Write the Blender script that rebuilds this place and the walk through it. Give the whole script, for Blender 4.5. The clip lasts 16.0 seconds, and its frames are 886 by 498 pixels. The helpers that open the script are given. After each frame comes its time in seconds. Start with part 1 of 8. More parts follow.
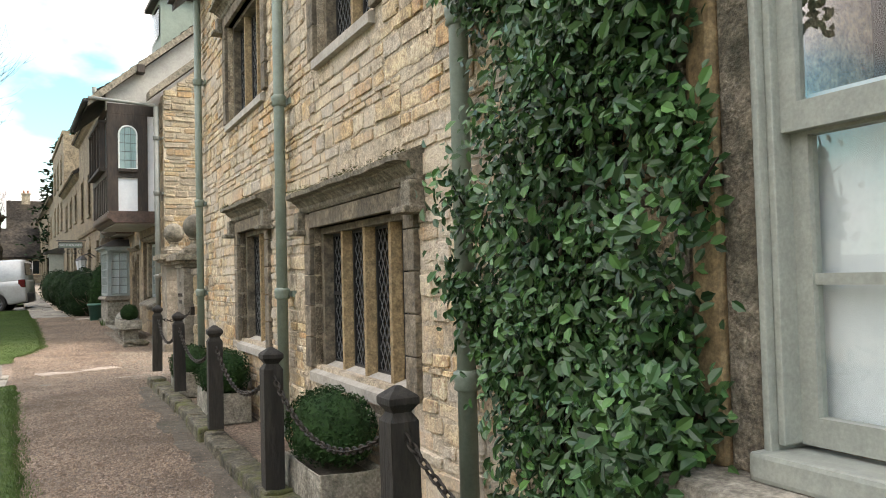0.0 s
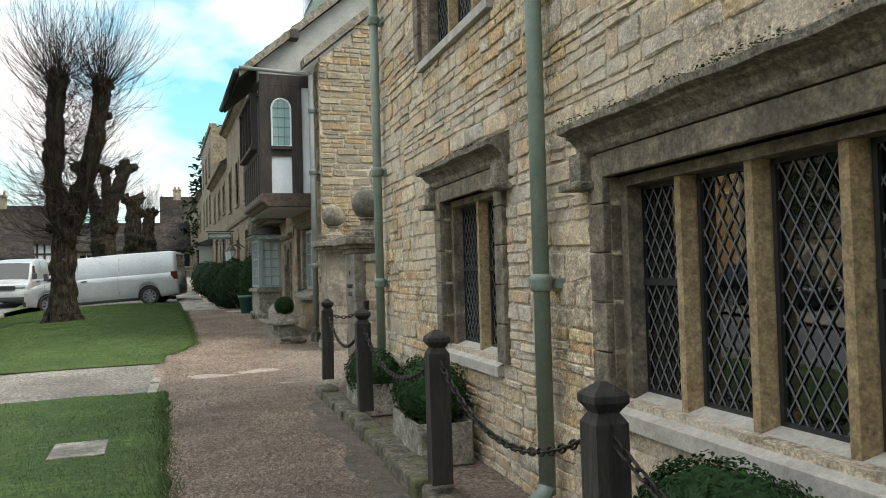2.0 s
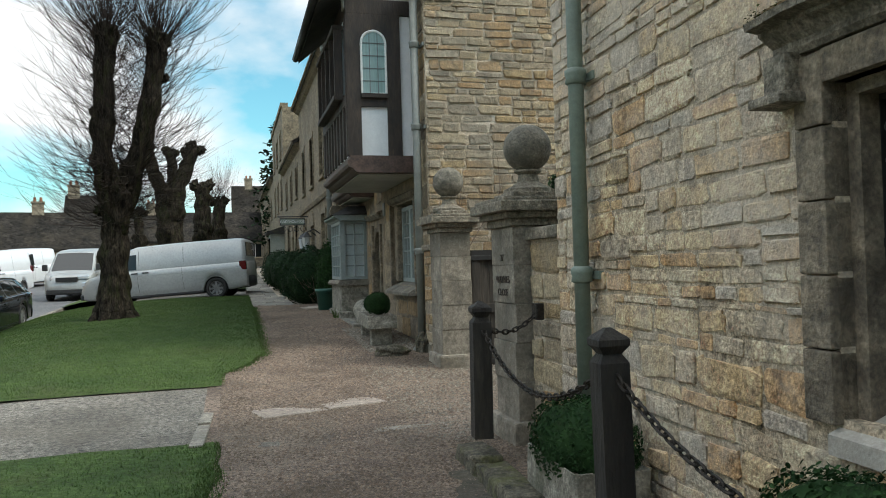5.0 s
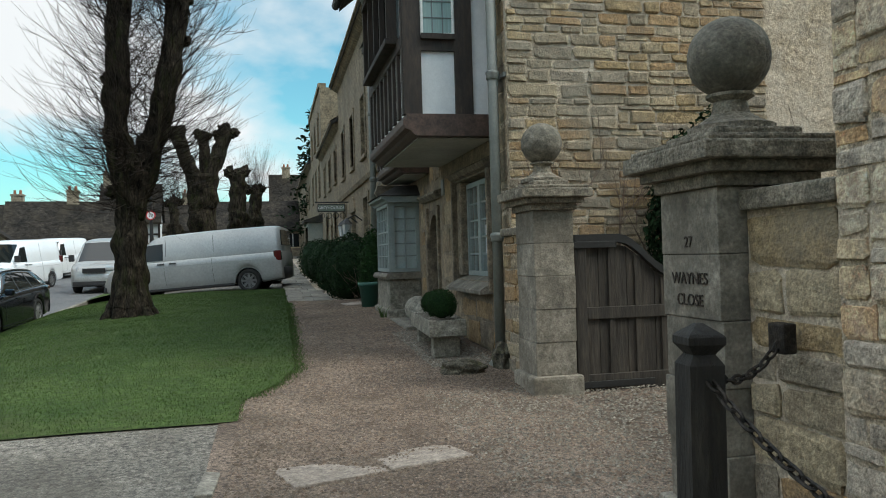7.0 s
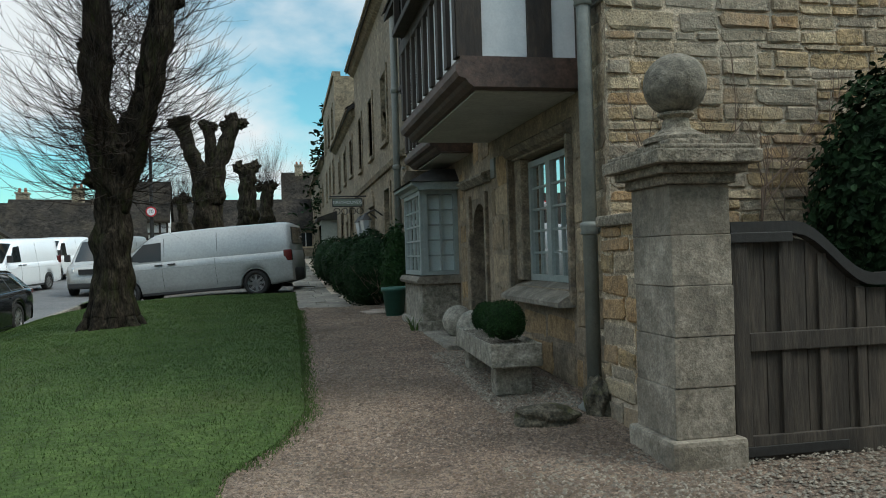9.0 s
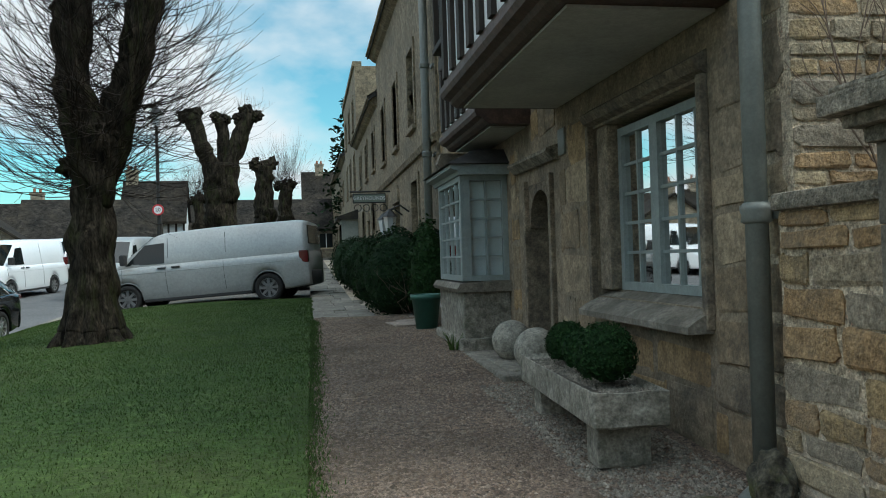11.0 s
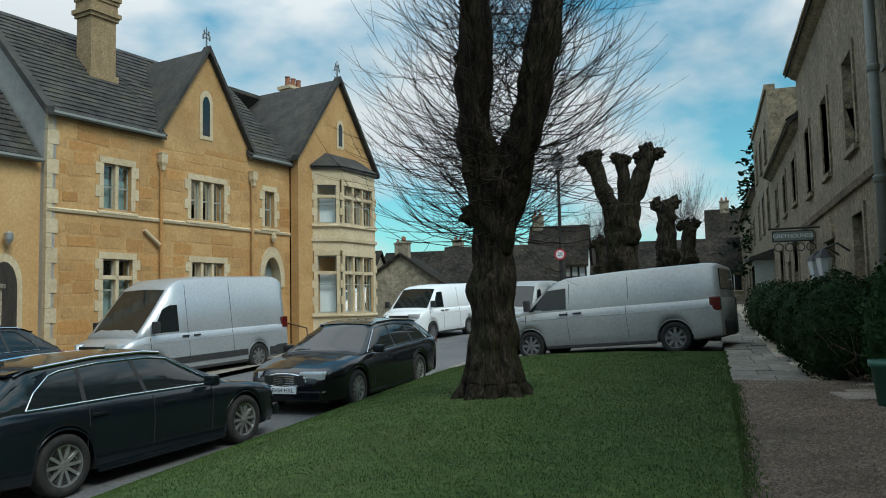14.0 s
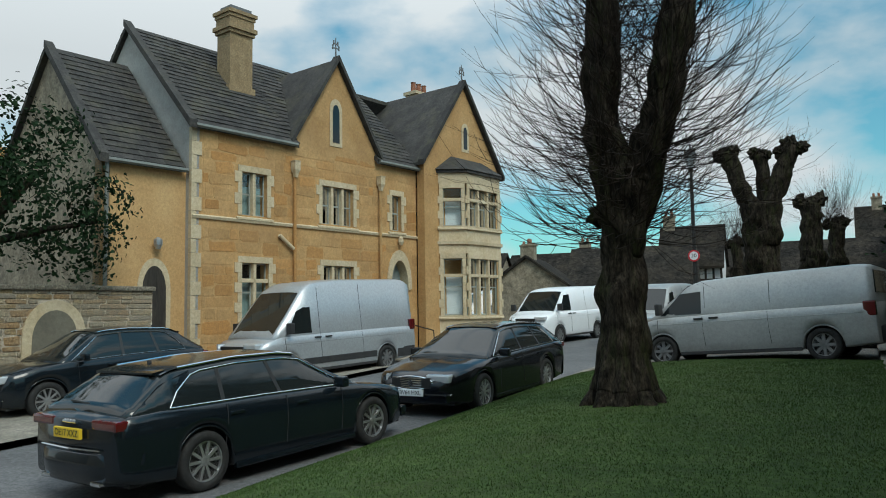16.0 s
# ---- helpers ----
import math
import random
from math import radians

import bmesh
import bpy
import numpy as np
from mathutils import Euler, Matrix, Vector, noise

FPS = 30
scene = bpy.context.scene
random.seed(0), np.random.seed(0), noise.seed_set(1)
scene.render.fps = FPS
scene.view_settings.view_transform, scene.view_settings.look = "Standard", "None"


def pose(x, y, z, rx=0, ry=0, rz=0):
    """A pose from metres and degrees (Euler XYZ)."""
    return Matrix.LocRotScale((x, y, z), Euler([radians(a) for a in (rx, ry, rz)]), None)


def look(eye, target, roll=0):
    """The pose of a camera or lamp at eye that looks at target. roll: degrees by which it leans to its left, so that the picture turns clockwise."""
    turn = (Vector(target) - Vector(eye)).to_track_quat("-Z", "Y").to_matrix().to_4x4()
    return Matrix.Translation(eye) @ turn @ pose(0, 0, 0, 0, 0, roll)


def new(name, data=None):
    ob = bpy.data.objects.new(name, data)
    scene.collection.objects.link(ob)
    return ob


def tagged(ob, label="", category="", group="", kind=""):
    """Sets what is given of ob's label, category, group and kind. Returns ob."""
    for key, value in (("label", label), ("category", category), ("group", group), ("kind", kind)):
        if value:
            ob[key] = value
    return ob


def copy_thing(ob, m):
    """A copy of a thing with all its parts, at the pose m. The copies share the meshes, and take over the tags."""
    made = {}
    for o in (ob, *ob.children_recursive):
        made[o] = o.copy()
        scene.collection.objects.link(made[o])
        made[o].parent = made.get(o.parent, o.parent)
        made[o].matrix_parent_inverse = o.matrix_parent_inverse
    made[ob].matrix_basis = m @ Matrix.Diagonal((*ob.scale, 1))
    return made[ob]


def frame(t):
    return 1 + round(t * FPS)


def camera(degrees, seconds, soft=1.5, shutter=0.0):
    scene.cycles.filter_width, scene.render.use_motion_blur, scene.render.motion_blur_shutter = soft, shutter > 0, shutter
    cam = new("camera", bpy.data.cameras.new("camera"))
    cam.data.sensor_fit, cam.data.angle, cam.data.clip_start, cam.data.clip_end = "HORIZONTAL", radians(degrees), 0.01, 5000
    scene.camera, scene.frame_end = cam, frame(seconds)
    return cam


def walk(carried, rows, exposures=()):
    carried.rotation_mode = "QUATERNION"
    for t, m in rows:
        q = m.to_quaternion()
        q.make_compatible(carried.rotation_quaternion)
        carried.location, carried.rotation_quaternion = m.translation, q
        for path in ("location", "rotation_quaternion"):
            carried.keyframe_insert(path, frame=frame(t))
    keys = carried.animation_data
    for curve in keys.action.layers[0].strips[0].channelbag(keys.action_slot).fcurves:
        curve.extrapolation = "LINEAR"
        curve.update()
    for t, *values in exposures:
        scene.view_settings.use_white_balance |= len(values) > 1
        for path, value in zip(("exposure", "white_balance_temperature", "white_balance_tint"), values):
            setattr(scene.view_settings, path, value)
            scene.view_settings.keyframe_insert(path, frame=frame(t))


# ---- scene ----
cam = camera(59.5, 16.0, 1.0)
METRES, EYE, TILT, LEAN, TURN = 15.0, 1.5, 0.0, 0.0, -29.6
ROWS = [
    (0.0, 0.0, 0.0, 0.0, 0.05, 1.96, 1.41),
    (0.5, -0.0203, 0.036, 0.0004, 3.78, 1.79, 1.54),
    (1.0, -0.04, 0.0737, -0.001, 6.55, 1.69, 1.59),
    (1.5, -0.0612, 0.1133, -0.0018, 8.35, 1.66, 1.54),
    (2.0, -0.0813, 0.1521, -0.0026, 9.46, 1.63, 1.58),
    (2.5, -0.1016, 0.1901, -0.0031, 10.15, 1.61, 1.61),
    (3.0, -0.1207, 0.2298, -0.0041, 10.71, 1.51, 1.59),
    (3.5, -0.1397, 0.2675, -0.0039, 11.22, 1.31, 1.64),
    (4.0, -0.1571, 0.3034, -0.0035, 11.95, 1.18, 1.66),
    (4.5, -0.1755, 0.3413, -0.0032, 13.07, 1.11, 1.67),
    (5.0, -0.194, 0.3783, -0.0041, 14.42, 1.1, 1.66),
    (7.5, -0.2856, 0.5649, -0.0035, 17.37, 0.35, 1.66),
    (8.0, -0.3043, 0.6017, -0.003, 17.54, 0.31, 1.66),
    (8.5, -0.3239, 0.6381, -0.0031, 17.77, 0.37, 1.66),
    (9.0, -0.3421, 0.6727, -0.0036, 18.11, 0.49, 1.68),
    (11.5, -0.4174, 0.8265, -0.0024, 20.31, 0.71, 1.78),
    (12.0, -0.4296, 0.8471, -0.0004, 21.67, 1.19, 1.76),
    (12.5, -0.4419, 0.8609, 0.0026, 26.1, 1.89, 1.72),
    (13.0, -0.4501, 0.8677, 0.0049, 34.51, 2.78, 1.63),
    (13.5, -0.4537, 0.8705, 0.0058, 43.22, 3.72, 1.4),
    (14.0, -0.4576, 0.8734, 0.0062, 48.62, 4.42, 1.22),
    (14.5, -0.46, 0.8753, 0.0064, 51.8, 4.76, 1.14),
    (15.0, -0.462, 0.8771, 0.0068, 54.37, 4.86, 1.05),
    (15.5, -0.4636, 0.8783, 0.007, 56.48, 4.86, 0.95),
    (16.0, -0.4654, 0.8797, 0.0072, 57.9, 4.77, 0.91),
]
EXPOSURES = [(0.0, 1.22, 7700, 20), (1.0, 0.98, 7400, 17), (2.0, 0.7, 7100, 13), (3.5, 0.38, 6850, 11), (5.0, 0.22, 6750, 10), (9.0, -0.12, 6450, 6), (12.5, -0.05, 6220, 4), (14.0, -0.35, 6300, 4), (16.0, -0.46, 6350, 4)]
walk(cam, [(t, pose(0, 0, EYE, TILT, LEAN, TURN) @ pose(METRES * x, METRES * y, METRES * z, 90 + pitch, roll, yaw)) for t, x, y, z, yaw, pitch, roll in ROWS], EXPOSURES)

# ---- world and sun ----
SUN_AZ, SUN_EL = radians(120), radians(50)
world = bpy.data.worlds.new("sky")
scene.world = world
world.use_nodes = True
wn, wl = world.node_tree.nodes, world.node_tree.links
wn.clear()
w_out, w_bg = wn.new("ShaderNodeOutputWorld"), wn.new("ShaderNodeBackground")
w_sky = wn.new("ShaderNodeTexSky")
w_sky.sky_type, w_sky.sun_disc = "NISHITA", False
w_sky.sun_elevation, w_sky.sun_rotation = SUN_EL, SUN_AZ
w_co, w_map, w_noise, w_ramp, w_mix = (wn.new("ShaderNode" + n) for n in ("TexCoord", "Mapping", "TexNoise", "ValToRGB", "MixRGB"))
w_map.inputs["Location"].default_value = (0.35, 0.2, 0.1)
w_map.inputs["Scale"].default_value = (1.5, 1.5, 3.0)
w_noise.inputs["Scale"].default_value, w_noise.inputs["Detail"].default_value, w_noise.inputs["Roughness"].default_value = 1.9, 9, 0.5
w_ramp.color_ramp.elements[0].position, w_ramp.color_ramp.elements[1].position = 0.42, 0.56
w_mix.inputs[2].default_value = (8.7, 9.1, 9.5, 1)
wl.new(w_co.outputs["Generated"], w_map.inputs["Vector"])
wl.new(w_map.outputs["Vector"], w_noise.inputs["Vector"])
wl.new(w_noise.outputs["Fac"], w_ramp.inputs["Fac"])
wl.new(w_ramp.outputs["Color"], w_mix.inputs[0])
w_deep = wn.new("ShaderNodeMixRGB")
w_deep.blend_type = "MULTIPLY"
w_deep.inputs[0].default_value = 1.0
w_deep.inputs[2].default_value = (0.95, 1.75, 1.62, 1)
wl.new(w_sky.outputs["Color"], w_deep.inputs[1])
wl.new(w_deep.outputs["Color"], w_mix.inputs[1])
# an overcast sky is about three times as bright overhead as at the horizon
w_sep, w_range, w_mul = (wn.new("ShaderNode" + n) for n in ("SeparateXYZ", "MapRange", "MixRGB"))
w_mul.blend_type = "MULTIPLY"
w_mul.inputs[0].default_value = 1.0
w_range.inputs["From Min"].default_value, w_range.inputs["From Max"].default_value = 0.3, 1.0
w_range.inputs["To Min"].default_value, w_range.inputs["To Max"].default_value = 1.22, 2.9
wl.new(w_co.outputs["Generated"], w_sep.inputs[0])
wl.new(w_sep.outputs["Z"], w_range.inputs["Value"])
wl.new(w_mix.outputs["Color"], w_mul.inputs[1])
wl.new(w_range.outputs["Result"], w_mul.inputs[2])
wl.new(w_mul.outputs["Color"], w_bg.inputs["Color"])
wl.new(w_bg.outputs["Background"], w_out.inputs["Surface"])
w_bg.inputs["Strength"].default_value = 0.085
sun_data = bpy.data.lights.new("sun", "SUN")
sun_data.energy, sun_data.angle, sun_data.color = 2.4, radians(25), (1.0, 0.95, 0.88)
sun = new("sun", sun_data)
sun.matrix_world = look((0, 0, 0), (-math.sin(SUN_AZ) * math.cos(SUN_EL), -math.cos(SUN_AZ) * math.cos(SUN_EL), -math.sin(SUN_EL)))


# ---- materials ----
def mat(name, a, b, scale=3.0, rough=0.8, bump=0.3, fine=60.0, c=None, vary=0.0, metal=0.0, stain=0.0, stain_col=(0.03, 0.03, 0.025), stretch=(1, 1, 1), coat=0.0, spec=0.5, patch=None, patch_scale=0.7, grit=None, palette=None):
    """A surface of colours a, b (and a third, c, from piece to piece), with coarse patches, fine grain, stains and relief."""
    m = bpy.data.materials.new(name)
    m.use_nodes = True
    n, l = m.node_tree.nodes, m.node_tree.links
    bs = n["Principled BSDF"]
    bs.inputs["Metallic"].default_value = metal
    bs.inputs["Coat Weight"].default_value = coat
    bs.inputs["Coat Roughness"].default_value = 0.06
    bs.inputs["Specular IOR Level"].default_value = spec
    co, mp = n.new("ShaderNodeTexCoord"), n.new("ShaderNodeMapping")
    geo = n.new("ShaderNodeNewGeometry")
    mp.inputs["Scale"].default_value = stretch
    l.new(geo.outputs["Position"], mp.inputs["Vector"])
    n1, n2 = n.new("ShaderNodeTexNoise"), n.new("ShaderNodeTexNoise")
    n1.inputs["Scale"].default_value, n1.inputs["Detail"].default_value, n1.inputs["Roughness"].default_value = scale, 6, 0.6
    n2.inputs["Scale"].default_value, n2.inputs["Detail"].default_value = fine, 4
    for k in (n1, n2):
        l.new(mp.outputs["Vector"], k.inputs["Vector"])
    r = n.new("ShaderNodeValToRGB")
    r.color_ramp.elements[0].position, r.color_ramp.elements[1].position = 0.32, 0.68
    r.color_ramp.elements[0].color, r.color_ramp.elements[1].color = (*a, 1), (*b, 1)
    l.new(n1.outputs["Fac"], r.inputs["Fac"])
    col = r.outputs["Color"]
    if c or vary:
        ob = n.new("ShaderNodeObjectInfo")
        ad, fr = n.new("ShaderNodeMath"), n.new("ShaderNodeMath")
        ad.operation, fr.operation = "ADD", "FRACT"
        l.new(ob.outputs["Random"], ad.inputs[0])
        l.new(geo.outputs["Random Per Island"], ad.inputs[1])
        l.new(ad.outputs[0], fr.inputs[0])
        if c:
            cr = n.new("ShaderNodeValToRGB")
            cr.color_ramp.elements[0].position, cr.color_ramp.elements[1].position = 0.45, 0.95
            l.new(fr.outputs[0], cr.inputs["Fac"])
            mx = n.new("ShaderNodeMixRGB")
            mx.inputs[2].default_value = (*c, 1)
            l.new(cr.outputs["Color"], mx.inputs[0])
            l.new(col, mx.inputs[1])
            col = mx.outputs["Color"]
        if vary:
            mr, hs = n.new("ShaderNodeMapRange"), n.new("ShaderNodeHueSaturation")
            mr.inputs["To Min"].default_value, mr.inputs["To Max"].default_value = 1 - vary, 1 + vary
            w2, fr2 = n.new("ShaderNodeMath"), n.new("ShaderNodeMath")
            w2.operation, fr2.operation = "MULTIPLY", "FRACT"
            w2.inputs[1].default_value = 7.31
            l.new(fr.outputs[0], w2.inputs[0])
            l.new(w2.outputs[0], fr2.inputs[0])
            l.new(fr2.outputs[0], mr.inputs["Value"])
            l.new(mr.outputs["Result"], hs.inputs["Value"])
            l.new(col, hs.inputs["Color"])
            col = hs.outputs["Color"]
    if palette:
        ob, ad, fr = n.new("ShaderNodeObjectInfo"), n.new("ShaderNodeMath"), n.new("ShaderNodeMath")
        ad.operation, fr.operation = "MULTIPLY_ADD", "FRACT"
        ad.inputs[1].default_value = 3.7
        l.new(ob.outputs["Random"], ad.inputs[0])
        l.new(geo.outputs["Random Per Island"], ad.inputs[2])
        l.new(ad.outputs[0], fr.inputs[0])
        pr_, pm = n.new("ShaderNodeValToRGB"), n.new("ShaderNodeMixRGB")
        pr_.color_ramp.interpolation = "CONSTANT"
        while len(pr_.color_ramp.elements) < len(palette):
            pr_.color_ramp.elements.new(0.5)
        for k, pc in enumerate(palette):
            pr_.color_ramp.elements[k].position = k / len(palette)
            pr_.color_ramp.elements[k].color = (*pc, 1)
        l.new(fr.outputs[0], pr_.inputs["Fac"])
        pm.inputs[0].default_value = 0.6
        l.new(col, pm.inputs[1])
        l.new(pr_.outputs["Color"], pm.inputs[2])
        col = pm.outputs["Color"]
    # grain: speckle at the fine scale, mottling at a third of it
    nm_ = n.new("ShaderNodeTexNoise")
    nm_.inputs["Scale"].default_value, nm_.inputs["Detail"].default_value, nm_.inputs["Roughness"].default_value = fine * 0.28, 7, 0.7
    l.new(mp.outputs["Vector"], nm_.inputs["Vector"])
    for src, lo, hi, share in ((n2, 0.3, 0.7, 0.7), (nm_, 0.32, 0.68, 1.0)):
        st_, g = n.new("ShaderNodeMapRange"), n.new("ShaderNodeMixRGB")
        st_.inputs["From Min"].default_value, st_.inputs["From Max"].default_value = lo, hi
        g.blend_type = "OVERLAY"
        g.inputs[0].default_value = share * (grit if grit is not None else (0.45 if bump >= 0.2 else 0.12))
        l.new(src.outputs["Fac"], st_.inputs["Value"])
        l.new(col, g.inputs[1])
        l.new(st_.outputs["Result"], g.inputs[2])
        col = g.outputs["Color"]
    if stain:
        n3, r3, s = n.new("ShaderNodeTexNoise"), n.new("ShaderNodeValToRGB"), n.new("ShaderNodeMixRGB")
        n3.inputs["Scale"].default_value, n3.inputs["Detail"].default_value, n3.inputs["Roughness"].default_value = scale * 0.55, 8, 0.72
        l.new(mp.outputs["Vector"], n3.inputs["Vector"])
        r3.color_ramp.elements[0].position, r3.color_ramp.elements[1].position = 0.5, 0.68
        l.new(n3.outputs["Fac"], r3.inputs["Fac"])
        ml = n.new("ShaderNodeMath")
        ml.operation = "MULTIPLY"
        ml.inputs[1].default_value = stain
        l.new(r3.outputs["Color"], ml.inputs[0])
        l.new(ml.outputs[0], s.inputs[0])
        l.new(col, s.inputs[1])
        s.inputs[2].default_value = (*stain_col, 1)
        col = s.outputs["Color"]
    if patch:
        n5, r5, s5 = n.new("ShaderNodeTexNoise"), n.new("ShaderNodeValToRGB"), n.new("ShaderNodeMixRGB")
        n5.inputs["Scale"].default_value, n5.inputs["Detail"].default_value, n5.inputs["Roughness"].default_value = patch_scale, 5, 0.65
        l.new(geo.outputs["Position"], n5.inputs["Vector"])
        r5.color_ramp.elements[0].position, r5.color_ramp.elements[1].position = 0.42, 0.66
        r5.color_ramp.elements[1].color = (0.75, 0.75, 0.75, 1)
        l.new(n5.outputs["Fac"], r5.inputs["Fac"])
        l.new(r5.outputs["Color"], s5.inputs[0])
        l.new(col, s5.inputs[1])
        s5.inputs[2].default_value = (*patch, 1)
        col = s5.outputs["Color"]
    l.new(col, bs.inputs["Base Color"])
    rr = n.new("ShaderNodeMapRange")
    rr.inputs["To Min"].default_value, rr.inputs["To Max"].default_value = max(0.02, rough - 0.12), min(1, rough + 0.12)
    l.new(n2.outputs["Fac"], rr.inputs["Value"])
    l.new(rr.outputs["Result"], bs.inputs["Roughness"])
    if bump:
        b1, b2 = n.new("ShaderNodeBump"), n.new("ShaderNodeBump")
        b1.inputs["Strength"].default_value, b1.inputs["Distance"].default_value = bump, 0.03
        b2.inputs["Strength"].default_value, b2.inputs["Distance"].default_value = bump, 0.006
        l.new(n1.outputs["Fac"], b1.inputs["Height"])
        l.new(n2.outputs["Fac"], b2.inputs["Height"])
        n4, b3 = n.new("ShaderNodeTexNoise"), n.new("ShaderNodeBump")
        n4.inputs["Scale"].default_value, n4.inputs["Detail"].default_value, n4.inputs["Roughness"].default_value = fine * 0.33, 5, 0.7
        l.new(mp.outputs["Vector"], n4.inputs["Vector"])
        b3.inputs["Strength"].default_value, b3.inputs["Distance"].default_value = bump * 0.8, 0.016
        l.new(n4.outputs["Fac"], b3.inputs["Height"])
        l.new(b1.outputs["Normal"], b3.inputs["Normal"])
        l.new(b3.outputs["Normal"], b2.inputs["Normal"])
        l.new(b2.outputs["Normal"], bs.inputs["Normal"])
    return m


def plain(name, col, rough=0.5, metal=0.0, coat=0.0, glow=0.0):
    m = bpy.data.materials.new(name)
    m.use_nodes = True
    bs = m.node_tree.nodes["Principled BSDF"]
    bs.inputs["Base Color"].default_value, bs.inputs["Roughness"].default_value = (*col, 1), rough
    bs.inputs["Metallic"].default_value, bs.inputs["Coat Weight"].default_value = metal, coat
    return m


def glass_mat(name, tint, clear, gloss=1.0):
    """A thin pane: part clear, part mirror by Fresnel, over a tint."""
    m = bpy.data.materials.new(name)
    m.use_nodes = True
    n, l = m.node_tree.nodes, m.node_tree.links
    n.remove(n["Principled BSDF"])
    tr, gl, mx, fr = (n.new("ShaderNode" + k) for k in ("BsdfTransparent", "BsdfGlossy", "MixShader", "Fresnel"))
    tr.inputs["Color"].default_value = (*tint, 1)
    gl.inputs["Roughness"].default_value = 0.02
    fr.inputs["IOR"].default_value = clear
    sc = n.new("ShaderNodeMath")
    sc.operation = "MULTIPLY"
    sc.inputs[1].default_value = gloss
    l.new(fr.outputs[0], sc.inputs[0])
    l.new(sc.outputs[0], mx.inputs[0])
    l.new(tr.outputs[0], mx.inputs[1])
    l.new(gl.outputs[0], mx.inputs[2])
    l.new(mx.outputs[0], n["Material Output"].inputs["Surface"])
    return m


M_RUBBLE = mat("rubble_stone", (0.39, 0.27, 0.145), (0.68, 0.55, 0.37), 7, 0.94, 1.0, 70, vary=0.22, palette=((0.54, 0.36, 0.18), (0.42, 0.34, 0.25), (0.6, 0.5, 0.35), (0.5, 0.27, 0.11), (0.35, 0.325, 0.3), (0.56, 0.42, 0.24), (0.44, 0.37, 0.29)), stain=0.65, stain_col=(0.12, 0.105, 0.09), patch=(0.58, 0.505, 0.415), patch_scale=0.9, grit=0.6)
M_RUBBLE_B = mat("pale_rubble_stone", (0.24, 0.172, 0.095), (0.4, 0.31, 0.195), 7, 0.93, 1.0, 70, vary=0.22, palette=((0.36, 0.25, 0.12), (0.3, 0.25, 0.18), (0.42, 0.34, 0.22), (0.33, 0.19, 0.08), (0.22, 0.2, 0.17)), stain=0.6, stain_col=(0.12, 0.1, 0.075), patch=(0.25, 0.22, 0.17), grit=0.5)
M_MORTAR = mat("lime_mortar", (0.33, 0.258, 0.17), (0.5, 0.41, 0.3), 7, 0.95, 0.9, 80, stain=0.6, stain_col=(0.13, 0.11, 0.09), patch=(0.58, 0.505, 0.415), patch_scale=0.9, grit=0.7)
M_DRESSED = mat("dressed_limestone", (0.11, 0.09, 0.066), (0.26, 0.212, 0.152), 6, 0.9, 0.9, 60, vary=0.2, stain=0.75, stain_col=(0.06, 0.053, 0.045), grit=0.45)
M_SILL = mat("pale_sill_stone", (0.34, 0.31, 0.265), (0.46, 0.425, 0.37), 5, 0.85, 0.25, 80, stain=0.2, grit=0.15)
M_MULLION = mat("ochre_stone", (0.24, 0.165, 0.085), (0.31, 0.225, 0.125), 6, 0.85, 0.2, 80, stain=0.4, stain_col=(0.12, 0.08, 0.04))
M_LICHEN = mat("lichened_stone", (0.15, 0.13, 0.1), (0.27, 0.235, 0.18), 11, 0.95, 1.0, 80, stain=0.8, stain_col=(0.05, 0.052, 0.035), grit=0.55)
M_PIER = mat("weathered_pier_stone", (0.15, 0.13, 0.1), (0.33, 0.295, 0.24), 3.5, 0.9, 0.6, 60, vary=0.14, stain=0.85, stain_col=(0.055, 0.05, 0.04), patch=(0.12, 0.105, 0.082), patch_scale=1.6, grit=0.4)
M_ASHLAR_B = mat("sooty_ashlar", (0.17, 0.132, 0.086), (0.38, 0.285, 0.18), 4, 0.9, 0.8, 50, palette=((0.2, 0.15, 0.095), (0.34, 0.22, 0.1), (0.19, 0.16, 0.12), (0.38, 0.3, 0.2)), vary=0.2, stain=0.7, stain_col=(0.055, 0.048, 0.04), grit=0.4)
M_TERRACE = mat("terrace_stone", (0.15, 0.118, 0.076), (0.25, 0.2, 0.132), 1.6, 0.9, 0.5, 30, stain=0.6, stain_col=(0.1, 0.086, 0.066), grit=0.6)
M_OCHRE = mat("ochre_ashlar", (0.4, 0.225, 0.085), (0.5, 0.31, 0.135), 1.2, 0.88, 0.2, 40, c=(0.44, 0.22, 0.07), vary=0.12, stain=0.4, stain_col=(0.3, 0.17, 0.075), grit=0.18)
M_QUOIN = mat("pale_quoin_stone", (0.5, 0.39, 0.24), (0.58, 0.48, 0.33), 2, 0.88, 0.2, 40, vary=0.08, grit=0.18)
M_RENDER = mat("ochre_render", (0.5, 0.3, 0.125), (0.58, 0.37, 0.17), 0.9, 0.9, 0.12, 50, stain=0.2, stain_col=(0.4, 0.28, 0.14), grit=0.18)
M_SLATE = mat("stone_slate", (0.022, 0.02, 0.019), (0.05, 0.046, 0.042), 2, 0.85, 0.4, 40, vary=0.3, stain=0.3, stain_col=(0.13, 0.12, 0.06))
M_PLASTER = mat("white_plaster", (0.62, 0.63, 0.64), (0.72, 0.73, 0.74), 1.5, 0.85, 0.1, 60, stain=0.2, stain_col=(0.45, 0.45, 0.44))
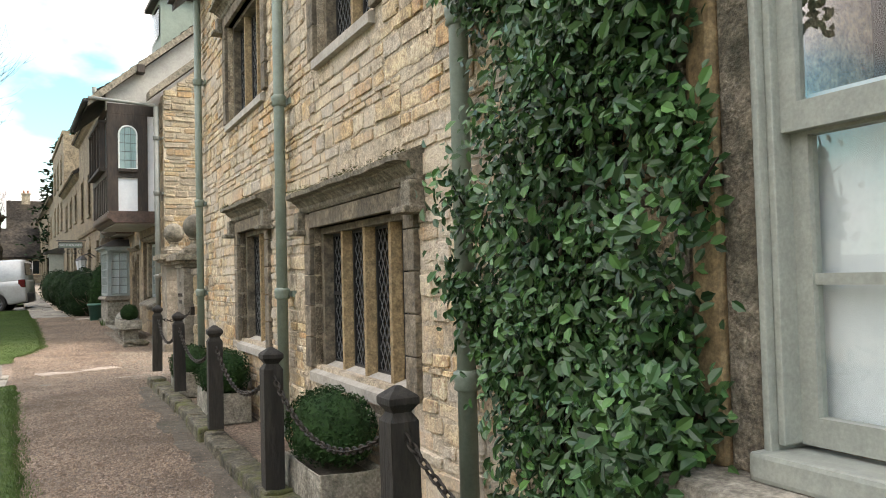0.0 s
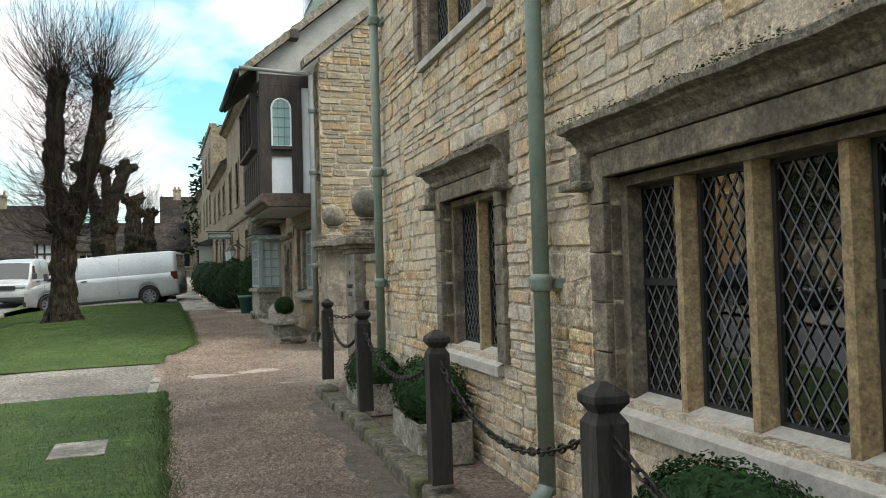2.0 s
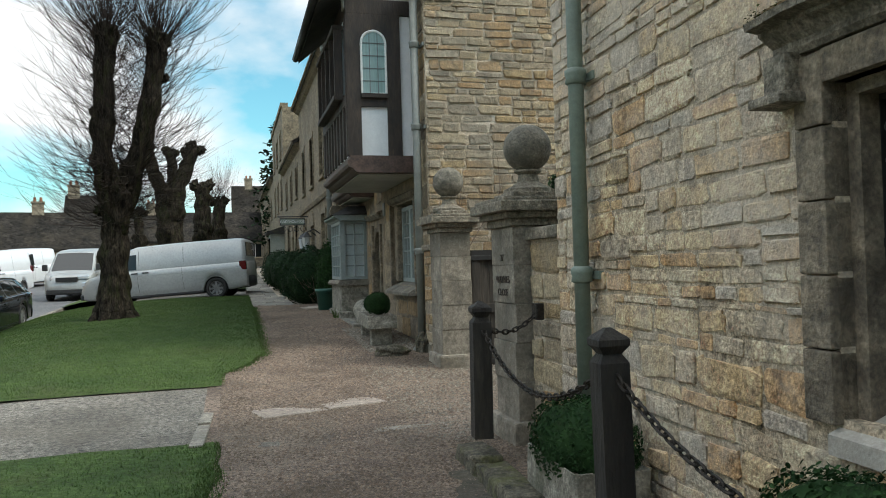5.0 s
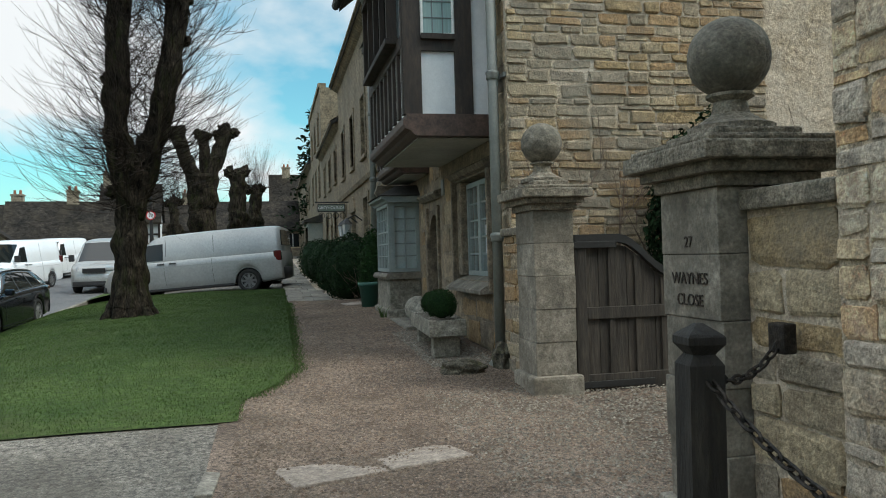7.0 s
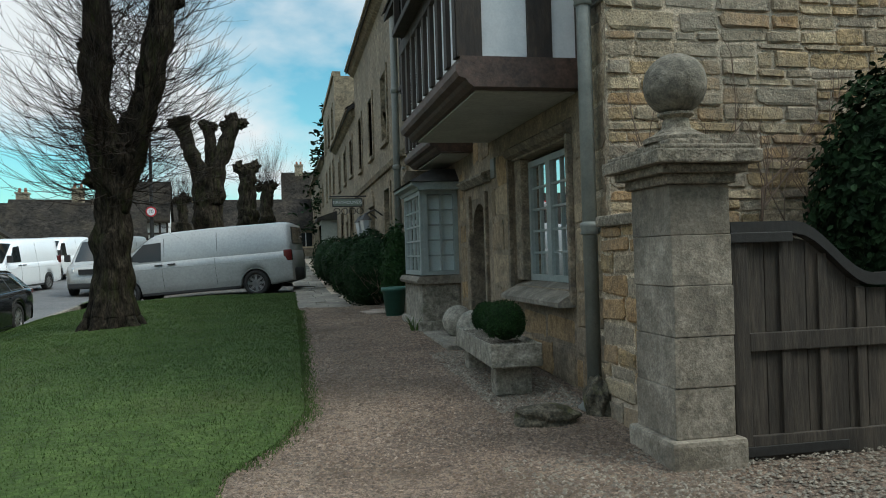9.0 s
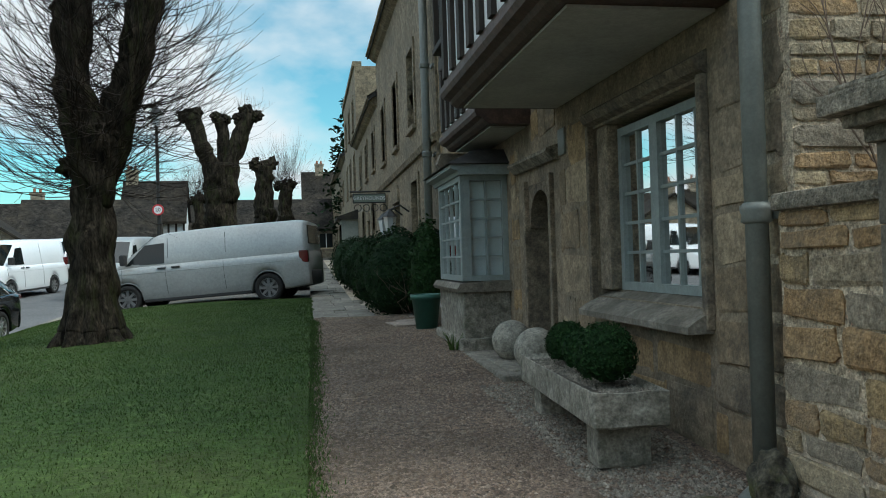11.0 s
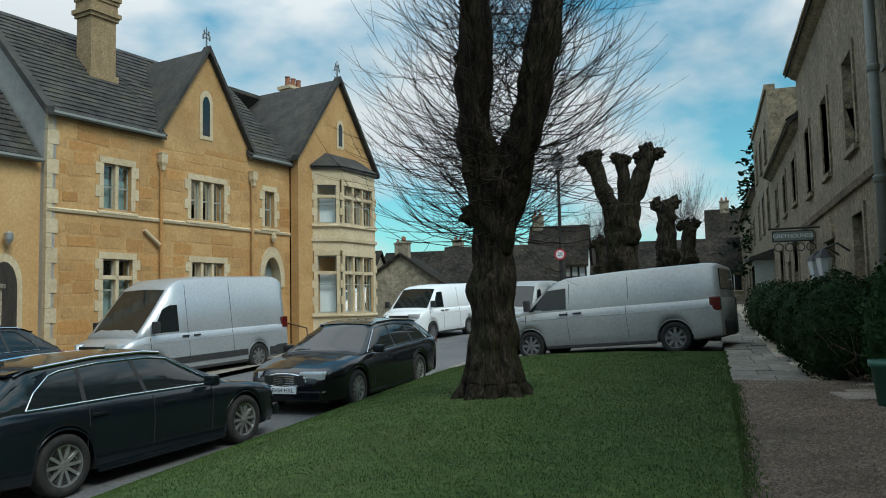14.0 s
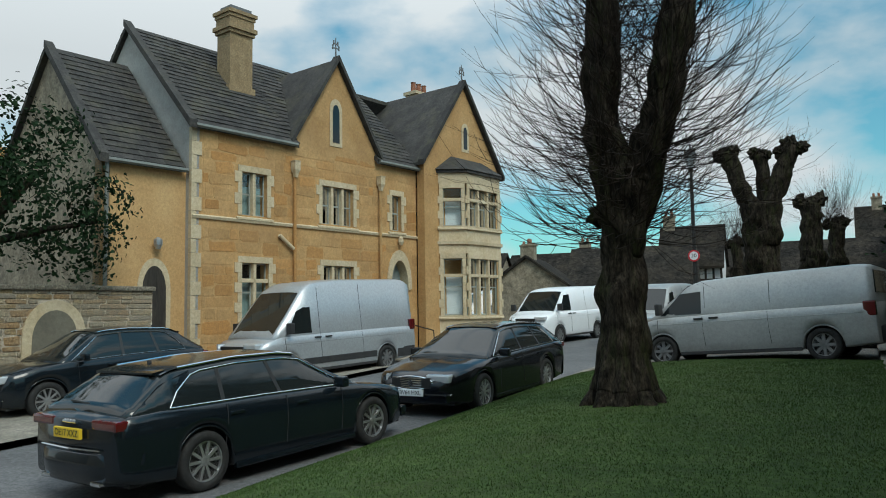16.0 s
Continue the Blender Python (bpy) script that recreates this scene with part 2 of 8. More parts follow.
M_GREYPLASTER = mat("grey_plaster", (0.32, 0.31, 0.29), (0.42, 0.41, 0.38), 1.5, 0.9, 0.15, 60, stain=0.4, stain_col=(0.24, 0.22, 0.19))
M_TIMBER = mat("dark_oak_beam", (0.016, 0.011, 0.008), (0.04, 0.027, 0.019), 6, 0.7, 0.5, 50, stretch=(1, 1, 0.25))
M_JETTY = mat("brown_painted_beam", (0.05, 0.028, 0.02), (0.085, 0.05, 0.038), 6, 0.55, 0.3, 50)
M_POST = mat("weathered_black_wood", (0.01, 0.008, 0.007), (0.034, 0.029, 0.023), 8, 0.8, 0.7, 70, stretch=(1, 1, 0.2))
M_GATE = mat("weathered_grey_oak", (0.022, 0.018, 0.014), (0.055, 0.045, 0.035), 7, 0.8, 0.5, 60, stretch=(1, 1, 0.12), vary=0.15)
M_IRON = mat("rusty_iron", (0.018, 0.016, 0.015), (0.05, 0.04, 0.032), 30, 0.6, 0.3, 90, metal=0.6)
M_BLACK = mat("black_iron", (0.012, 0.012, 0.012), (0.02, 0.02, 0.02), 20, 0.55, 0.1, 90)
M_PIPE = mat("grey_green_paint", (0.16, 0.2, 0.165), (0.2, 0.245, 0.2), 4, 0.5, 0.15, 80, stain=0.3, stain_col=(0.1, 0.12, 0.1))
M_PIPE_B = mat("grey_pipe_paint", (0.15, 0.16, 0.145), (0.19, 0.2, 0.18), 4, 0.5, 0.15, 80, stain=0.3, stain_col=(0.09, 0.09, 0.08))
M_SASH = mat("grey_green_joinery", (0.27, 0.29, 0.26), (0.33, 0.35, 0.31), 5, 0.5, 0.1, 80)
M_JOIN_B = mat("blue_grey_joinery", (0.22, 0.255, 0.25), (0.27, 0.31, 0.3), 5, 0.5, 0.1, 80)
M_WHITEPAINT = mat("white_joinery", (0.6, 0.6, 0.58), (0.7, 0.7, 0.68), 5, 0.5, 0.05, 80)
M_LEAD = mat("lead_came", (0.11, 0.115, 0.12), (0.17, 0.175, 0.18), 20, 0.55, 0.1, 90, metal=0.2)
# darkness put into the colour: unlit rooms, wheel wells and shut lines
M_DARKIN = plain("painted_shade_black", (0.02, 0.02, 0.02), 0.9)
M_CURTAIN = mat("pale_blind", (0.66, 0.69, 0.7), (0.76, 0.79, 0.8), 2, 0.9, 0.05, 60)
M_TEALCURT = mat("teal_curtain", (0.2, 0.3, 0.29), (0.28, 0.38, 0.37), 6, 0.9, 0.1, 60, stretch=(3, 3, 0.1))
M_GLASS = glass_mat("window_glass", (0.9, 0.94, 0.94), 1.5)
M_GLASSDARK = glass_mat("old_leaded_glass", (0.1, 0.12, 0.125), 1.45, 0.2)
M_CARGLASS = glass_mat("tinted_car_glass", (0.12, 0.15, 0.16), 1.6)
M_GRAVEL = mat("gravel_path", (0.085, 0.06, 0.043), (0.21, 0.155, 0.117), 1.1, 0.95, 1.0, 110, stain=0.65, stain_col=(0.075, 0.062, 0.042), grit=0.9)
M_PEBBLE = mat("pebble", (0.12, 0.082, 0.057), (0.23, 0.17, 0.125), 14, 0.9, 0.2, 90, palette=((0.2, 0.14, 0.1), (0.3, 0.245, 0.2), (0.12, 0.08, 0.055), (0.24, 0.18, 0.13), (0.08, 0.06, 0.045)), vary=0.4, patch=(0.06, 0.047, 0.031), patch_scale=0.75)
M_PEBBLE_P = mat("pale_pebble", (0.12, 0.104, 0.082), (0.235, 0.21, 0.172), 20, 0.9, 0.2, 90, vary=0.3)
M_TARMAC = mat("worn_tarmac", (0.085, 0.076, 0.062), (0.19, 0.172, 0.145), 0.9, 0.92, 0.9, 90, stain=0.7, stain_col=(0.09, 0.075, 0.055), grit=0.9)
M_ROAD = mat("asphalt_road", (0.085, 0.085, 0.087), (0.13, 0.13, 0.132), 0.7, 0.85, 0.4, 60, stain=0.3, stain_col=(0.06, 0.06, 0.06))
M_FLAG = mat("flagstone", (0.14, 0.125, 0.1), (0.25, 0.225, 0.185), 2.5, 0.9, 0.4, 60, vary=0.2, stain=0.5, stain_col=(0.12, 0.115, 0.085))
M_SLAB = mat("pale_flagstone", (0.22, 0.18, 0.145), (0.32, 0.265, 0.22), 3, 0.9, 0.4, 60, vary=0.12, stain=0.4, stain_col=(0.25, 0.2, 0.16))
M_GRASS = mat("lawn_turf", (0.032, 0.058, 0.014), (0.058, 0.09, 0.024), 1.6, 0.95, 1.0, 45, stain=0.45, stain_col=(0.05, 0.046, 0.02), spec=0.2, grit=0.45)
M_BLADE = mat("grass_blade", (0.036, 0.07, 0.016), (0.07, 0.112, 0.031), 1.3, 0.85, 0.0, 30, vary=0.35, spec=0.2, stain=0.35, stain_col=(0.075, 0.075, 0.03))
M_EARTH = mat("bare_earth", (0.05, 0.04, 0.028), (0.1, 0.082, 0.06), 2, 0.95, 0.8, 50, stain=0.5, stain_col=(0.03, 0.045, 0.02))
M_MOSS = mat("mossy_kerb_stone", (0.045, 0.04, 0.026), (0.12, 0.104, 0.074), 6, 0.95, 1.0, 60, stain=0.9, stain_col=(0.085, 0.095, 0.016), vary=0.25, grit=0.8)
M_BARK = mat("lime_bark", (0.008, 0.0065, 0.005), (0.036, 0.029, 0.021), 9, 0.97, 1.0, 42, stain=0.6, stain_col=(0.04, 0.046, 0.016), stretch=(1, 1, 0.28), spec=0.1, grit=0.9)
M_TWIG = mat("twig_bark", (0.014, 0.01, 0.008), (0.034, 0.024, 0.018), 4, 0.9, 0.0, 30, spec=0.2)
M_LEAF = mat("glossy_evergreen_leaf", (0.014, 0.052, 0.016), (0.034, 0.1, 0.03), 3, 0.4, 0.1, 40, c=(0.07, 0.17, 0.045), vary=0.45)
M_BOXLEAF = mat("clipped_box_leaf", (0.012, 0.034, 0.01), (0.022, 0.055, 0.015), 5, 0.85, 0.0, 40, vary=0.4, spec=0.2)
M_YEW = mat("yew_needles", (0.008, 0.02, 0.008), (0.018, 0.04, 0.014), 4, 0.88, 0.0, 40, vary=0.4, spec=0.15)
M_DRAB = mat("drab_door_paint", (0.13, 0.115, 0.085), (0.18, 0.16, 0.12), 2, 0.7, 0.2, 50, grit=0.15)
M_MOSSLEAF = mat("dark_moss", (0.035, 0.042, 0.012), (0.075, 0.08, 0.025), 8, 0.95, 0.0, 40, vary=0.4, spec=0.1)
M_DRY = mat("dry_twig", (0.1, 0.07, 0.05), (0.17, 0.12, 0.09), 4, 0.9, 0.0, 30)
M_PLANTER = mat("old_planter_stone", (0.16, 0.145, 0.115), (0.33, 0.305, 0.255), 5, 0.92, 0.9, 60, stain=0.75, stain_col=(0.07, 0.076, 0.045), grit=0.5)
M_BALL = mat("stone_ball", (0.22, 0.205, 0.17), (0.32, 0.3, 0.255), 4, 0.92, 0.4, 60, stain=0.4, stain_col=(0.13, 0.125, 0.1))
M_DARKBALL = mat("lichened_ball_stone", (0.1, 0.09, 0.07), (0.19, 0.17, 0.135), 7, 0.92, 0.6, 60, stain=0.6, stain_col=(0.055, 0.055, 0.04))
M_POT = mat("green_plastic_pot", (0.03, 0.11, 0.085), (0.04, 0.135, 0.105), 3, 0.5, 0.05, 50)
M_SILVER = mat("dusty_silver_paint", (0.3, 0.31, 0.305), (0.37, 0.38, 0.375), 0.8, 0.42, 0.0, 60, stain=0.5, stain_col=(0.2, 0.185, 0.16), metal=0.3, coat=0.35)
M_SILVERV = mat("clean_silver_paint", (0.36, 0.38, 0.4), (0.41, 0.43, 0.45), 0.8, 0.36, 0.0, 60, metal=0.35, coat=0.5)
M_WHITECAR = mat("white_van_paint", (0.72, 0.74, 0.76), (0.78, 0.8, 0.82), 0.8, 0.3, 0.0, 60, coat=0.6)
M_NAVY = mat("navy_car_paint", (0.004, 0.007, 0.01), (0.006, 0.01, 0.014), 0.8, 0.22, 0.0, 60, coat=0.55, spec=0.25)
M_BLACKCAR = mat("black_car_paint", (0.003, 0.004, 0.006), (0.005, 0.006, 0.009), 0.8, 0.22, 0.0, 60, coat=0.55, spec=0.25)
M_BLUECAR = mat("pale_blue_car_paint", (0.13, 0.2, 0.27), (0.17, 0.25, 0.32), 0.8, 0.25, 0.0, 60, coat=1.0)
M_TRIM = mat("grey_plastic_trim", (0.02, 0.02, 0.021), (0.035, 0.035, 0.036), 5, 0.65, 0.1, 80)
M_TYRE = mat("tyre_rubber", (0.012, 0.012, 0.012), (0.022, 0.021, 0.02), 8, 0.85, 0.2, 60)
M_ALLOY = mat("alloy_wheel", (0.4, 0.4, 0.41), (0.5, 0.5, 0.51), 6, 0.35, 0.0, 60, metal=0.8)
M_STEEL = mat("grey_wheel_trim", (0.16, 0.16, 0.16), (0.24, 0.24, 0.24), 6, 0.5, 0.0, 60, metal=0.5)
M_CHROME = plain("chrome", (0.75, 0.76, 0.78), 0.12, 1.0)
M_LAMPGLASS = plain("clear_headlight", (0.6, 0.63, 0.66), 0.08, 0.3, 1.0)
M_REDLAMP = plain("red_tail_lamp", (0.09, 0.004, 0.006), 0.15, 0.0, 1.0)
M_YELLOW = plain("yellow_plate", (0.75, 0.5, 0.03), 0.4)
M_WHITE = plain("white_plate", (0.75, 0.76, 0.78), 0.4)
M_INK = plain("black_lettering", (0.012, 0.012, 0.012), 0.5)
M_SIGNRED = plain("red_sign_ring", (0.5, 0.02, 0.03), 0.4)
M_CHIMPOT = mat("terracotta_pot", (0.2, 0.08, 0.045), (0.3, 0.13, 0.075), 4, 0.85, 0.2, 50)
M_FARROOF = mat("far_slate_roof", (0.012, 0.011, 0.01), (0.034, 0.029, 0.024), 1.0, 0.97, 0.5, 14, stain=0.4, stain_col=(0.07, 0.058, 0.04), spec=0.1, grit=0.8)
M_FARWALL = mat("far_rubble_wall", (0.2, 0.165, 0.115), (0.3, 0.25, 0.18), 1.5, 0.9, 0.5, 14, stain=0.4, stain_col=(0.12, 0.1, 0.08))
M_BRICK = mat("red_brick_stack", (0.16, 0.07, 0.045), (0.23, 0.11, 0.07), 3, 0.9, 0.3, 40)


# ---- building helpers ----
RNG = random.Random(7)


def part(name, bm, material, parent=None, label="", smooth=False):
    """Links a bmesh as one mesh object, under a thing or part."""
    me = bpy.data.meshes.new(name)
    bm.normal_update()
    bm.to_mesh(me)
    bm.free()
    me.materials.append(material)
    if smooth:
        for p in me.polygons:
            p.use_smooth = True
    ob = new(name, me)
    ob.parent = parent
    if label:
        ob["label"] = label
    return ob


def thing(name, label, category, group="", kind="", m=None):
    ob = new(name)
    if m is not None:
        ob.matrix_world = m
    return tagged(ob, label, category, group, kind)


def add_box(bm, x0, x1, y0, y1, z0, z1, m=None, bevel=0.0, taper=1.0):
    """A box between two corners; taper narrows its top."""
    c = Matrix.Translation(((x0 + x1) / 2, (y0 + y1) / 2, (z0 + z1) / 2)) @ Matrix.Diagonal((abs(x1 - x0), abs(y1 - y0), abs(z1 - z0), 1))
    vs = bmesh.ops.create_cube(bm, size=1.0)["verts"]
    if taper != 1.0:
        for v in vs:
            if v.co.z > 0:
                v.co.x *= taper
                v.co.y *= taper
    bmesh.ops.transform(bm, matrix=(m @ c) if m is not None else c, verts=vs)
    if bevel:
        bmesh.ops.bevel(bm, geom=list({e for v in vs for e in v.link_edges}), offset=bevel, segments=2, affect="EDGES", profile=0.6)
    return bm


def box(x0, x1, y0, y1, z0, z1, m=None, bevel=0.0, taper=1.0):
    return add_box(bmesh.new(), x0, x1, y0, y1, z0, z1, m, bevel, taper)


def add_tube(bm, pts, radii, seg=8, cap=True):
    """A tube along points, with a radius at each."""
    rings = []
    pts = [Vector(p) for p in pts]
    if not hasattr(radii, "__len__"):
        radii = [radii] * len(pts)
    for i, p in enumerate(pts):
        d = (pts[min(i + 1, len(pts) - 1)] - pts[max(i - 1, 0)]).normalized()
        a = d.orthogonal().normalized() if i == 0 else (rings_a - d * rings_a.dot(d)).normalized()
        rings_a = a
        b = d.cross(a)
        rings.append([bm.verts.new(p + (a * math.cos(t) + b * math.sin(t)) * radii[i]) for t in (2 * math.pi * k / seg for k in range(seg))])
    for r0, r1 in zip(rings, rings[1:]):
        for k in range(seg):
            bm.faces.new((r0[k], r0[(k + 1) % seg], r1[(k + 1) % seg], r1[k]))
    if cap and seg > 2:
        bm.faces.new(rings[0][::-1])
        bm.faces.new(rings[-1])
    return bm


def tube(pts, radii, seg=8):
    return add_tube(bmesh.new(), pts, radii, seg)


def add_prism(bm, outline, y0, y1, m=None):
    """An outline in x and z, pushed out from y0 to y1."""
    m = m if m is not None else Matrix()
    a = [bm.verts.new(m @ Vector((x, y0, z))) for x, z in outline]
    b = [bm.verts.new(m @ Vector((x, y1, z))) for x, z in outline]
    n = len(a)
    bm.faces.new(a)
    bm.faces.new(b[::-1])
    for i in range(n):
        bm.faces.new((a[i], b[i], b[(i + 1) % n], a[(i + 1) % n]))
    bmesh.ops.recalc_face_normals(bm, faces=bm.faces)
    return bm


def prism(outline, y0, y1, m=None):
    return add_prism(bmesh.new(), outline, y0, y1, m)


def moulding(profile, x0, x1, m=None):
    """A profile in y (outward) and z, run from x0 to x1."""
    bm = bmesh.new()
    m = m if m is not None else Matrix()
    a = [bm.verts.new(m @ Vector((x0, y, z))) for y, z in profile]
    b = [bm.verts.new(m @ Vector((x1, y, z))) for y, z in profile]
    n = len(a)
    bm.faces.new(a)
    bm.faces.new(b[::-1])
    for i in range(n):
        bm.faces.new((a[i], b[i], b[(i + 1) % n], a[(i + 1) % n]))
    bmesh.ops.recalc_face_normals(bm, faces=bm.faces)
    return bm


def lathe(profile, seg=24, m=None):
    """A profile of radius and height, turned about z."""
    bm = bmesh.new()
    m = m if m is not None else Matrix()
    rings = [[bm.verts.new(m @ Vector((r * math.cos(2 * math.pi * k / seg), r * math.sin(2 * math.pi * k / seg), z))) for k in range(seg)] for r, z in profile]
    for r0, r1 in zip(rings, rings[1:]):
        for k in range(seg):
            bm.faces.new((r0[k], r0[(k + 1) % seg], r1[(k + 1) % seg], r1[k]))
    bm.faces.new(rings[0][::-1])
    bm.faces.new(rings[-1])
    return bm


def rough_ball(r, wob=0.03, sub=3, m=None, seed=0):
    bm = bmesh.new()
    bmesh.ops.create_icosphere(bm, subdivisions=sub, radius=r)
    for v in bm.verts:
        v.co *= 1 + wob * noise.noise(v.co * (2.2 / r) + Vector((seed, seed, 0)))
    if m is not None:
        bmesh.ops.transform(bm, matrix=m, verts=bm.verts)
    return bm


def cells(u0, u1, z0, z1, holes):
    """The rectangles that are left of a wall between its openings."""
    us = sorted({u0, u1, *(h[i] for h in holes for i in (0, 1) if u0 < h[i] < u1)})
    zs = sorted({z0, z1, *(h[i] for h in holes for i in (2, 3) if z0 < h[i] < z1)})
    for a, b in zip(us, us[1:]):
        for c, d in zip(zs, zs[1:]):
            if not any(h[0] < (a + b) / 2 < h[1] and h[2] < (c + d) / 2 < h[3] for h in holes):
                yield a, b, c, d


def wall(name, m, u0, u1, z0, z1, holes, thick, material, label, back=0.0):
    """A wall in its own frame (x along, y outward), with openings right through it."""
    bm = bmesh.new()
    for a, b, c, d in cells(u0, u1, z0, z1, holes):
        add_box(bm, a, b, -thick, -back, c, d)
    bmesh.ops.remove_doubles(bm, verts=bm.verts, dist=1e-5)
    seen = {}
    for f in bm.faces:
        seen.setdefault(tuple(round(x, 4) for x in f.calc_center_median()), []).append(f)
    bmesh.ops.delete(bm, geom=[f for fs in seen.values() if len(fs) > 1 for f in fs], context="FACES")
    ob = part(name, bm, material)
    ob.matrix_world = m
    return tagged(ob, label, "wall", kind="structure")


STONES = []
for _s in range(14):
    rs = random.Random(100 + _s)
    pts, g = [], 3
    for j in range(4):
        for i in range(4):
            edge = i in (0, g) or j in (0, g)
            x, z = i / g - 0.5, j / g - 0.5
            if i in (1, 2):
                x = (i - 1.5) * 0.82 + rs.uniform(-0.03, 0.03)
            if j in (1, 2):
                z = (j - 1.5) * 0.72 + rs.uniform(-0.05, 0.05)
            x += rs.uniform(-0.07, 0.02) * (1 if x > 0 else -1) if edge else 0
            z += rs.uniform(-0.2, 0.05) * (1 if z > 0 else -1) if edge else 0
            pts.append((x, (rs.uniform(0.35, 0.7) if edge else rs.uniform(0.7, 1.2)), z))
    pts[0], pts[3], pts[12], pts[15] = ((p[0] * 0.93, p[1], p[2] * 0.88) for p in (pts[0], pts[3], pts[12], pts[15]))
    faces = [(j * 4 + i, j * 4 + i + 4, j * 4 + i + 5, j * 4 + i + 1) for j in range(3) for i in range(3)]
    ring = [0, 1, 2, 3, 7, 11, 15, 14, 13, 12, 8, 4]
    base = len(pts)
    pts += [(pts[k][0], -0.6, pts[k][2]) for k in ring]
    faces += [(ring[k], ring[(k + 1) % 12], base + (k + 1) % 12, base + k) for k in range(12)]
    STONES.append((pts, faces))


def stone_meshes(material, tag):
    out = []
    for k, (pts, faces) in enumerate(STONES):
        me = bpy.data.meshes.new("stone_" + tag)
        me.from_pydata(pts, [], faces)
        me.materials.append(material)
        out.append(me)
    return out


def lay_stones(owner, m, u0, u1, z0, z1, holes, material, near, seed, ch=(0.1, 0.2), ln=(0.18, 0.55), proud=(0.006, 0.026), gap=0.011, limit=300, crown=None, out=0.0):
    """Courses of rubble on a wall's face: those of the near stretch are pieces of their own, the rest one mesh."""
    rs = random.Random(seed)
    meshes = stone_meshes(material, owner.name)
    verts, polys, count = [], [], 0
    rows, z = [], z0
    while z < z1 - 0.03:
        band, u = min(rs.uniform(2.0, 3.2) * sum(ch) / 2, z1 - z), u0
        while u < u1:
            seg = min(rs.uniform(0.7, 2.1), u1 - u)
            cuts, left = [], band
            while left > 0.005:
                h = min(rs.uniform(*ch), left)
                h = left if left - h < ch[0] * 0.7 else h
                cuts.append(h)
                left -= h
            zz = z
            for h in cuts:
                rows.append((u, u + seg, zz, h))
                zz += h
            u += seg
        z += band
    for ra, rb, z, h in rows:
        u = ra
        while u < rb - 0.01:
            w = rs.uniform(*ln) * (0.65 + 0.7 * h / ch[1])
            w = rb - u if rb - u - w < 0.1 else w
            a, b = u, min(u + w, rb)
            u += w
            spans = [(a, b)]
            for hu0, hu1, hz0, hz1 in holes:
                if hz0 < z + h - 0.02 and hz1 > z + 0.02:
                    spans = [s for p, q in spans for s in ((p, min(q, hu0)), (max(p, hu1), q)) if s[1] - s[0] > 0.05]
            for a, b in spans:
                if b - a < 0.05 or (crown and z + h / 2 > crown((a + b) / 2)):
                    continue
                k, d = rs.randrange(len(STONES)), rs.uniform(*proud)
                lm = Matrix.Translation(((a + b) / 2, out, z + h / 2)) @ pose(0, 0, 0, 0, rs.uniform(-2.4, 2.4), 0) @ Matrix.Diagonal((b - a - gap, d, h - gap * rs.uniform(0.6, 1.3), 1))
                if near[0] < (a + b) / 2 < near[1] and near[2] < z + h / 2 < near[3] and count < limit:
                    ob = new("stone", meshes[k])
                    ob.parent = owner
                    ob.matrix_basis = lm
                    count += 1
                else:
                    o = len(verts)
                    verts += [(lm @ Vector(p))[:] for p in STONES[k][0]]
                    polys += [tuple(o + i for i in f) for f in STONES[k][1]]
    if verts:
        me = bpy.data.meshes.new("stonework")
        me.from_pydata(verts, [], polys)
        me.materials.append(material)
        ob = new("stonework", me)
        ob.parent = owner
        ob["kind"] = "stuff"


def roof_slope(name, m, u0, u1, run, rise, parent, material, course=0.22, width=0.3, seed=1, label=""):
    """A roof slope in its own frame: eaves along x at y=0, z=0, rising towards -y; courses of slates that overlap."""
    rs = random.Random(seed)
    length = math.hypot(run, rise)
    n = max(2, int(length / course))
    verts, polys = [], []
    sx, sz = -run / length, rise / length
    nx, nz = rise / length, run / length
    for j in range(n):
        s0, s1 = j * length / n - 0.03, (j + 1) * length / n
        u = u0 - (width / 2 if j % 2 else 0)
        while u < u1:
            w = width * rs.uniform(0.8, 1.25)
            a, b = max(u, u0), min(u + w - 0.008, u1)
            u += w
            if b - a < 0.02:
                continue
            t0, t1 = 0.03 + rs.uniform(0, 0.014), 0.012
            o = len(verts)
            for s, t in ((s0, t0), (s1, t1), (s0, t0 - 0.022)):
                verts += [(a, sx * s + nx * t, sz * s + nz * t), (b, sx * s + nx * t, sz * s + nz * t)]
            polys += [(o, o + 1, o + 3, o + 2), (o + 4, o + 5, o + 1, o)]
    me = bpy.data.meshes.new(name)
    me.from_pydata(verts, [], polys)
    me.materials.append(material)
    ob = new("slates", me)
    bm = bmesh.new()
    vs = [bm.verts.new(m @ Vector(p)) for p in ((u0, 0, 0), (u1, 0, 0), (u1, -run, rise), (u0, -run, rise))]
    lo = [bm.verts.new(v.co - Vector((0, 0, 0.12))) for v in vs]
    bm.faces.new(vs)
    bm.faces.new(lo[::-1])
    for i in range(4):
        bm.faces.new((vs[i], lo[i], lo[(i + 1) % 4], vs[(i + 1) % 4]))
    bmesh.ops.recalc_face_normals(bm, faces=bm.faces)
    deck = part(name, bm, material, parent, label)
    ob.parent = deck
    ob.matrix_basis = m
    ob["kind"] = "stuff"
    return deck


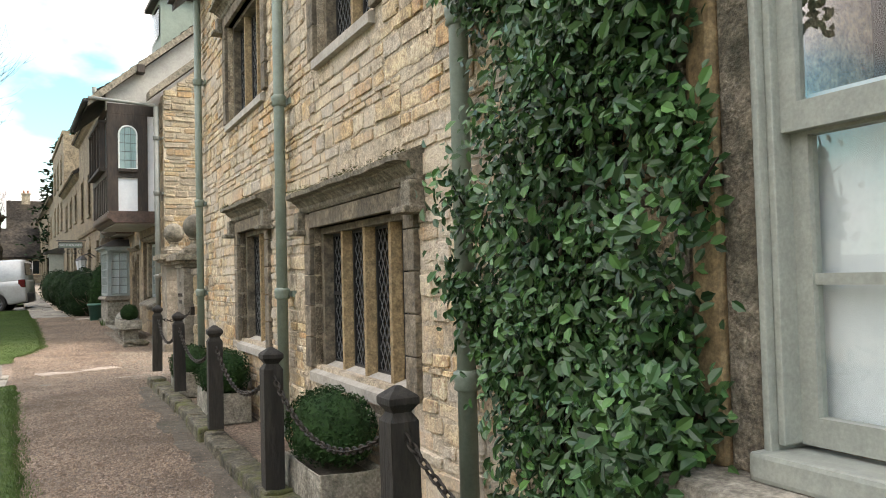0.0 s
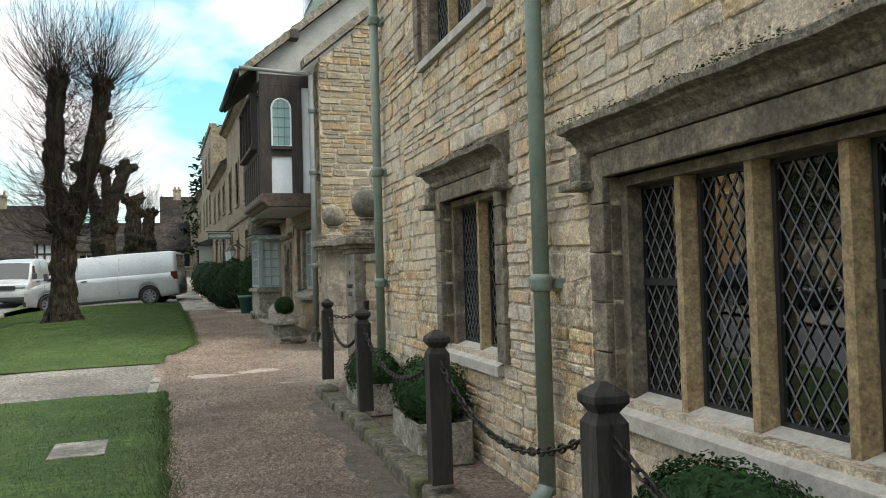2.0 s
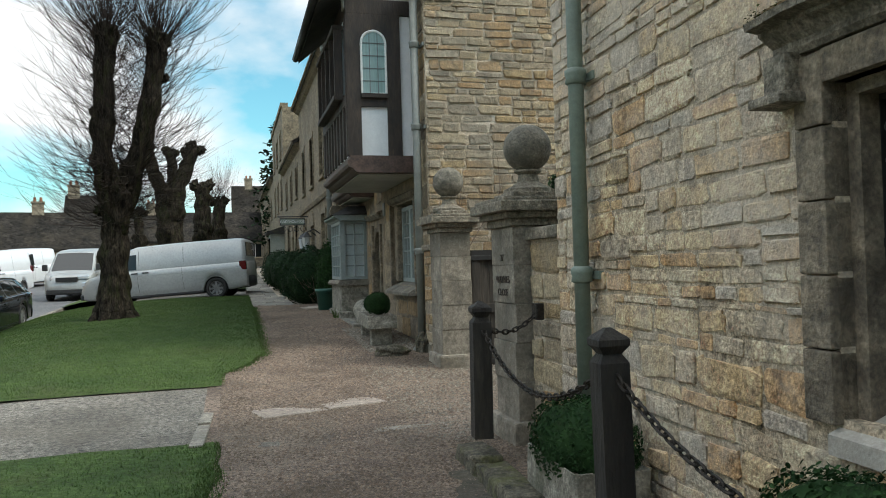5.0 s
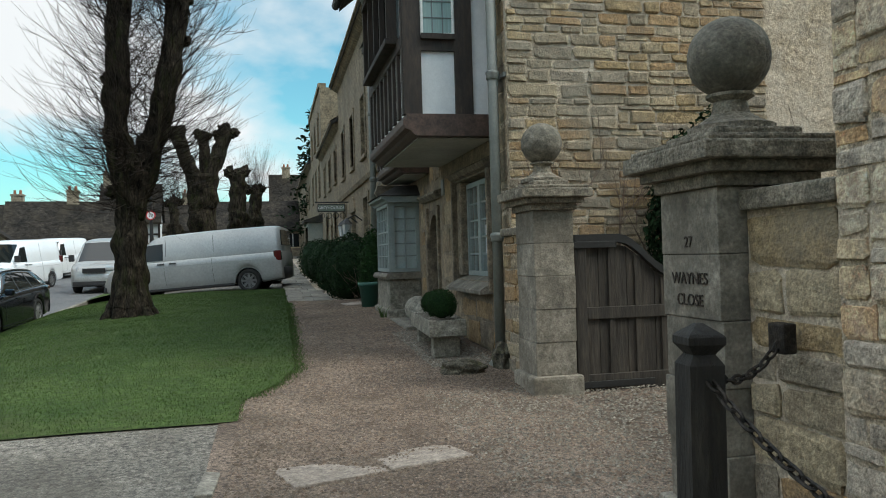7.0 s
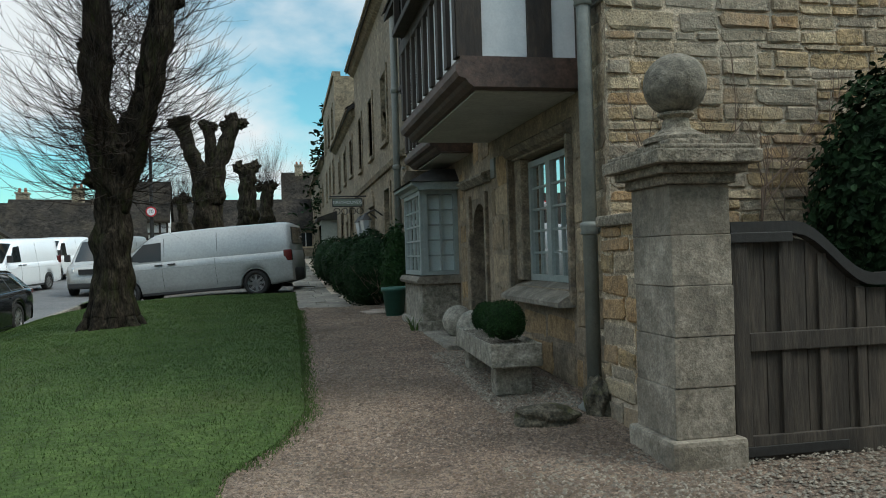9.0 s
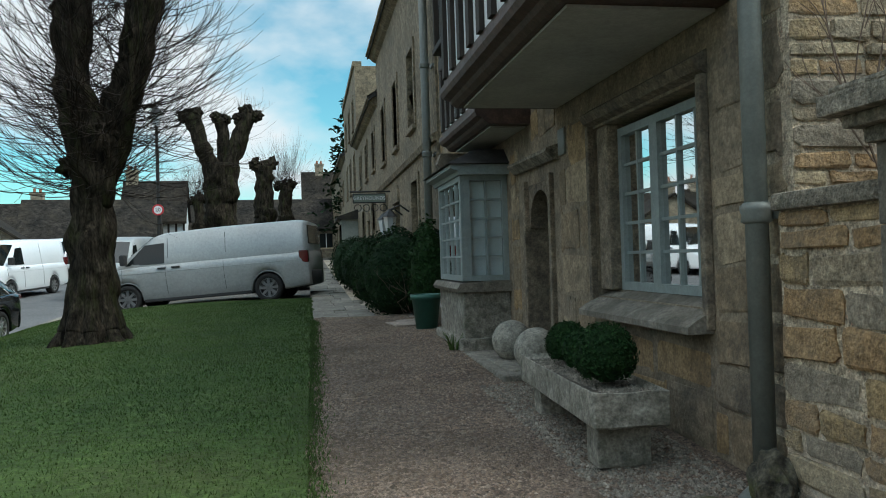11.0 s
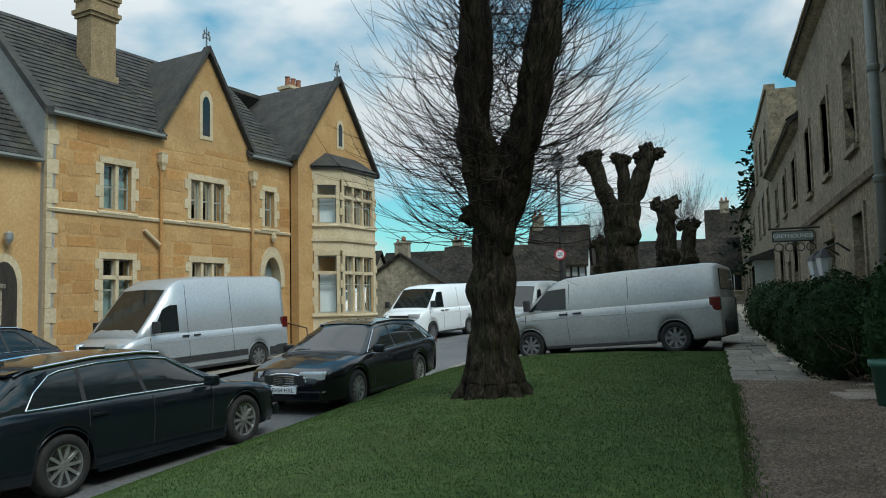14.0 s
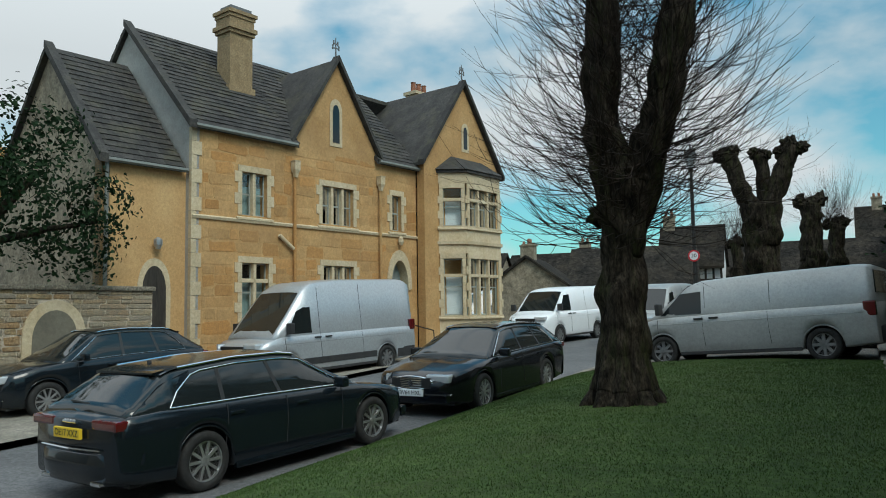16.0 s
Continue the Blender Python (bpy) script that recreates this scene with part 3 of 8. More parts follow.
def leaf_cloud(name, spots, size, material, parent, seed=3, fold=0.25, kind="stuff"):
    """Many small pointed leaves: spots give place and outward way."""
    rs = random.Random(seed)
    verts, polys = [], []
    for p, d in spots:
        s = size * rs.uniform(0.6, 1.3)
        d = (Vector(d) + Vector((rs.uniform(-1, 1), rs.uniform(-1, 1), rs.uniform(-1, 1))) * 0.7).normalized()
        t = d.cross(Vector((rs.uniform(-1, 1), rs.uniform(-1, 1), rs.uniform(-1, 1)))).normalized()
        b = d.cross(t)
        p = Vector(p)
        o = len(verts)
        f = d * s * fold * 0.35
        verts += [p[:], (p + t * s * 0.3 + b * s * 0.26 + f)[:], (p + t * s * 0.7 + b * s * 0.26 + f * 0.8)[:], (p + t * s - f * 0.6)[:], (p + t * s * 0.7 - b * s * 0.26 + f * 0.8)[:], (p + t * s * 0.3 - b * s * 0.26 + f)[:]]
        polys += [(o, o + 1, o + 2, o + 3), (o, o + 3, o + 4, o + 5)]
    me = bpy.data.meshes.new(name)
    me.from_pydata(verts, [], polys)
    me.materials.append(material)
    ob = new(name, me)
    ob.parent = parent
    if kind:
        ob["kind"] = kind
    return ob


def text_mesh(name, body, size, material, parent, m, depth=0.003):
    """Raised lettering with the built-in font, as a mesh."""
    cu = bpy.data.curves.new(name, "FONT")
    cu.body, cu.size, cu.extrude, cu.align_x, cu.align_y = body, size, depth, "CENTER", "CENTER"
    tmp = new(name, cu)
    me = bpy.data.meshes.new_from_object(tmp.evaluated_get(bpy.context.evaluated_depsgraph_get()))
    bpy.data.objects.remove(tmp)
    me.materials.clear()
    me.materials.append(material)
    ob = new(name, me)
    ob.parent = parent
    ob.matrix_basis = m
    return ob


# ---- frames of the buildings: x along the street front, y outward, z up ----
MA = pose(1.85, 0, 0, 0, 0, 90 - 2.98)
MB = pose(2.9, 0, 0, 0, 0, 90)
MC = pose(2.85, 0, 0, 0, 0, 90)
MV = pose(-15.37, 30.04, -0.21, 0, 0, 259) @ Matrix.Scale(1.13, 4)


def lerp_table(t, v):
    for (a, b), (c, d) in zip(t, t[1:]):
        if v <= c:
            k = max(0.0, (v - a) / (c - a))
            return b + (d - b) * k
    return t[-1][1]


PATH_Z = [(-40, -0.6), (-6, -0.05), (0, 0.0), (8, 0.06), (13, 0.05), (16, 0.2), (18, 0.31), (22, 0.41), (26.4, 0.5), (32, 0.62), (45, 1.0), (80, 2.2), (160, 5.0)]
EDGE_X = [(-40, 0.05), (8, 0.07), (13, 0.12), (15.9, 0.13), (16.5, 0.42), (17.2, 0.63), (27, 0.71), (60, 0.75), (160, 0.8)]
ROAD_X0, ROAD_X1 = -11.0, -5.5


def path_z(y):
    return lerp_table(PATH_Z, y)


def road_z(y):
    return -0.36 + 0.038 * (min(max(y, -30), 160) - 21.4)


def ground_z(x, y):
    e = lerp_table(EDGE_X, y)
    if x >= e:
        return path_z(y)
    zr = road_z(y) + 0.1
    if x <= ROAD_X1:
        return zr
    k = (x - ROAD_X1) / (e - ROAD_X1)
    k = 1 - (1 - k) ** 3.8
    return zr + (path_z(y) - zr) * k


def sheet(name, y0, y1, ny, left, right, nx, lift, material, label, category, zf=ground_z, kind="structure", wob=0.0):
    """A strip of ground between two edges that follow y."""
    bm = bmesh.new()
    rows = []
    for j in range(ny + 1):
        y = y0 + (y1 - y0) * j / ny
        a, b = left(y), right(y)
        rows.append([bm.verts.new((a + (b - a) * i / nx, y, zf(a + (b - a) * i / nx, y) + lift + (wob * noise.noise(Vector((a + (b - a) * i / nx, y, 0)) * 1.7) if wob else 0))) for i in range(nx + 1)])
    for r0, r1 in zip(rows, rows[1:]):
        for i in range(nx):
            bm.faces.new((r0[i], r0[i + 1], r1[i + 1], r1[i]))
    return tagged(part(name, bm, material, smooth=True), label, category, kind=kind)


# ---- ground ----
bm = bmesh.new()
xs = [-400, -120, -60, -30, -14, -11, -5.6, -5.4, -3, -1, 0.1, 0.8, 3, 8, 30, 120, 400]
ys = [-200, -60, -20, -6, 0, 8, 13, 16, 18, 22, 26.4, 32, 45, 60, 80, 160, 500, 1500]
grid = [[bm.verts.new((x, y, ground_z(x, min(max(y, -40), 160)) - 0.3)) for x in xs] for y in ys]
for r0, r1 in zip(grid, grid[1:]):
    for i in range(len(xs) - 1):
        bm.faces.new((r0[i], r0[i + 1], r1[i + 1], r1[i]))
tagged(part("ground", bm, M_EARTH, smooth=True), "bare brown earth under the street and lawns", "ground", kind="structure")
track_z = lambda x, y: ground_z(x, y) - 0.09 - 0.11 * min(max((-0.2 - x) / 3.35, 0), 1)
wavy = lambda y: lerp_table(EDGE_X, y) + 0.05 * noise.noise(Vector((0.0, y * 1.9, 4.0)))
sheet("path", -8, 26.45, 140, lambda y: wavy(y) - 0.1 if not 12.8 < y < 16 else -0.02, lambda y: 2.9 if y > 11.3 else 2.0 + 0.05 * y, 18, 0.012, M_GRAVEL, "brown gravel footpath, damp, with scattered pale stones", "path", wob=0.02)
sheet("moss_verge", 0.3, 11.3, 160, lambda y: 0.93 + 0.0545 * y + 0.16 * noise.noise(Vector((3.0, y * 1.3, 0))) + 0.06 * noise.noise(Vector((7.0, y * 7, 0))), lambda y: 1.18 + 0.0545 * y, 8, 0.019, M_EARTH, "dark mossy soil along the foot of the kerb", "verge", wob=0.02)
sheet("forecourt", 11.9, 16.72, 20, lambda y: 2.7, lambda y: 9.0, 12, -0.004, M_GRAVEL, "pale gravel drive behind the open gate", "drive")
sheet("lawn_near", -10, 12.86, 60, lambda y: ROAD_X1, wavy, 24, 0.02, M_GRASS, "short green lawn with worn edges", "lawn", wob=0.012)
sheet("lawn_upper", 35.7, 70, 60, lambda y: ROAD_X1, wavy, 24, 0.02, M_GRASS, "short green lawn further up the street", "lawn", wob=0.012)
sheet("parking_track", 31.35, 35.9, 16, lambda y: ROAD_X1, lambda y: 0.72, 14, 0.0, M_TARMAC, "worn dark track where the van stands", "drive", zf=lambda x, y: track_z(x, y))
sheet("lawn_far", 15.2, 31.45, 114, lambda y: ROAD_X1, wavy, 24, 0.02, M_GRASS, "short green lawn sloping down to the road", "lawn", wob=0.012)
sheet("driveway", 12.6, 16.3, 10, lambda y: ROAD_X1, lambda y: 0.6, 12, 0.004, M_TARMAC, "worn grey tarmac crossing between two lawns", "drive")
sheet("road", -40, 110, 60, lambda y: ROAD_X0, lambda y: ROAD_X1, 4, 0.0, M_ROAD, "grey asphalt road climbing gently", "road", zf=lambda x, y: road_z(y))
sheet("far_pavement", -40, 110, 60, lambda y: -16, lambda y: ROAD_X0, 4, 0.11, M_FLAG, "grey paved footway beside the ochre house", "pavement", zf=lambda x, y: road_z(y))
sheet("flag_path", 26.45, 60, 40, lambda y: 0.72, lambda y: 2.2, 6, -0.02, M_MORTAR, "bedding of the flagstone footpath", "path")

# ---- house A, rubble cottage with mullioned windows ----
HOLES_A = [(4.03, 5.88, 0.82, 1.9), (7.38, 8.62, 0.86, 2.03), (7.4, 9.15, 3.37, 4.5), (4.5, 5.7, 3.25, 4.4), (0.2, 1.48, 0.95, 2.95)]
wall_a = wall("wall_cottage", MA, -6, 11.32, -0.1, 5.6, HOLES_A, 0.5, M_MORTAR, "coursed golden rubble stone wall of the cottage, grey with age")
tagged(part("wall_cottage_side", box(10.9, 11.32, -8, -0.5, -0.1, 5.6, MA), M_MORTAR), "plain rubble side wall of the cottage", "wall", kind="structure")
roof_a = thing("roof_cottage", "grey stone slate roof of the cottage", "roof", kind="structure")
roof_slope("roof_deck", MA @ pose(0, 0.3, 5.55), -6, 11.6, 3.6, 3.4, roof_a, M_SLATE, seed=2)
part("gutter", moulding([(0.24, 5.5), (0.38, 5.5), (0.38, 5.58), (0.24, 5.58)], -6, 11.5, MA), M_BLACK, roof_a, "black gutter")
# solid near-black block stands in for the cottage's unlit rooms
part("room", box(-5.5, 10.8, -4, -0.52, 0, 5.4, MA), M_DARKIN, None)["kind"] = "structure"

# ---- house B, gabled house with a timbered oriel ----
HOLES_B = [(17.5, 19.2, 1.12, 2.42), (20.3, 21.05, 0.4, 2.15)]
wall_b = wall("wall_oriel_house", MB, 16.74, 26.1, -0.1, 5.3, HOLES_B, 0.45, M_ASHLAR_B, "sooty ashlar front of the oriel house")

tagged(part("wall_oriel_upper", box(20.45, 26.1, -0.4, -0.004, 5.3, 6.15, MB), M_ASHLAR_B), "upper stone wall under the set-back eaves", "wall", kind="structure")


# ---- windows of the cottage ----
def leaded_window(name, m, u0, u1, z0, z1, lights, label, deep=0.19, transom=0.52, hood=True, sill=M_SILL):
    """A stone mullioned window: surround, chamfered mullions, leaded lights with iron frames, hood mould and sloping sill."""
    w = thing(name, label, "window", kind="structure", m=m)
    lw = (u1 - u0) / lights
    for a, b, c, d in ((u0 - 0.15, u0, z0 - 0.02, z1 + 0.12), (u1, u1 + 0.15, z0 - 0.02, z1 + 0.12)):
        n = 5
        for k in range(n):
            zz0, zz1 = c + (d - c) * k / n, c + (d - c) * (k + 1) / n - 0.006
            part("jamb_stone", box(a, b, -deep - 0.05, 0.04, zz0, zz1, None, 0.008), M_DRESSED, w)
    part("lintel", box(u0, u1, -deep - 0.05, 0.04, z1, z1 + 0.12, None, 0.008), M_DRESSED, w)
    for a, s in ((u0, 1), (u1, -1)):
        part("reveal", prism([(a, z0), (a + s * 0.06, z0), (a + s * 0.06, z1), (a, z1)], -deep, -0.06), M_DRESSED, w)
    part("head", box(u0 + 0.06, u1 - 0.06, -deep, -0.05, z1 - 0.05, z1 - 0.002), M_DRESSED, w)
    prof = [(-deep - 0.1, z0 - 0.12), (0.05, z0 - 0.12), (0.05, z0 - 0.05), (-deep + 0.02, z0 + 0.04), (-deep - 0.1, z0 + 0.04)]
    part("window_sill", moulding(prof, u0 - 0.02, u1 + 0.02), sill, w, "pale sloping stone sill")
    for k in range(1, lights):
        c = u0 + lw * k
        t = 0.042
        bm = bmesh.new()
        a = [bm.verts.new((c + x, y, z0 - 0.03)) for x, y in ((-t, -deep), (-t, -0.13), (-0.022, -0.07), (0.022, -0.07), (t, -0.13), (t, -deep))]
        b = [bm.verts.new((v.co.x, v.co.y, z1)) for v in a]
        for i in range(6):
            bm.faces.new((a[i], b[i], b[(i + 1) % 6], a[(i + 1) % 6]))
        bmesh.ops.recalc_face_normals(bm, faces=bm.faces)
        part("mullion", bm, M_MULLION, w, "ochre chamfered stone mullion")
    for k in range(lights):
        a, b = u0 + lw * k + 0.042, u0 + lw * (k + 1) - 0.042
        y = -deep + 0.03
        fr = bmesh.new()
        for q in ((a, a + 0.022, z0 + 0.02, z1 - 0.04), (b - 0.022, b, z0 + 0.02, z1 - 0.04), (a, b, z0 + 0.02, z0 + 0.045), (a, b, z1 - 0.07, z1 - 0.04)):
            add_box(fr, q[0], q[1], y - 0.012, y + 0.02, q[2], q[3])
        if transom and k in (0, lights - 1):
            zt = z0 + (z1 - z0) * transom
            add_box(fr, a, b, y - 0.012, y + 0.024, zt - 0.016, zt + 0.016)
        part("casement_frame", fr, M_BLACK, w, "black iron casement")
        bm = bmesh.new()
        vs = [bm.verts.new(p) for p in ((a, y, z0), (b, y, z0), (b, y, z1 - 0.04), (a, y, z1 - 0.04))]
        bm.faces.new(vs)
        part("pane", bm, M_GLASSDARK, w)
        cam_bm = bmesh.new()
        dx, dz = 0.074, 0.116
        wdt, hgt = b - a, z1 - z0 - 0.06
        for sgn in (1, -1):
            c = -hgt / dz - 1
            while c < wdt / dx + hgt / dz + 1:
                pts = []
                for t in (0.0, 1.0):
                    pts.append((c * dx + (sgn * t * hgt / dz * dx), t * hgt))
                (x0, q0), (x1, q1) = pts
                lo, hi = 0.0, 1.0
                if x1 != x0:
                    t0, t1 = (0 - x0) / (x1 - x0), (wdt - x0) / (x1 - x0)
                    lo, hi = max(0, min(t0, t1)), min(1, max(t0, t1))
                if hi - lo > 0.02:
                    add_tube(cam_bm, [(a + x0 + (x1 - x0) * t, y + 0.006, z0 + 0.02 + q0 + (q1 - q0) * t) for t in (lo, hi)], 0.0036, 4, False)
                c += 1
        part("lead_lattice", cam_bm, M_LEAD, w, "diamond lead lattice")
    if hood:
        h0, h1 = u0 - 0.24, u1 + 0.24
        prof = [(0, z1 + 0.13), (0.035, z1 + 0.13), (0.05, z1 + 0.15), (0.05, z1 + 0.175), (0.085, z1 + 0.21), (0.11, z1 + 0.222), (0.11, z1 + 0.235), (0.165, z1 + 0.245), (0.17, z1 + 0.275), (0, z1 + 0.34)]
        hm, n = bmesh.new(), max(6, int((h1 - h0) / 0.07))
        rows = []
        for k in range(n + 1):
            x = h0 + (h1 - h0) * k / n
            rows.append([hm.verts.new((x, q + (0.016 * noise.noise(Vector((x * 6, q * 30, u0))) if q else 0), zz + (0.012 * noise.noise(Vector((x * 5, zz * 9, u0 + 3))) if q > 0.1 else 0))) for q, zz in prof])
        for r0, r1 in zip(rows, rows[1:]):
            for i in range(len(prof)):
                hm.faces.new((r0[i], r1[i], r1[(i + 1) % len(prof)], r0[(i + 1) % len(prof)]))
        hm.faces.new(rows[0])
        hm.faces.new(rows[-1][::-1])
        bmesh.ops.recalc_face_normals(hm, faces=hm.faces)
        part("hood_mould", hm, M_LICHEN, w, "lichened dripstone hood")
        for a, b in ((h0, h0 + 0.13), (h1 - 0.13, h1)):
            part("hood_drop", box(a, b, 0, 0.1, z1 - 0.03, z1 + 0.14, None, 0.015), M_LICHEN, w)
            part("hood_stop", box(a - 0.03, b + 0.03, 0, 0.15, z1 - 0.05, z1 - 0.01, None, 0.012), M_LICHEN, w)
        rs = random.Random(int(u0 * 100))
        spots = [((rs.uniform(h0, h1), rs.uniform(0.05, 0.17), z1 + 0.275 + 0.04 * rs.random() ** 2), (0, 0.3, 1)) for _ in range(1500)]
        spots = [s for s in spots if noise.noise(Vector((s[0][0] * 3.1, 0, u0))) > -0.1]
        leaf_cloud("moss", spots, 0.016, M_MOSSLEAF, w, 5)
    return w


leaded_window("window_1", MA, 4.03, 5.88, 0.82, 1.9, 4, "four-light stone mullioned window with diamond leading")
leaded_window("window_2", MA, 7.38, 8.62, 0.86, 2.03, 2, "two-light stone mullioned window with diamond leading")
leaded_window("window_3", MA, 7.4, 9.15, 3.37, 4.5, 3, "three-light upper mullioned window with leaded casements")
leaded_window("window_4", MA, 4.5, 5.7, 3.25, 4.4, 2, "two-light upper mullioned window, one casement on a stay")

# ---- sash window beside the climber ----
w5 = thing("window_5", "tall grey-green painted sash window with pale blinds", "window", kind="structure", m=MA)
part("sash_box", box(1.455, 1.48, -0.12, 0.06, 0.95, 2.95, None, 0.008), M_SASH, w5)
part("sash_stop", box(1.43, 1.455, -0.12, 0.03, 1.0, 2.95, None, 0.006), M_SASH, w5)
part("head", box(0.2, 1.43, -0.12, 0.05, 2.85, 2.95), M_SASH, w5)
for nm, y, z0, z1 in (("lower_sash", -0.06, 1.0, 1.93), ("upper_sash", -0.02, 1.88, 2.86)):
    bm = bmesh.new()
    add_box(bm, 1.375, 1.43, y - 0.02, y + 0.02, z0, z1)
    add_box(bm, 0.2, 0.265, y - 0.02, y + 0.02, z0, z1)
    add_box(bm, 0.265, 1.375, y - 0.022, y + 0.022, z0, z0 + 0.08)
    add_box(bm, 0.265, 1.375, y - 0.022, y + 0.022, z1 - 0.06, z1)
    add_box(bm, 0.265, 1.375, y - 0.012, y + 0.012, (z0 + z1) / 2 - 0.016, (z0 + z1) / 2 + 0.016)
    add_box(bm, 0.735, 0.765, y - 0.012, y + 0.012, z0 + 0.08, z1 - 0.06)
    sash = part(nm, bm, M_SASH, w5)
    bm = bmesh.new()
    bm.faces.new([bm.verts.new(p) for p in ((0.265, y, z0), (1.375, y, z0), (1.375, y, z1), (0.265, y, z1))])
    part("pane", bm, M_GLASS, sash).visible_shadow = False
part("blind", box(0.2, 1.43, -0.13, -0.115, 0.98, 2.0), M_CURTAIN, w5, "pale blue-white blind")
part("sill_board", box(0.1, 1.5, -0.1, 0.1, 0.9, 0.985, None, 0.015), M_SASH, w5)
part("stone_sill", box(0.05, 1.72, -0.1, 0.26, 0.78, 0.9, None, 0.025), M_PLANTER, w5, "grey weathered stone sill")
part("stone_jamb", box(1.5, 1.62, -0.1, 0.035, 0.9, 3.1, None, 0.012), M_LICHEN, w5)
part("stone_architrave", box(1.63, 1.74, -0.1, 0.055, 0.9, 3.1, None, 0.02), M_MULLION, w5)
part("lattice_strip", box(1.76, 1.83, 0, 0.04, 0.9, 3.4, None, 0.01), M_LICHEN, w5)

# ---- drainpipes ----
def drainpipe(m, u, z0, z1, r, material, label, collars, out=0.1, shoe=True):
    d = thing("drainpipe", label, "drainpipe", m=m)
    part("pipe", tube([(u, out, z0), (u, out, z1)], r, 14), material, d, smooth=True)
    for z in collars:
        part("collar", lathe([(r + 0.004, z - 0.05), (r + 0.018, z - 0.04), (r + 0.012, z - 0.01), (r + 0.02, z + 0.01), (r + 0.02, z + 0.035), (r + 0.002, z + 0.05)], 14, Matrix.Translation((u, out, 0))), material, d, smooth=True)
        part("bracket", box(u - r - 0.05, u + r + 0.05, 0, 0.03, z - 0.03, z + 0.02), material, d)
    if shoe:
        part("shoe", tube([(u, out, z0 + 0.05), (u, out + 0.02, z0), (u, out + 0.1, z0 - 0.06)], r * 1.05, 12), material, d, smooth=True)
    return d


drainpipe(MA, 3.17, 0.2, 5.5, 0.047, M_PIPE, "grey-green painted cast iron drainpipe on the cottage wall", (1.0, 2.75, 4.4))
drainpipe(MA, 6.5, 0.2, 5.5, 0.047, M_PIPE, "grey-green painted cast iron drainpipe on the cottage wall", (1.38, 3.05, 4.6))
drainpipe(MA, 10.68, 0.25, 5.5, 0.047, M_PIPE, "grey-green painted cast iron drainpipe at the cottage corner", (1.35, 2.55, 4.2))

# ---- posts, chains and kerb ----
POSTS = [(1.28, 0.75), (1.387, 2.844), (1.502, 4.93), (1.613, 6.95), (1.74, 9.25), (1.85, 11.28)]


def fence_post():
    p = thing("fence_post", "square weathered black wooden post with a pointed faceted cap", "post", "posts along the path")
    sq = lambda s, z: [(-s, -s, z), (s, -s, z), (s, s, z), (-s, s, z)]
    def stack(levels):
        bm = bmesh.new()
        rings = [[bm.verts.new(q) for q in sq(s, z)] for s, z in levels]
        for r0, r1 in zip(rings, rings[1:]):
            for i in range(4):
                bm.faces.new((r0[i], r0[(i + 1) % 4], r1[(i + 1) % 4], r1[i]))
        bm.faces.new(rings[0][::-1])
        bm.faces.new(rings[-1])
        return bm
    part("shaft", stack([(0.062, -0.9), (0.062, -0.14), (0.056, -0.13), (0.04, -0.105)]), M_POST, p)
    part("cap", stack([(0.04, -0.105), (0.05, -0.09), (0.066, -0.07), (0.066, -0.045), (0.058, -0.035), (0.012, 0.0)]), M_POST, p)
    return p


POST_TOP = [1.04, 1.06, 1.065, 1.113, 1.16, 1.185]
first = fence_post()
first.matrix_world = pose(*POSTS[0], POST_TOP[0], 0, 0, -3)
for k in range(1, 6):
    copy_thing(first, pose(*POSTS[k], POST_TOP[k], RNG.uniform(-1, 1), RNG.uniform(-1, 1), -3 + RNG.uniform(-3, 3)))

link = bmesh.new()
pts = [Vector((0.026 * math.cos(t) + 0.008 * (1 if math.cos(t) > 0 else -1), 0.015 * math.sin(t), 0)) for t in (2 * math.pi * k / 10 for k in range(10))]
rings = []
for i, p in enumerate(pts):
    d = (pts[(i + 1) % 10] - pts[i - 1]).normalized()
    n1 = d.cross(Vector((0, 0, 1)))
    rings.append([link.verts.new(p + (n1 * math.cos(a) + Vector((0, 0, 1)) * math.sin(a)) * 0.006) for a in (2 * math.pi * j / 5 for j in range(5))])
for i in range(10):
    for j in range(5):
        link.faces.new((rings[i][j], rings[i][(j + 1) % 5], rings[(i + 1) % 10][(j + 1) % 5], rings[(i + 1) % 10][j]))
link_mesh = bpy.data.meshes.new("link")
link.to_mesh(link_mesh)
link.free()
link_mesh.materials.append(M_IRON)


def chain(a, b, sag, label):
    a, b = Vector(a), Vector(b)
    c = thing("chain", label, "chain", "chains between the posts")
    c.location = a
    n = max(6, int((b - a).length * 1.06 / 0.052))
    at = lambda t: (b - a) * t - Vector((0, 0, 4 * sag * t * (1 - t)))
    for k in range(n):
        p, q = at(k / n), at((k + 1) / n)
        d = (q - p).normalized()
        ob = new("link", link_mesh)
        ob.parent = c
        side = Vector((0, 0, 1)).cross(d).normalized()
        up = d.cross(side)
        if k % 2:
            side, up = up, -side
        ob.matrix_basis = Matrix.Translation((p + q) / 2) @ Matrix((d, side, up)).transposed().to_4x4()
    return c


for k in range(5):
    p, q = POSTS[k], POSTS[k + 1]
    chain((p[0], p[1] + 0.06, POST_TOP[k] - 0.19), (q[0], q[1] - 0.06, POST_TOP[k + 1] - 0.19), 0.24, "slack rusty iron chain hung between wooden posts")
chain((1.9, 11.3, 1.0), (2.36, 11.55, 1.07), 0.07, "short rusty chain from the last post to the wall")
part_iron = tagged(part("wall_hook", box(2.34, 2.4, 11.5, 11.6, 1.02, 1.14, None, 0.01), M_IRON), "rusty iron hook plate on the low wall", "hook")

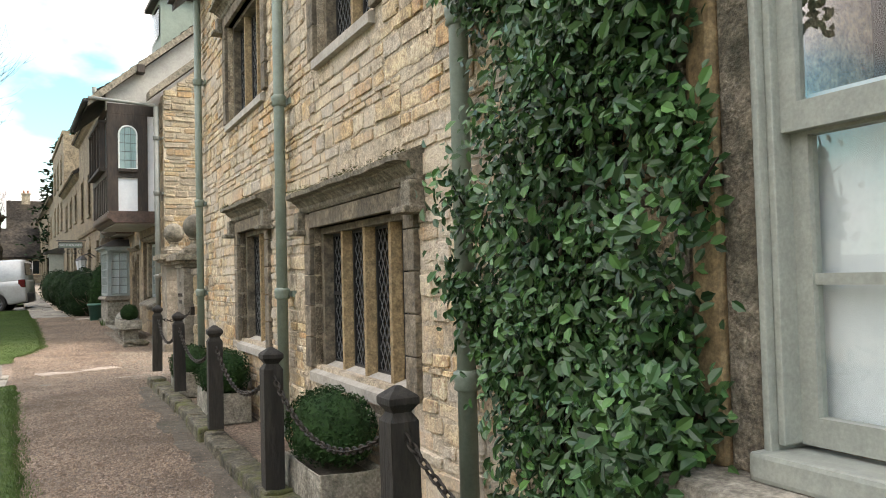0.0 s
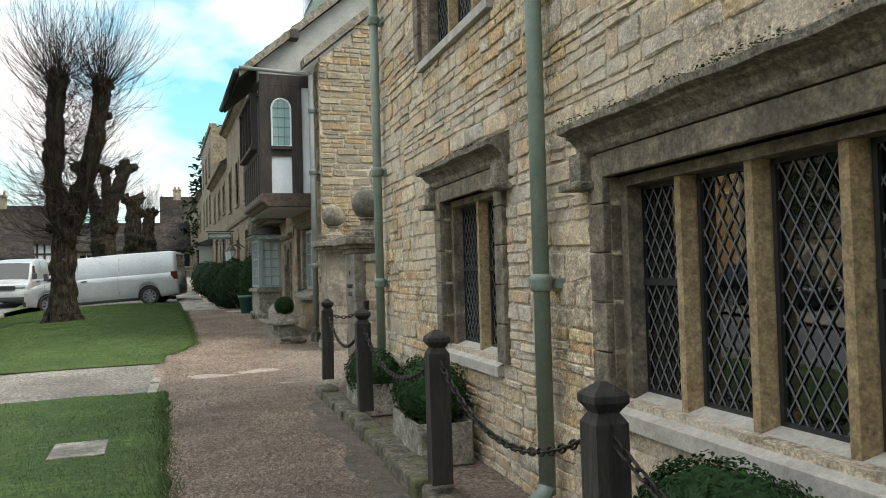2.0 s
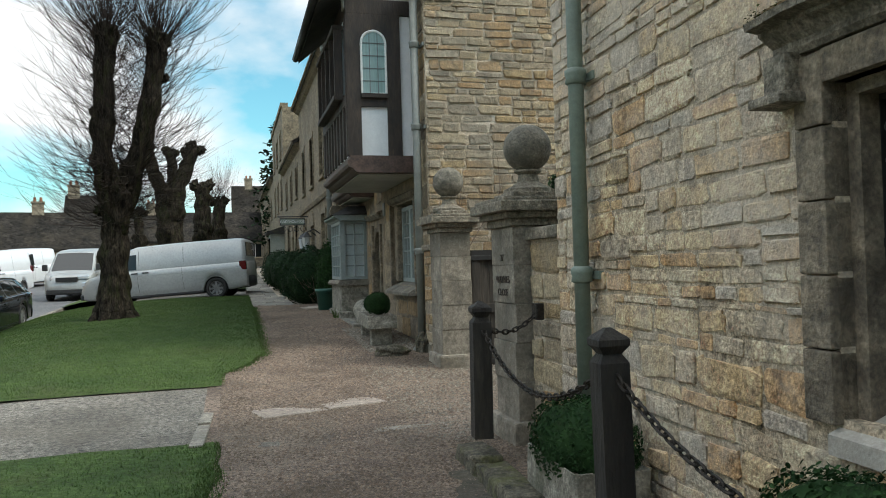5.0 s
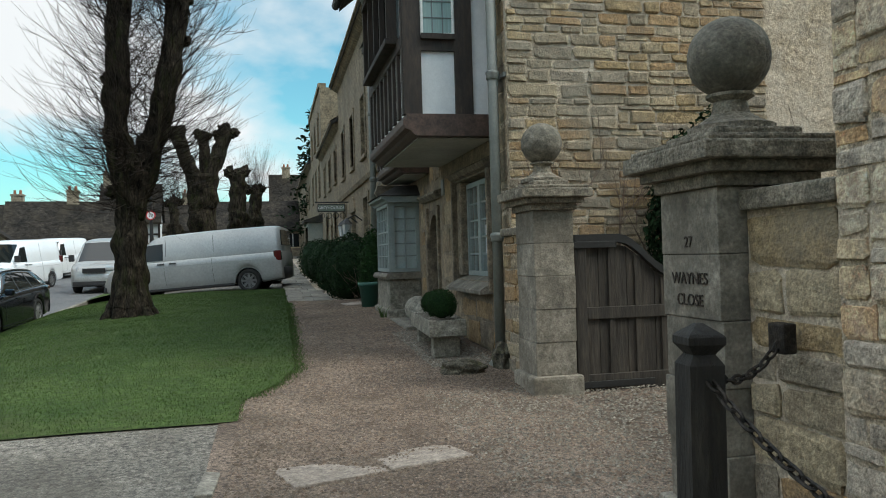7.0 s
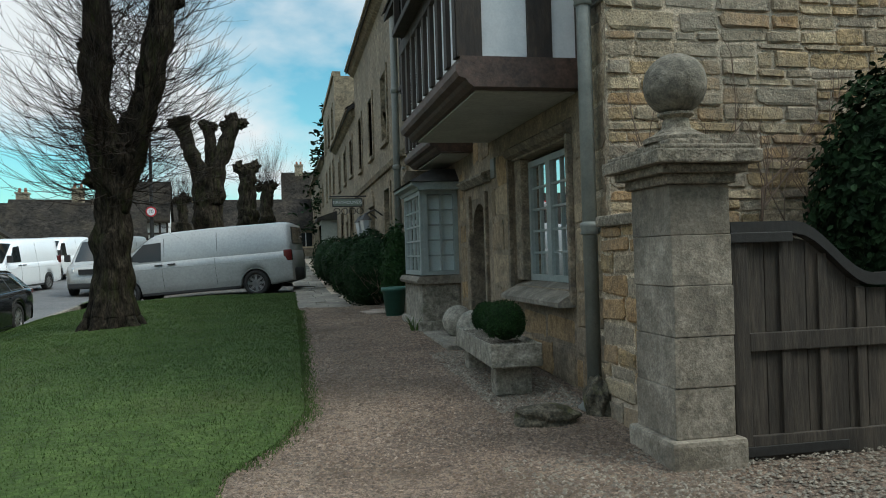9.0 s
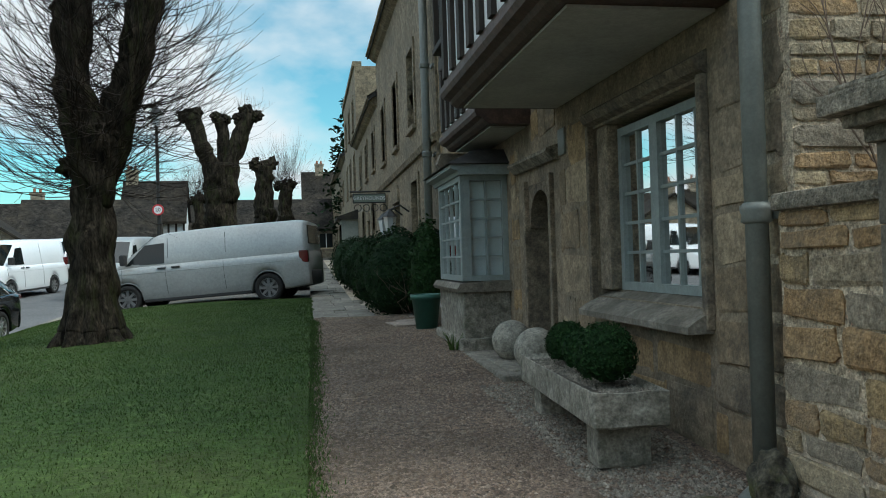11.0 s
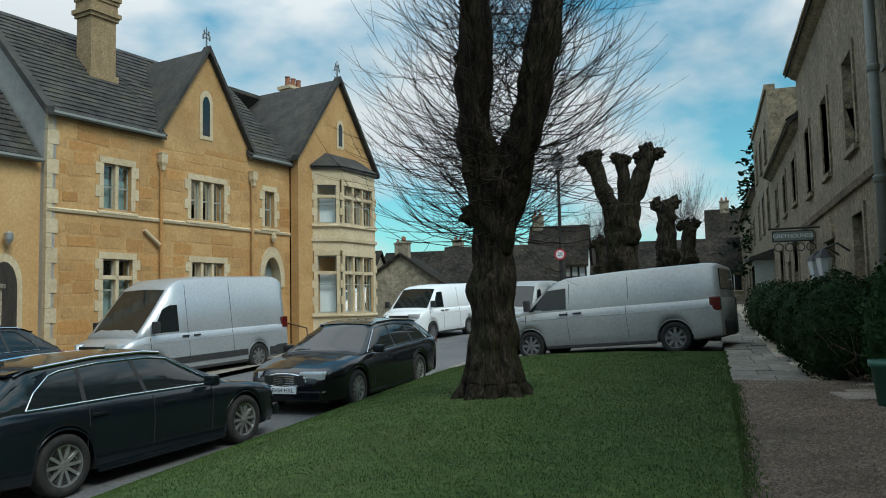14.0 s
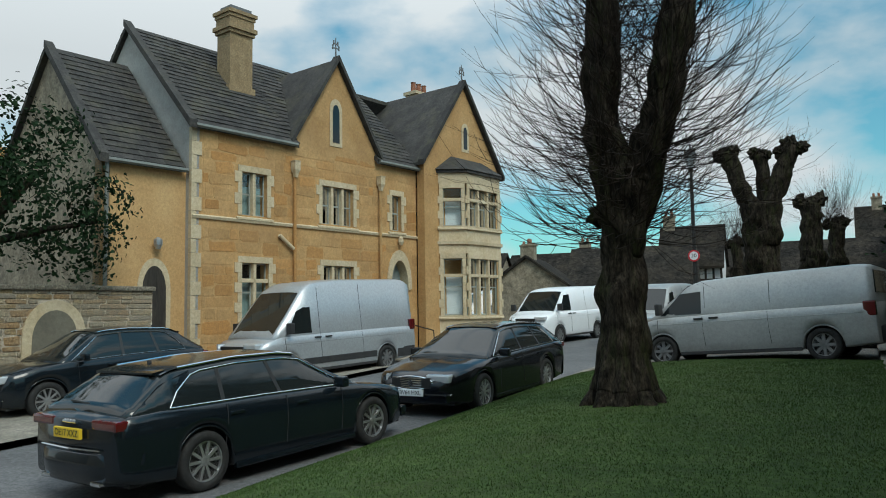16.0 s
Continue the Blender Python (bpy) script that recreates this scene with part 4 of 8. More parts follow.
rs = random.Random(11)
kerb = thing("kerb", "low mossy stone kerb under the posts", "kerb", kind="structure")
u = -1.0
while u < 11.35:
    w = rs.uniform(0.45, 0.9)
    x = 1.235 + 0.0545 * u
    zt = path_z(u) + 0.14 + rs.uniform(-0.015, 0.015)
    kb = box(-0.1 + rs.uniform(-0.015, 0.01), 0.1, 0, w - 0.012, path_z(u) - 0.08, zt - 0.02, None, 0.02)
    bmesh.ops.subdivide_edges(kb, edges=[e for e in kb.edges if e.calc_length() > 0.12], cuts=4, use_grid_fill=True)
    for v in kb.verts:
        v.co += Vector((noise.noise(v.co * 9 + Vector((u, 0, 0))), 0.3 * noise.noise(v.co * 9 + Vector((0, u, 0))), noise.noise(v.co * 7 + Vector((0, 0, u))))) * 0.022
    kb_ob = part("kerb_stone", kb, M_MOSS, kerb, smooth=True)
    kb_ob.matrix_basis = pose(x, u, 0, 0, 0, -3 + rs.uniform(-1.5, 1.5))
    u += w
sheet("bed", -1, 11.35, 30, lambda y: 1.3 + 0.0545 * y, lambda y: 1.86 + 0.052 * y, 4, -0.02, M_EARTH, "dark earth bed between kerb and cottage", "bed")


# ---- planters with clipped box ----
def box_bush(name, m, rx, ry, rz, label, n, leaf=0.022, material=M_BOXLEAF, seed=1, group="", category="bush", jag=0.1, twigs=True):
    b = thing(name, label, category, group, m=m)
    rs = random.Random(seed)
    core = bmesh.new()
    bmesh.ops.create_icosphere(core, subdivisions=3, radius=1)
    for v in core.verts:
        k = 0.86 * (1 + jag * 1.2 * noise.noise(v.co * 2.5 + Vector((seed, 0, 0))))
        v.co = Vector((v.co.x * rx * k, v.co.y * ry * k, v.co.z * rz * k))
    part("crown", core, material, b)
    spots = []
    for _ in range(n):
        d = Vector((rs.gauss(0, 1), rs.gauss(0, 1), rs.gauss(0, 1))).normalized()
        if d.z < -0.75:
            continue
        k = (0.86 + 0.16 * rs.random() ** 0.7) * (1 + jag * 1.2 * noise.noise(d * 2.5 + Vector((seed, 0, 0))) + 0.5 * jag * noise.noise(d * 7))
        spots.append(((d.x * rx * k, d.y * ry * k, d.z * rz * k), d))
    leaf_cloud("leaves", spots, leaf, material, b, seed)
    return b


def trough(name, m, lx, ly, h, label, feet=0.0):
    t = thing(name, label, "planter", "stone planters", m=m)
    bm = bmesh.new()
    outer = add_box(bm, -lx / 2, lx / 2, -ly / 2, ly / 2, feet, feet + h)
    top = [f for f in bm.faces if f.normal.z > 0.9]
    bm.normal_update()
    top = [f for f in bm.faces if f.normal.z > 0.9]
    r = bmesh.ops.inset_region(bm, faces=top, thickness=min(0.07, ly * 0.18))
    bmesh.ops.translate(bm, verts=list({v for f in top for v in f.verts}), vec=(0, 0, -0.06))
    bmesh.ops.bevel(bm, geom=list(bm.edges), offset=0.012, segments=1, affect="EDGES")
    bmesh.ops.subdivide_edges(bm, edges=[e for e in bm.edges if e.calc_length() > 0.2], cuts=3, use_grid_fill=True)
    for v in bm.verts:
        v.co += Vector((noise.noise(v.co * 5), noise.noise(v.co * 5 + Vector((9, 0, 0))), noise.noise(v.co * 6 + Vector((0, 9, 0))))) * 0.012
    part("basin", bm, M_PLANTER, t)
    part("soil", box(-lx / 2 + 0.06, lx / 2 - 0.06, -ly / 2 + 0.06, ly / 2 - 0.06, feet + h - 0.09, feet + h - 0.045), M_EARTH, t, "dark soil")
    if feet:
        for sx in (-1, 1):
            part("foot", box(sx * lx * 0.36 - 0.1, sx * lx * 0.36 + 0.1, -ly * 0.36, ly * 0.36, 0, feet, None, 0.015), M_PLANTER, t)
    return t


for k, (y, ly, top) in enumerate(((4.65, 0.95, 0.8), (8.15, 0.95, 0.8), (10.25, 0.9, 0.69))):
    x = 1.85 + 0.052 * y - 0.3
    trough("planter", pose(x, y, path_z(y) + 0.02, 0, 0, 87), ly * 0.85, 0.4, 0.32, "old grey stone trough planter against the cottage")
    box_bush("box_bush", pose(x, y, top - 0.24), 0.26, 0.43, 0.25, "clipped dark green box bush in a stone trough", 5200, seed=20 + k, group="box bushes in planters")

# ---- climber on the wall ----
ivy = thing("climbing_shrub", "dense glossy evergreen climber trained up the cottage wall", "climber", m=MA)
rs = random.Random(5)
spots, twig = [], bmesh.new()
arms = []
for k in range(95):
    u, z = rs.uniform(1.85, 2.9), rs.uniform(-0.1, 4.6)
    if rs.random() < 0.22:
        u = rs.uniform(1.55, 2.0)
    ln = rs.uniform(0.25, 0.6)
    a = rs.uniform(-0.9, 0.9)
    out = rs.uniform(0.05, 0.42)
    arms.append((u, z))
    p0 = Vector((u, 0.05, z))
    p1 = p0 + Vector((math.sin(a) * ln, out * 0.8, math.cos(a) * ln * 0.8))
    p1.x = min(max(p1.x, 1.45), 2.95)
    add_tube(twig, [p0, (p0 + p1) / 2 + Vector((0, 0.05, 0)), p1], [0.009, 0.007, 0.003], 4, False)
    for _ in range(300):
        t = rs.random()
        c = p0.lerp(p1, t) + Vector((rs.gauss(0, 0.07), abs(rs.gauss(0.02, 0.06)), rs.gauss(0, 0.07)))
        spots.append((c, (0, 1, 0.25)))
for k in range(8000):
    spots.append(((rs.gauss(2.42, 0.3), 0.04 + abs(rs.gauss(0.07, 0.06)), rs.uniform(-0.1, 5.0)), (0, 1, 0.3)))
spots = [s for s in spots if 1.56 < s[0][0] < 3.0 + 0.04 * math.sin(9 * s[0][2])]
for k in range(7):
    u = rs.uniform(2.1, 3.0)
    add_tube(twig, [(u + 0.12 * math.sin(z * 1.3 + k), 0.06, z) for z in (0, 0.7, 1.4, 2.1, 2.8, 3.5, 4.2)], [0.022, 0.02, 0.017, 0.015, 0.012, 0.01, 0.006], 6)
part("stems", twig, M_TWIG, ivy, "bare brown stems")
leaf_cloud("leaves", spots, 0.053, M_LEAF, ivy, 8, fold=0.3)


# ---- gable end and roof of the oriel house ----
MG = pose(9.0, 16.7, 0, 0, 0, 180)
gable_top = lambda u: 5.3 + 0.85 * min(9.0 - u - 2.8, 3.2 - (9.0 - u - 6.0) if 9.0 - u > 6 else 99)
bm = prism([(0, -0.1), (6.1, -0.1), (6.1, 5.4), (3.0, 8.05), (0, 5.5)], -0.4, 0.0)
wall_g = part("wall_gable", bm, M_MORTAR)
wall_g.matrix_world = MG
tagged(wall_g, "pale golden rubble gable wall of the oriel house", "wall", kind="structure")
roof_b = thing("roof_oriel_house", "stone slate roof of the oriel house", "roof", kind="structure")
roof_slope("roof_deck", pose(2.5, 0, 6.085, 0, 0, 90), 20.45, 26.1, 3.5, 2.955, roof_b, M_SLATE, seed=6)
roof_slope("roof_deck", pose(1.5, 0, 5.24, 0, 0, 90), 17.05, 20.45, 4.5, 3.8, roof_b, M_SLATE, seed=4)
roof_slope("roof_deck", pose(10.5, 0, 5.24, 0, 0, -90), -26.1, -17.05, 4.5, 3.8, roof_b, M_SLATE, seed=5)
part("verge_board", prism([(1.5, 5.1), (1.5, 5.26), (6.0, 9.06), (6.0, 8.9)], 17.0, 17.06), M_LICHEN, roof_b, "weathered grey bargeboard")
part("purlin_end", box(2.45, 2.6, 16.95, 17.2, 5.88, 6.05, None, 0.01), M_TIMBER, roof_b)
part("purlin_end", box(4.2, 4.35, 16.95, 17.2, 7.3, 7.5, None, 0.01), M_TIMBER, roof_b)
part("coping", prism([(2.62, 5.28), (2.62, 5.44), (6.0, 8.32), (6.0, 8.12)], 16.6, 17.02), M_LICHEN, roof_b, "dark slate coping of the gable")
part("gutter", tube([(1.45, 17.0, 5.2), (1.45, 20.45, 5.2)], 0.06, 8), M_BLACK, roof_b, "black gutter", True)
part("gable_gutter", tube([(1.5, 16.98, 5.27), (2.78, 16.82, 5.17)], 0.035, 8), M_PIPE_B, roof_b, smooth=True)
tagged(part("plaster_gable", prism([(1.86, 5.1), (6.0, 5.1), (6.0, 8.85), (1.86, 5.42)], 17.22, 17.4), M_GREYPLASTER), "grey-white plastered upper gable", "wall", kind="structure")
dorm = thing("dormer", "small teal framed dormer window on the roof", "dormer")
part("dormer_box", box(3.1, 4.2, 18.0, 19.2, 6.4, 7.9), M_PIPE, dorm)
part("pane", box(3.07, 3.09, 18.1, 19.1, 7.05, 7.75), M_GLASS, dorm)
part("dormer_roof", box(2.95, 4.3, 17.9, 19.3, 7.9, 7.98), M_SLATE, dorm)
drainpipe(MB, 16.82, 0.3, 5.15, 0.055, M_PIPE_B, "grey painted drainpipe beside the gable wall", (1.62, 3.35, 4.5), 0.12)


# ---- oriel ----
def timber_frame(m, name, u0, u1, depth, label, side=True):
    """A jettied upper storey of dark timbers and white panels; x along the street, y outward."""
    o = thing(name, label, "oriel", m=m)
    part("plaster_core", box(u0 + 0.03, u1 - 0.03, 0, depth - 0.03, 2.96, 5.25), M_PLASTER, o, "white plaster infill")
    prof = [(0, 2.76), (depth - 0.12, 2.76), (depth - 0.08, 2.79), (depth - 0.06, 2.82), (depth, 2.84), (depth + 0.02, 2.88), (depth + 0.02, 2.93), (depth - 0.02, 2.95), (depth - 0.02, 3.0), (0, 3.0)]
    part("jetty_beam", moulding(prof, u0 - 0.03, u1 + 0.03), M_JETTY, o, "brown moulded jetty beam")
    part("soffit", box(u0 + 0.1, u1 - 0.1, 0.02, depth - 0.16, 2.74, 2.757), M_GREYPLASTER, o, "grey plaster soffit")
    part("top_plate", box(u0, u1, 0, depth, 5.02, 5.24, None, 0.01), M_TIMBER, o)
    part("mid_rail", box(u0, u1, depth - 0.06, depth + 0.012, 3.74, 3.88), M_TIMBER, o)
    n = int((u1 - u0) / 0.33)
    for k in range(n + 1):
        c = u0 + 0.07 + (u1 - u0 - 0.14) * k / n
        tall = k in (0, n)
        part("stud", box(c - 0.055, c + 0.055, depth - 0.05, depth + 0.008, 3.0, 5.02 if tall else 3.74), M_TIMBER, o)
    a, b = u0 + 0.35, u1 - 0.35
    win = part("window_frame", box(a, b, depth - 0.02, depth + 0.14, 3.86, 3.93, None, 0.01), M_TIMBER, o)
    part("window_head", box(a, b, depth - 0.02, depth + 0.14, 4.88, 4.95, None, 0.01), M_TIMBER, win)
    m_ = max(3, int((b - a) / 0.5))
    for k in range(m_ + 1):
        c = a + 0.03 + (b - a - 0.06) * k / m_
        part("mullion", box(c - 0.03, c + 0.03, depth, depth + 0.12, 3.93, 4.88), M_TIMBER, win)
    bm = bmesh.new()
    bm.faces.new([bm.verts.new(p) for p in ((a, depth + 0.06, 3.93), (b, depth + 0.06, 3.93), (b, depth + 0.06, 4.88), (a, depth + 0.06, 4.88))])
    part("pane", bm, M_GLASSDARK, win)
    if side:
        y = u0
        for q0, q1, z0, z1 in ((depth - 0.2, depth, 3.0, 5.02), (depth - 0.78, depth - 0.58, 3.0, 5.02), (0.0, 0.03, 3.0, 5.02), (depth - 0.58, depth - 0.2, 3.7, 3.86)):
            part("side_post", box(y - 0.012, y + 0.05, q0, q1, z0, z1), M_TIMBER, o)
        # arched leaded light
        c, r = depth - 0.39, 0.175
        arch = [(c - r, 3.88), (c + r, 3.88), (c + r, 4.6)] + [(c + r * math.cos(t), 4.6 + r * math.sin(t)) for t in (math.pi * k / 10 for k in range(1, 10))] + [(c - r, 4.6)]
        turn = Matrix(((0, 1, 0, 0), (1, 0, 0, 0), (0, 0, 1, 0), (0, 0, 0, 1)))
        part("side_infill", box(y - 0.006, y + 0.02, depth - 0.58, depth - 0.2, 3.86, 5.02), M_TIMBER, o)
        part("side_pane", prism(arch, y - 0.02, y - 0.012, turn), M_TEALCURT, o, "greenish leaded glass")
        fr = bmesh.new()
        add_tube(fr, [(y - 0.02, p, q) for p, q in arch + arch[:1]], 0.018, 6)
        part("arch_frame", fr, M_WHITEPAINT, o, "pale arched window frame")
        lead = bmesh.new()
        for z in (4.06, 4.24, 4.42, 4.6):
            add_tube(lead, [(y - 0.024, c - r, z), (y - 0.024, c + r, z)], 0.006, 4)
        for x in (c - 0.058, c + 0.058):
            add_tube(lead, [(y - 0.024, x, 3.88), (y - 0.024, x, 4.74)], 0.006, 4)
        part("leading", lead, M_LEAD, o)
        part("side_sill", box(y - 0.06, y + 0.0, depth - 0.58, depth - 0.2, 3.82, 3.88), M_TIMBER, o)
    return o


timber_frame(MB, "oriel_window", 17.2, 20.1, 1.02, "jettied timber-framed oriel with white panels and dark beams")
timber_frame(MB, "oriel_window", 20.9, 22.9, 0.55, "second timbered oriel over the bay window")
sb = thing("scroll_bracket", "carved stone scroll bracket under the oriel", "bracket", m=MB)
part("scroll", prism([(0, 2.75), (0.55, 2.75), (0.6, 2.62), (0.5, 2.45), (0.3, 2.3), (0.12, 2.22), (0, 2.2)], 22.95, 23.15, Matrix(((0, 1, 0, 0), (1, 0, 0, 0), (0, 0, 1, 0), (0, 0, 0, 1)))), M_DRESSED, sb)

# ---- front of the oriel house ----
def glazed(owner, a, b, y, z0, z1, nx, nz, material, bar=0.022, frame_w=0.06, glass=M_GLASS):
    bm = bmesh.new()
    for q in ((a, a + frame_w, z0, z1), (b - frame_w, b, z0, z1), (a + frame_w, b - frame_w, z0, z0 + frame_w), (a + frame_w, b - frame_w, z1 - frame_w, z1)):
        add_box(bm, q[0], q[1], y - 0.035, y + 0.035, q[2], q[3])
    fr = part("window_frame", bm, material, owner)
    for k in range(1, nx):
        c = a + frame_w + (b - a - 2 * frame_w) * k / nx
        part("glazing_bar", box(c - bar / 2, c + bar / 2, y - 0.02, y + 0.02, z0 + frame_w, z1 - frame_w), material, fr)
    for k in range(1, nz):
        c = z0 + frame_w + (z1 - z0 - 2 * frame_w) * k / nz
        part("glazing_bar", box(a + frame_w, b - frame_w, y - 0.018, y + 0.018, c - bar / 2, c + bar / 2), material, fr)
    bm = bmesh.new()
    bm.faces.new([bm.verts.new(p) for p in ((a, y, z0), (b, y, z0), (b, y, z1), (a, y, z1))])
    part("pane", bm, glass, fr).visible_shadow = False
    return fr


w6 = thing("window_6", "large blue-grey small-paned window in a stone surround", "window", kind="structure", m=MB)
glazed(w6, 17.52, 18.38, -0.14, 1.17, 2.38, 3, 5, M_JOIN_B)
glazed(w6, 18.38, 18.98, -0.14, 1.17, 2.38, 2, 5, M_JOIN_B)
for u, z1_ in ((17.5, 2.4), (18.42, 2.4)):
    cb = bmesh.new()
    rows = [[cb.verts.new((u + 0.5 * k / 40, -0.27 + 0.022 * math.sin(k * 1.3) + 0.01 * math.sin(k * 0.47), z)) for z in (1.15, z1_)] for k in range(41)]
    for r0, r1 in zip(rows, rows[1:]):
        cb.faces.new((r0[0], r1[0], r1[1], r0[1]))
    part("curtain", cb, M_TEALCURT, w6, "pale folded curtain", True)
prof = [(-0.3, 0.98), (0.16, 0.98), (0.16, 1.02), (0.1, 1.06), (-0.12, 1.17), (-0.3, 1.17)]
part("window_sill", moulding(prof, 17.46, 19.22), M_PIER, w6, "sloping grey stone sill")
part("jamb", box(18.98, 19.2, -0.3, -0.02, 1.17, 2.42, None, 0.02), M_DRESSED, w6)
part("label_mould", moulding([(0, 2.44), (0.06, 2.46), (0.1, 2.52), (0, 2.58)], 17.44, 19.26), M_DRESSED, w6)
for u in (17.44, 19.2):
    part("surround_strip", box(u, u + 0.06, 0, 0.05, 1.0, 2.44, None, 0.01), M_DRESSED, w6)
# near-black block as painted darkness behind the large window
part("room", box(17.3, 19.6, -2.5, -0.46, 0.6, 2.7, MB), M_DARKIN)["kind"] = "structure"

d1 = thing("door_1", "grey panelled door in an arched stone doorway", "door", kind="structure", m=MB)
part("door_leaf", box(20.3, 21.05, -0.3, -0.24, 0.42, 2.15, None, 0.01), M_JOIN_B, d1)
for k in range(4):
    part("door_plank", box(20.38 + k * 0.152, 20.38 + k * 0.152 + 0.142, -0.24, -0.228, 0.48, 2.08, None, 0.004), M_GATE, d1)
arch = [(20.3, 2.15), (20.3, 1.72)] + [(20.675 - 0.335 * math.cos(t) , 1.72 + 0.36 * math.sin(t) ** 0.9) for t in (math.pi * k / 12 for k in range(13))] + [(21.05, 1.72), (21.05, 2.15)]
part("door_arch", prism(arch, -0.22, -0.004), M_DRESSED, d1, "carved stone arch head")
for a in (20.22, 21.05):
    part("door_jamb", box(a, a + 0.08, -0.2, 0.045, 0.42, 2.2, None, 0.015), M_DRESSED, d1)
part("label_mould", moulding([(0, 2.3), (0.05, 2.3), (0.12, 2.37), (0.12, 2.4), (0, 2.44)], 20.05, 21.4), M_LICHEN, d1)
part("threshold", box(20.1, 21.3, -0.3, 0.5, 0.3, 0.44, None, 0.02), M_FLAG, d1, "worn stone step")
part("vent_window", box(19.85, 20.02, -0.02, 0.02, 2.32, 2.55, None, 0.01), M_PIPE_B, d1, "tiny grey barred light")

bay = thing("bay_window", "blue-grey glazed bay window on a stone base with a lead roof", "bay window", kind="", m=MB)
part("stone_base", box(21.86, 23.4, 0, 0.54, 0.3, 1.06, None, 0.02), M_PLANTER, bay, "weathered stone plinth")
part("plinth_step", box(21.8, 23.46, 0, 0.6, 0.3, 0.55, None, 0.03), M_PLANTER, bay)
part("stone_sill", moulding([(0, 1.06), (0.6, 1.06), (0.62, 1.1), (0.58, 1.16), (0, 1.18)], 21.8, 23.46), M_PIER, bay)
glazed(bay, 21.92, 23.34, 0.5, 1.18, 2.36, 4, 5, M_JOIN_B)
side = new("side_light")
side.parent = bay
side.matrix_basis = pose(21.92, 0, 0, 0, 0, 90)
glazed(side, 0.0, 0.49, 0.0, 1.18, 2.36, 2, 5, M_JOIN_B)
part("blind", box(22.0, 23.3, 0.43, 0.44, 1.2, 2.3), M_CURTAIN, bay, "pale net curtain")
part("back_blind", box(21.98, 22.0, 0.02, 0.42, 1.2, 2.3), M_CURTAIN, bay)
part("corner_post", box(21.89, 21.97, 0.46, 0.54, 1.18, 2.36, None, 0.01), M_JOIN_B, bay)
part("cornice", moulding([(0, 2.36), (0.56, 2.36), (0.58, 2.4), (0.66, 2.43), (0.66, 2.47), (0, 2.47)], 21.78, 23.5), M_JOIN_B, bay)
bm = bmesh.new()
a = [bm.verts.new(p) for p in ((21.74, 0, 2.475), (23.54, 0, 2.475), (23.54, 0.7, 2.475), (21.74, 0.7, 2.475))]
b = [bm.verts.new(p) for p in ((21.98, 0, 2.66), (23.3, 0, 2.66), (23.3, 0.35, 2.66), (21.98, 0.35, 2.66))]
bm.faces.new(b)
bm.faces.new(a[::-1])
for i in range(4):
    bm.faces.new((a[i], a[(i + 1) % 4], b[(i + 1) % 4], b[i]))
part("lead_roof", bm, M_SLATE, bay, "dark lead roof")

# ---- things along the front ----
for x, y, r in ((2.64, 20.88, 0.2), (2.66, 20.12, 0.205)):
    b = tagged(part("stone_ball", rough_ball(r, 0.02, 4, pose(x, y, path_z(y) + r + (0.02 if y > 21 else 0.03)), 3), M_BALL, smooth=True), "round grey stone ball beside the doorway", "stone ball", "stone balls by the door")
slab = tagged(part("door_slab", box(2.3, 2.86, 19.9, 21.75, 0.3, 0.425, None, 0.02), M_FLAG), "worn grey stone slab before the door", "step")
trough("trough", pose(2.36, 18.12, path_z(18.1) - 0.02, 0, 0, 87), 1.72, 0.42, 0.2, "long lichened stone trough on two stone feet", feet=0.24)
rs = random.Random(3)
for k, (x, y, r) in enumerate(((2.33, 17.66, 0.178), (2.39, 18.17, 0.135), (2.41, 18.55, 0.145))):
    box_bush("box_ball", pose(x, y, path_z(18.1) + 0.39 + r * 0.95), r, r, r, "tightly clipped round box ball in a stone trough", 4200, 0.02, seed=40 + k, group="box balls in the trough", jag=0.05)
tagged(part("rock", rough_ball(0.3, 0.35, 4, pose(2.3, 16.55, 0.27) @ Matrix.Diagonal((0.75, 0.45, 0.36, 1)), 7), M_MOSS), "flat mossy rock beside the path", "rock")
tagged(part("rock", rough_ball(0.2, 0.3, 4, pose(2.76, 16.72, 0.33) @ Matrix.Diagonal((0.5, 0.7, 0.9, 1)), 9), M_MOSS), "rough grey stone at the drainpipe foot", "rock")
pot = thing("flower_pot", "dark green plastic plant pot, tapered", "pot", m=pose(2.3, 24.25, path_z(24.2)))
part("pot_body", lathe([(0.15, 0), (0.2, 0.42), (0.225, 0.42), (0.225, 0.49), (0.2, 0.49), (0.19, 0.42)], 24), M_POT, pot, smooth=True)
tagged(part("paint_tub", lathe([(0.12, 0), (0.13, 0.38), (0.12, 0.38)], 18, pose(2.5, 24.75, path_z(24.7))), M_WHITECAR, smooth=True), "small white tub behind the green pot", "tub")
sprig = thing("sprig", "small tuft of green daffodil leaves at the bay foot", "plant", m=pose(2.25, 21.95, path_z(21.9)))
bm = bmesh.new()
for k in range(26):
    a, l = rs.uniform(0, 6.28), rs.uniform(0.12, 0.24)
    add_tube(bm, [(0.04 * math.cos(a), 0.04 * math.sin(a), 0), (0.07 * math.cos(a), 0.07 * math.sin(a), l * 0.6), (0.13 * math.cos(a), 0.13 * math.sin(a), l)], [0.006, 0.005, 0.001], 3, False)
part("leaves", bm, M_BLADE, sprig)


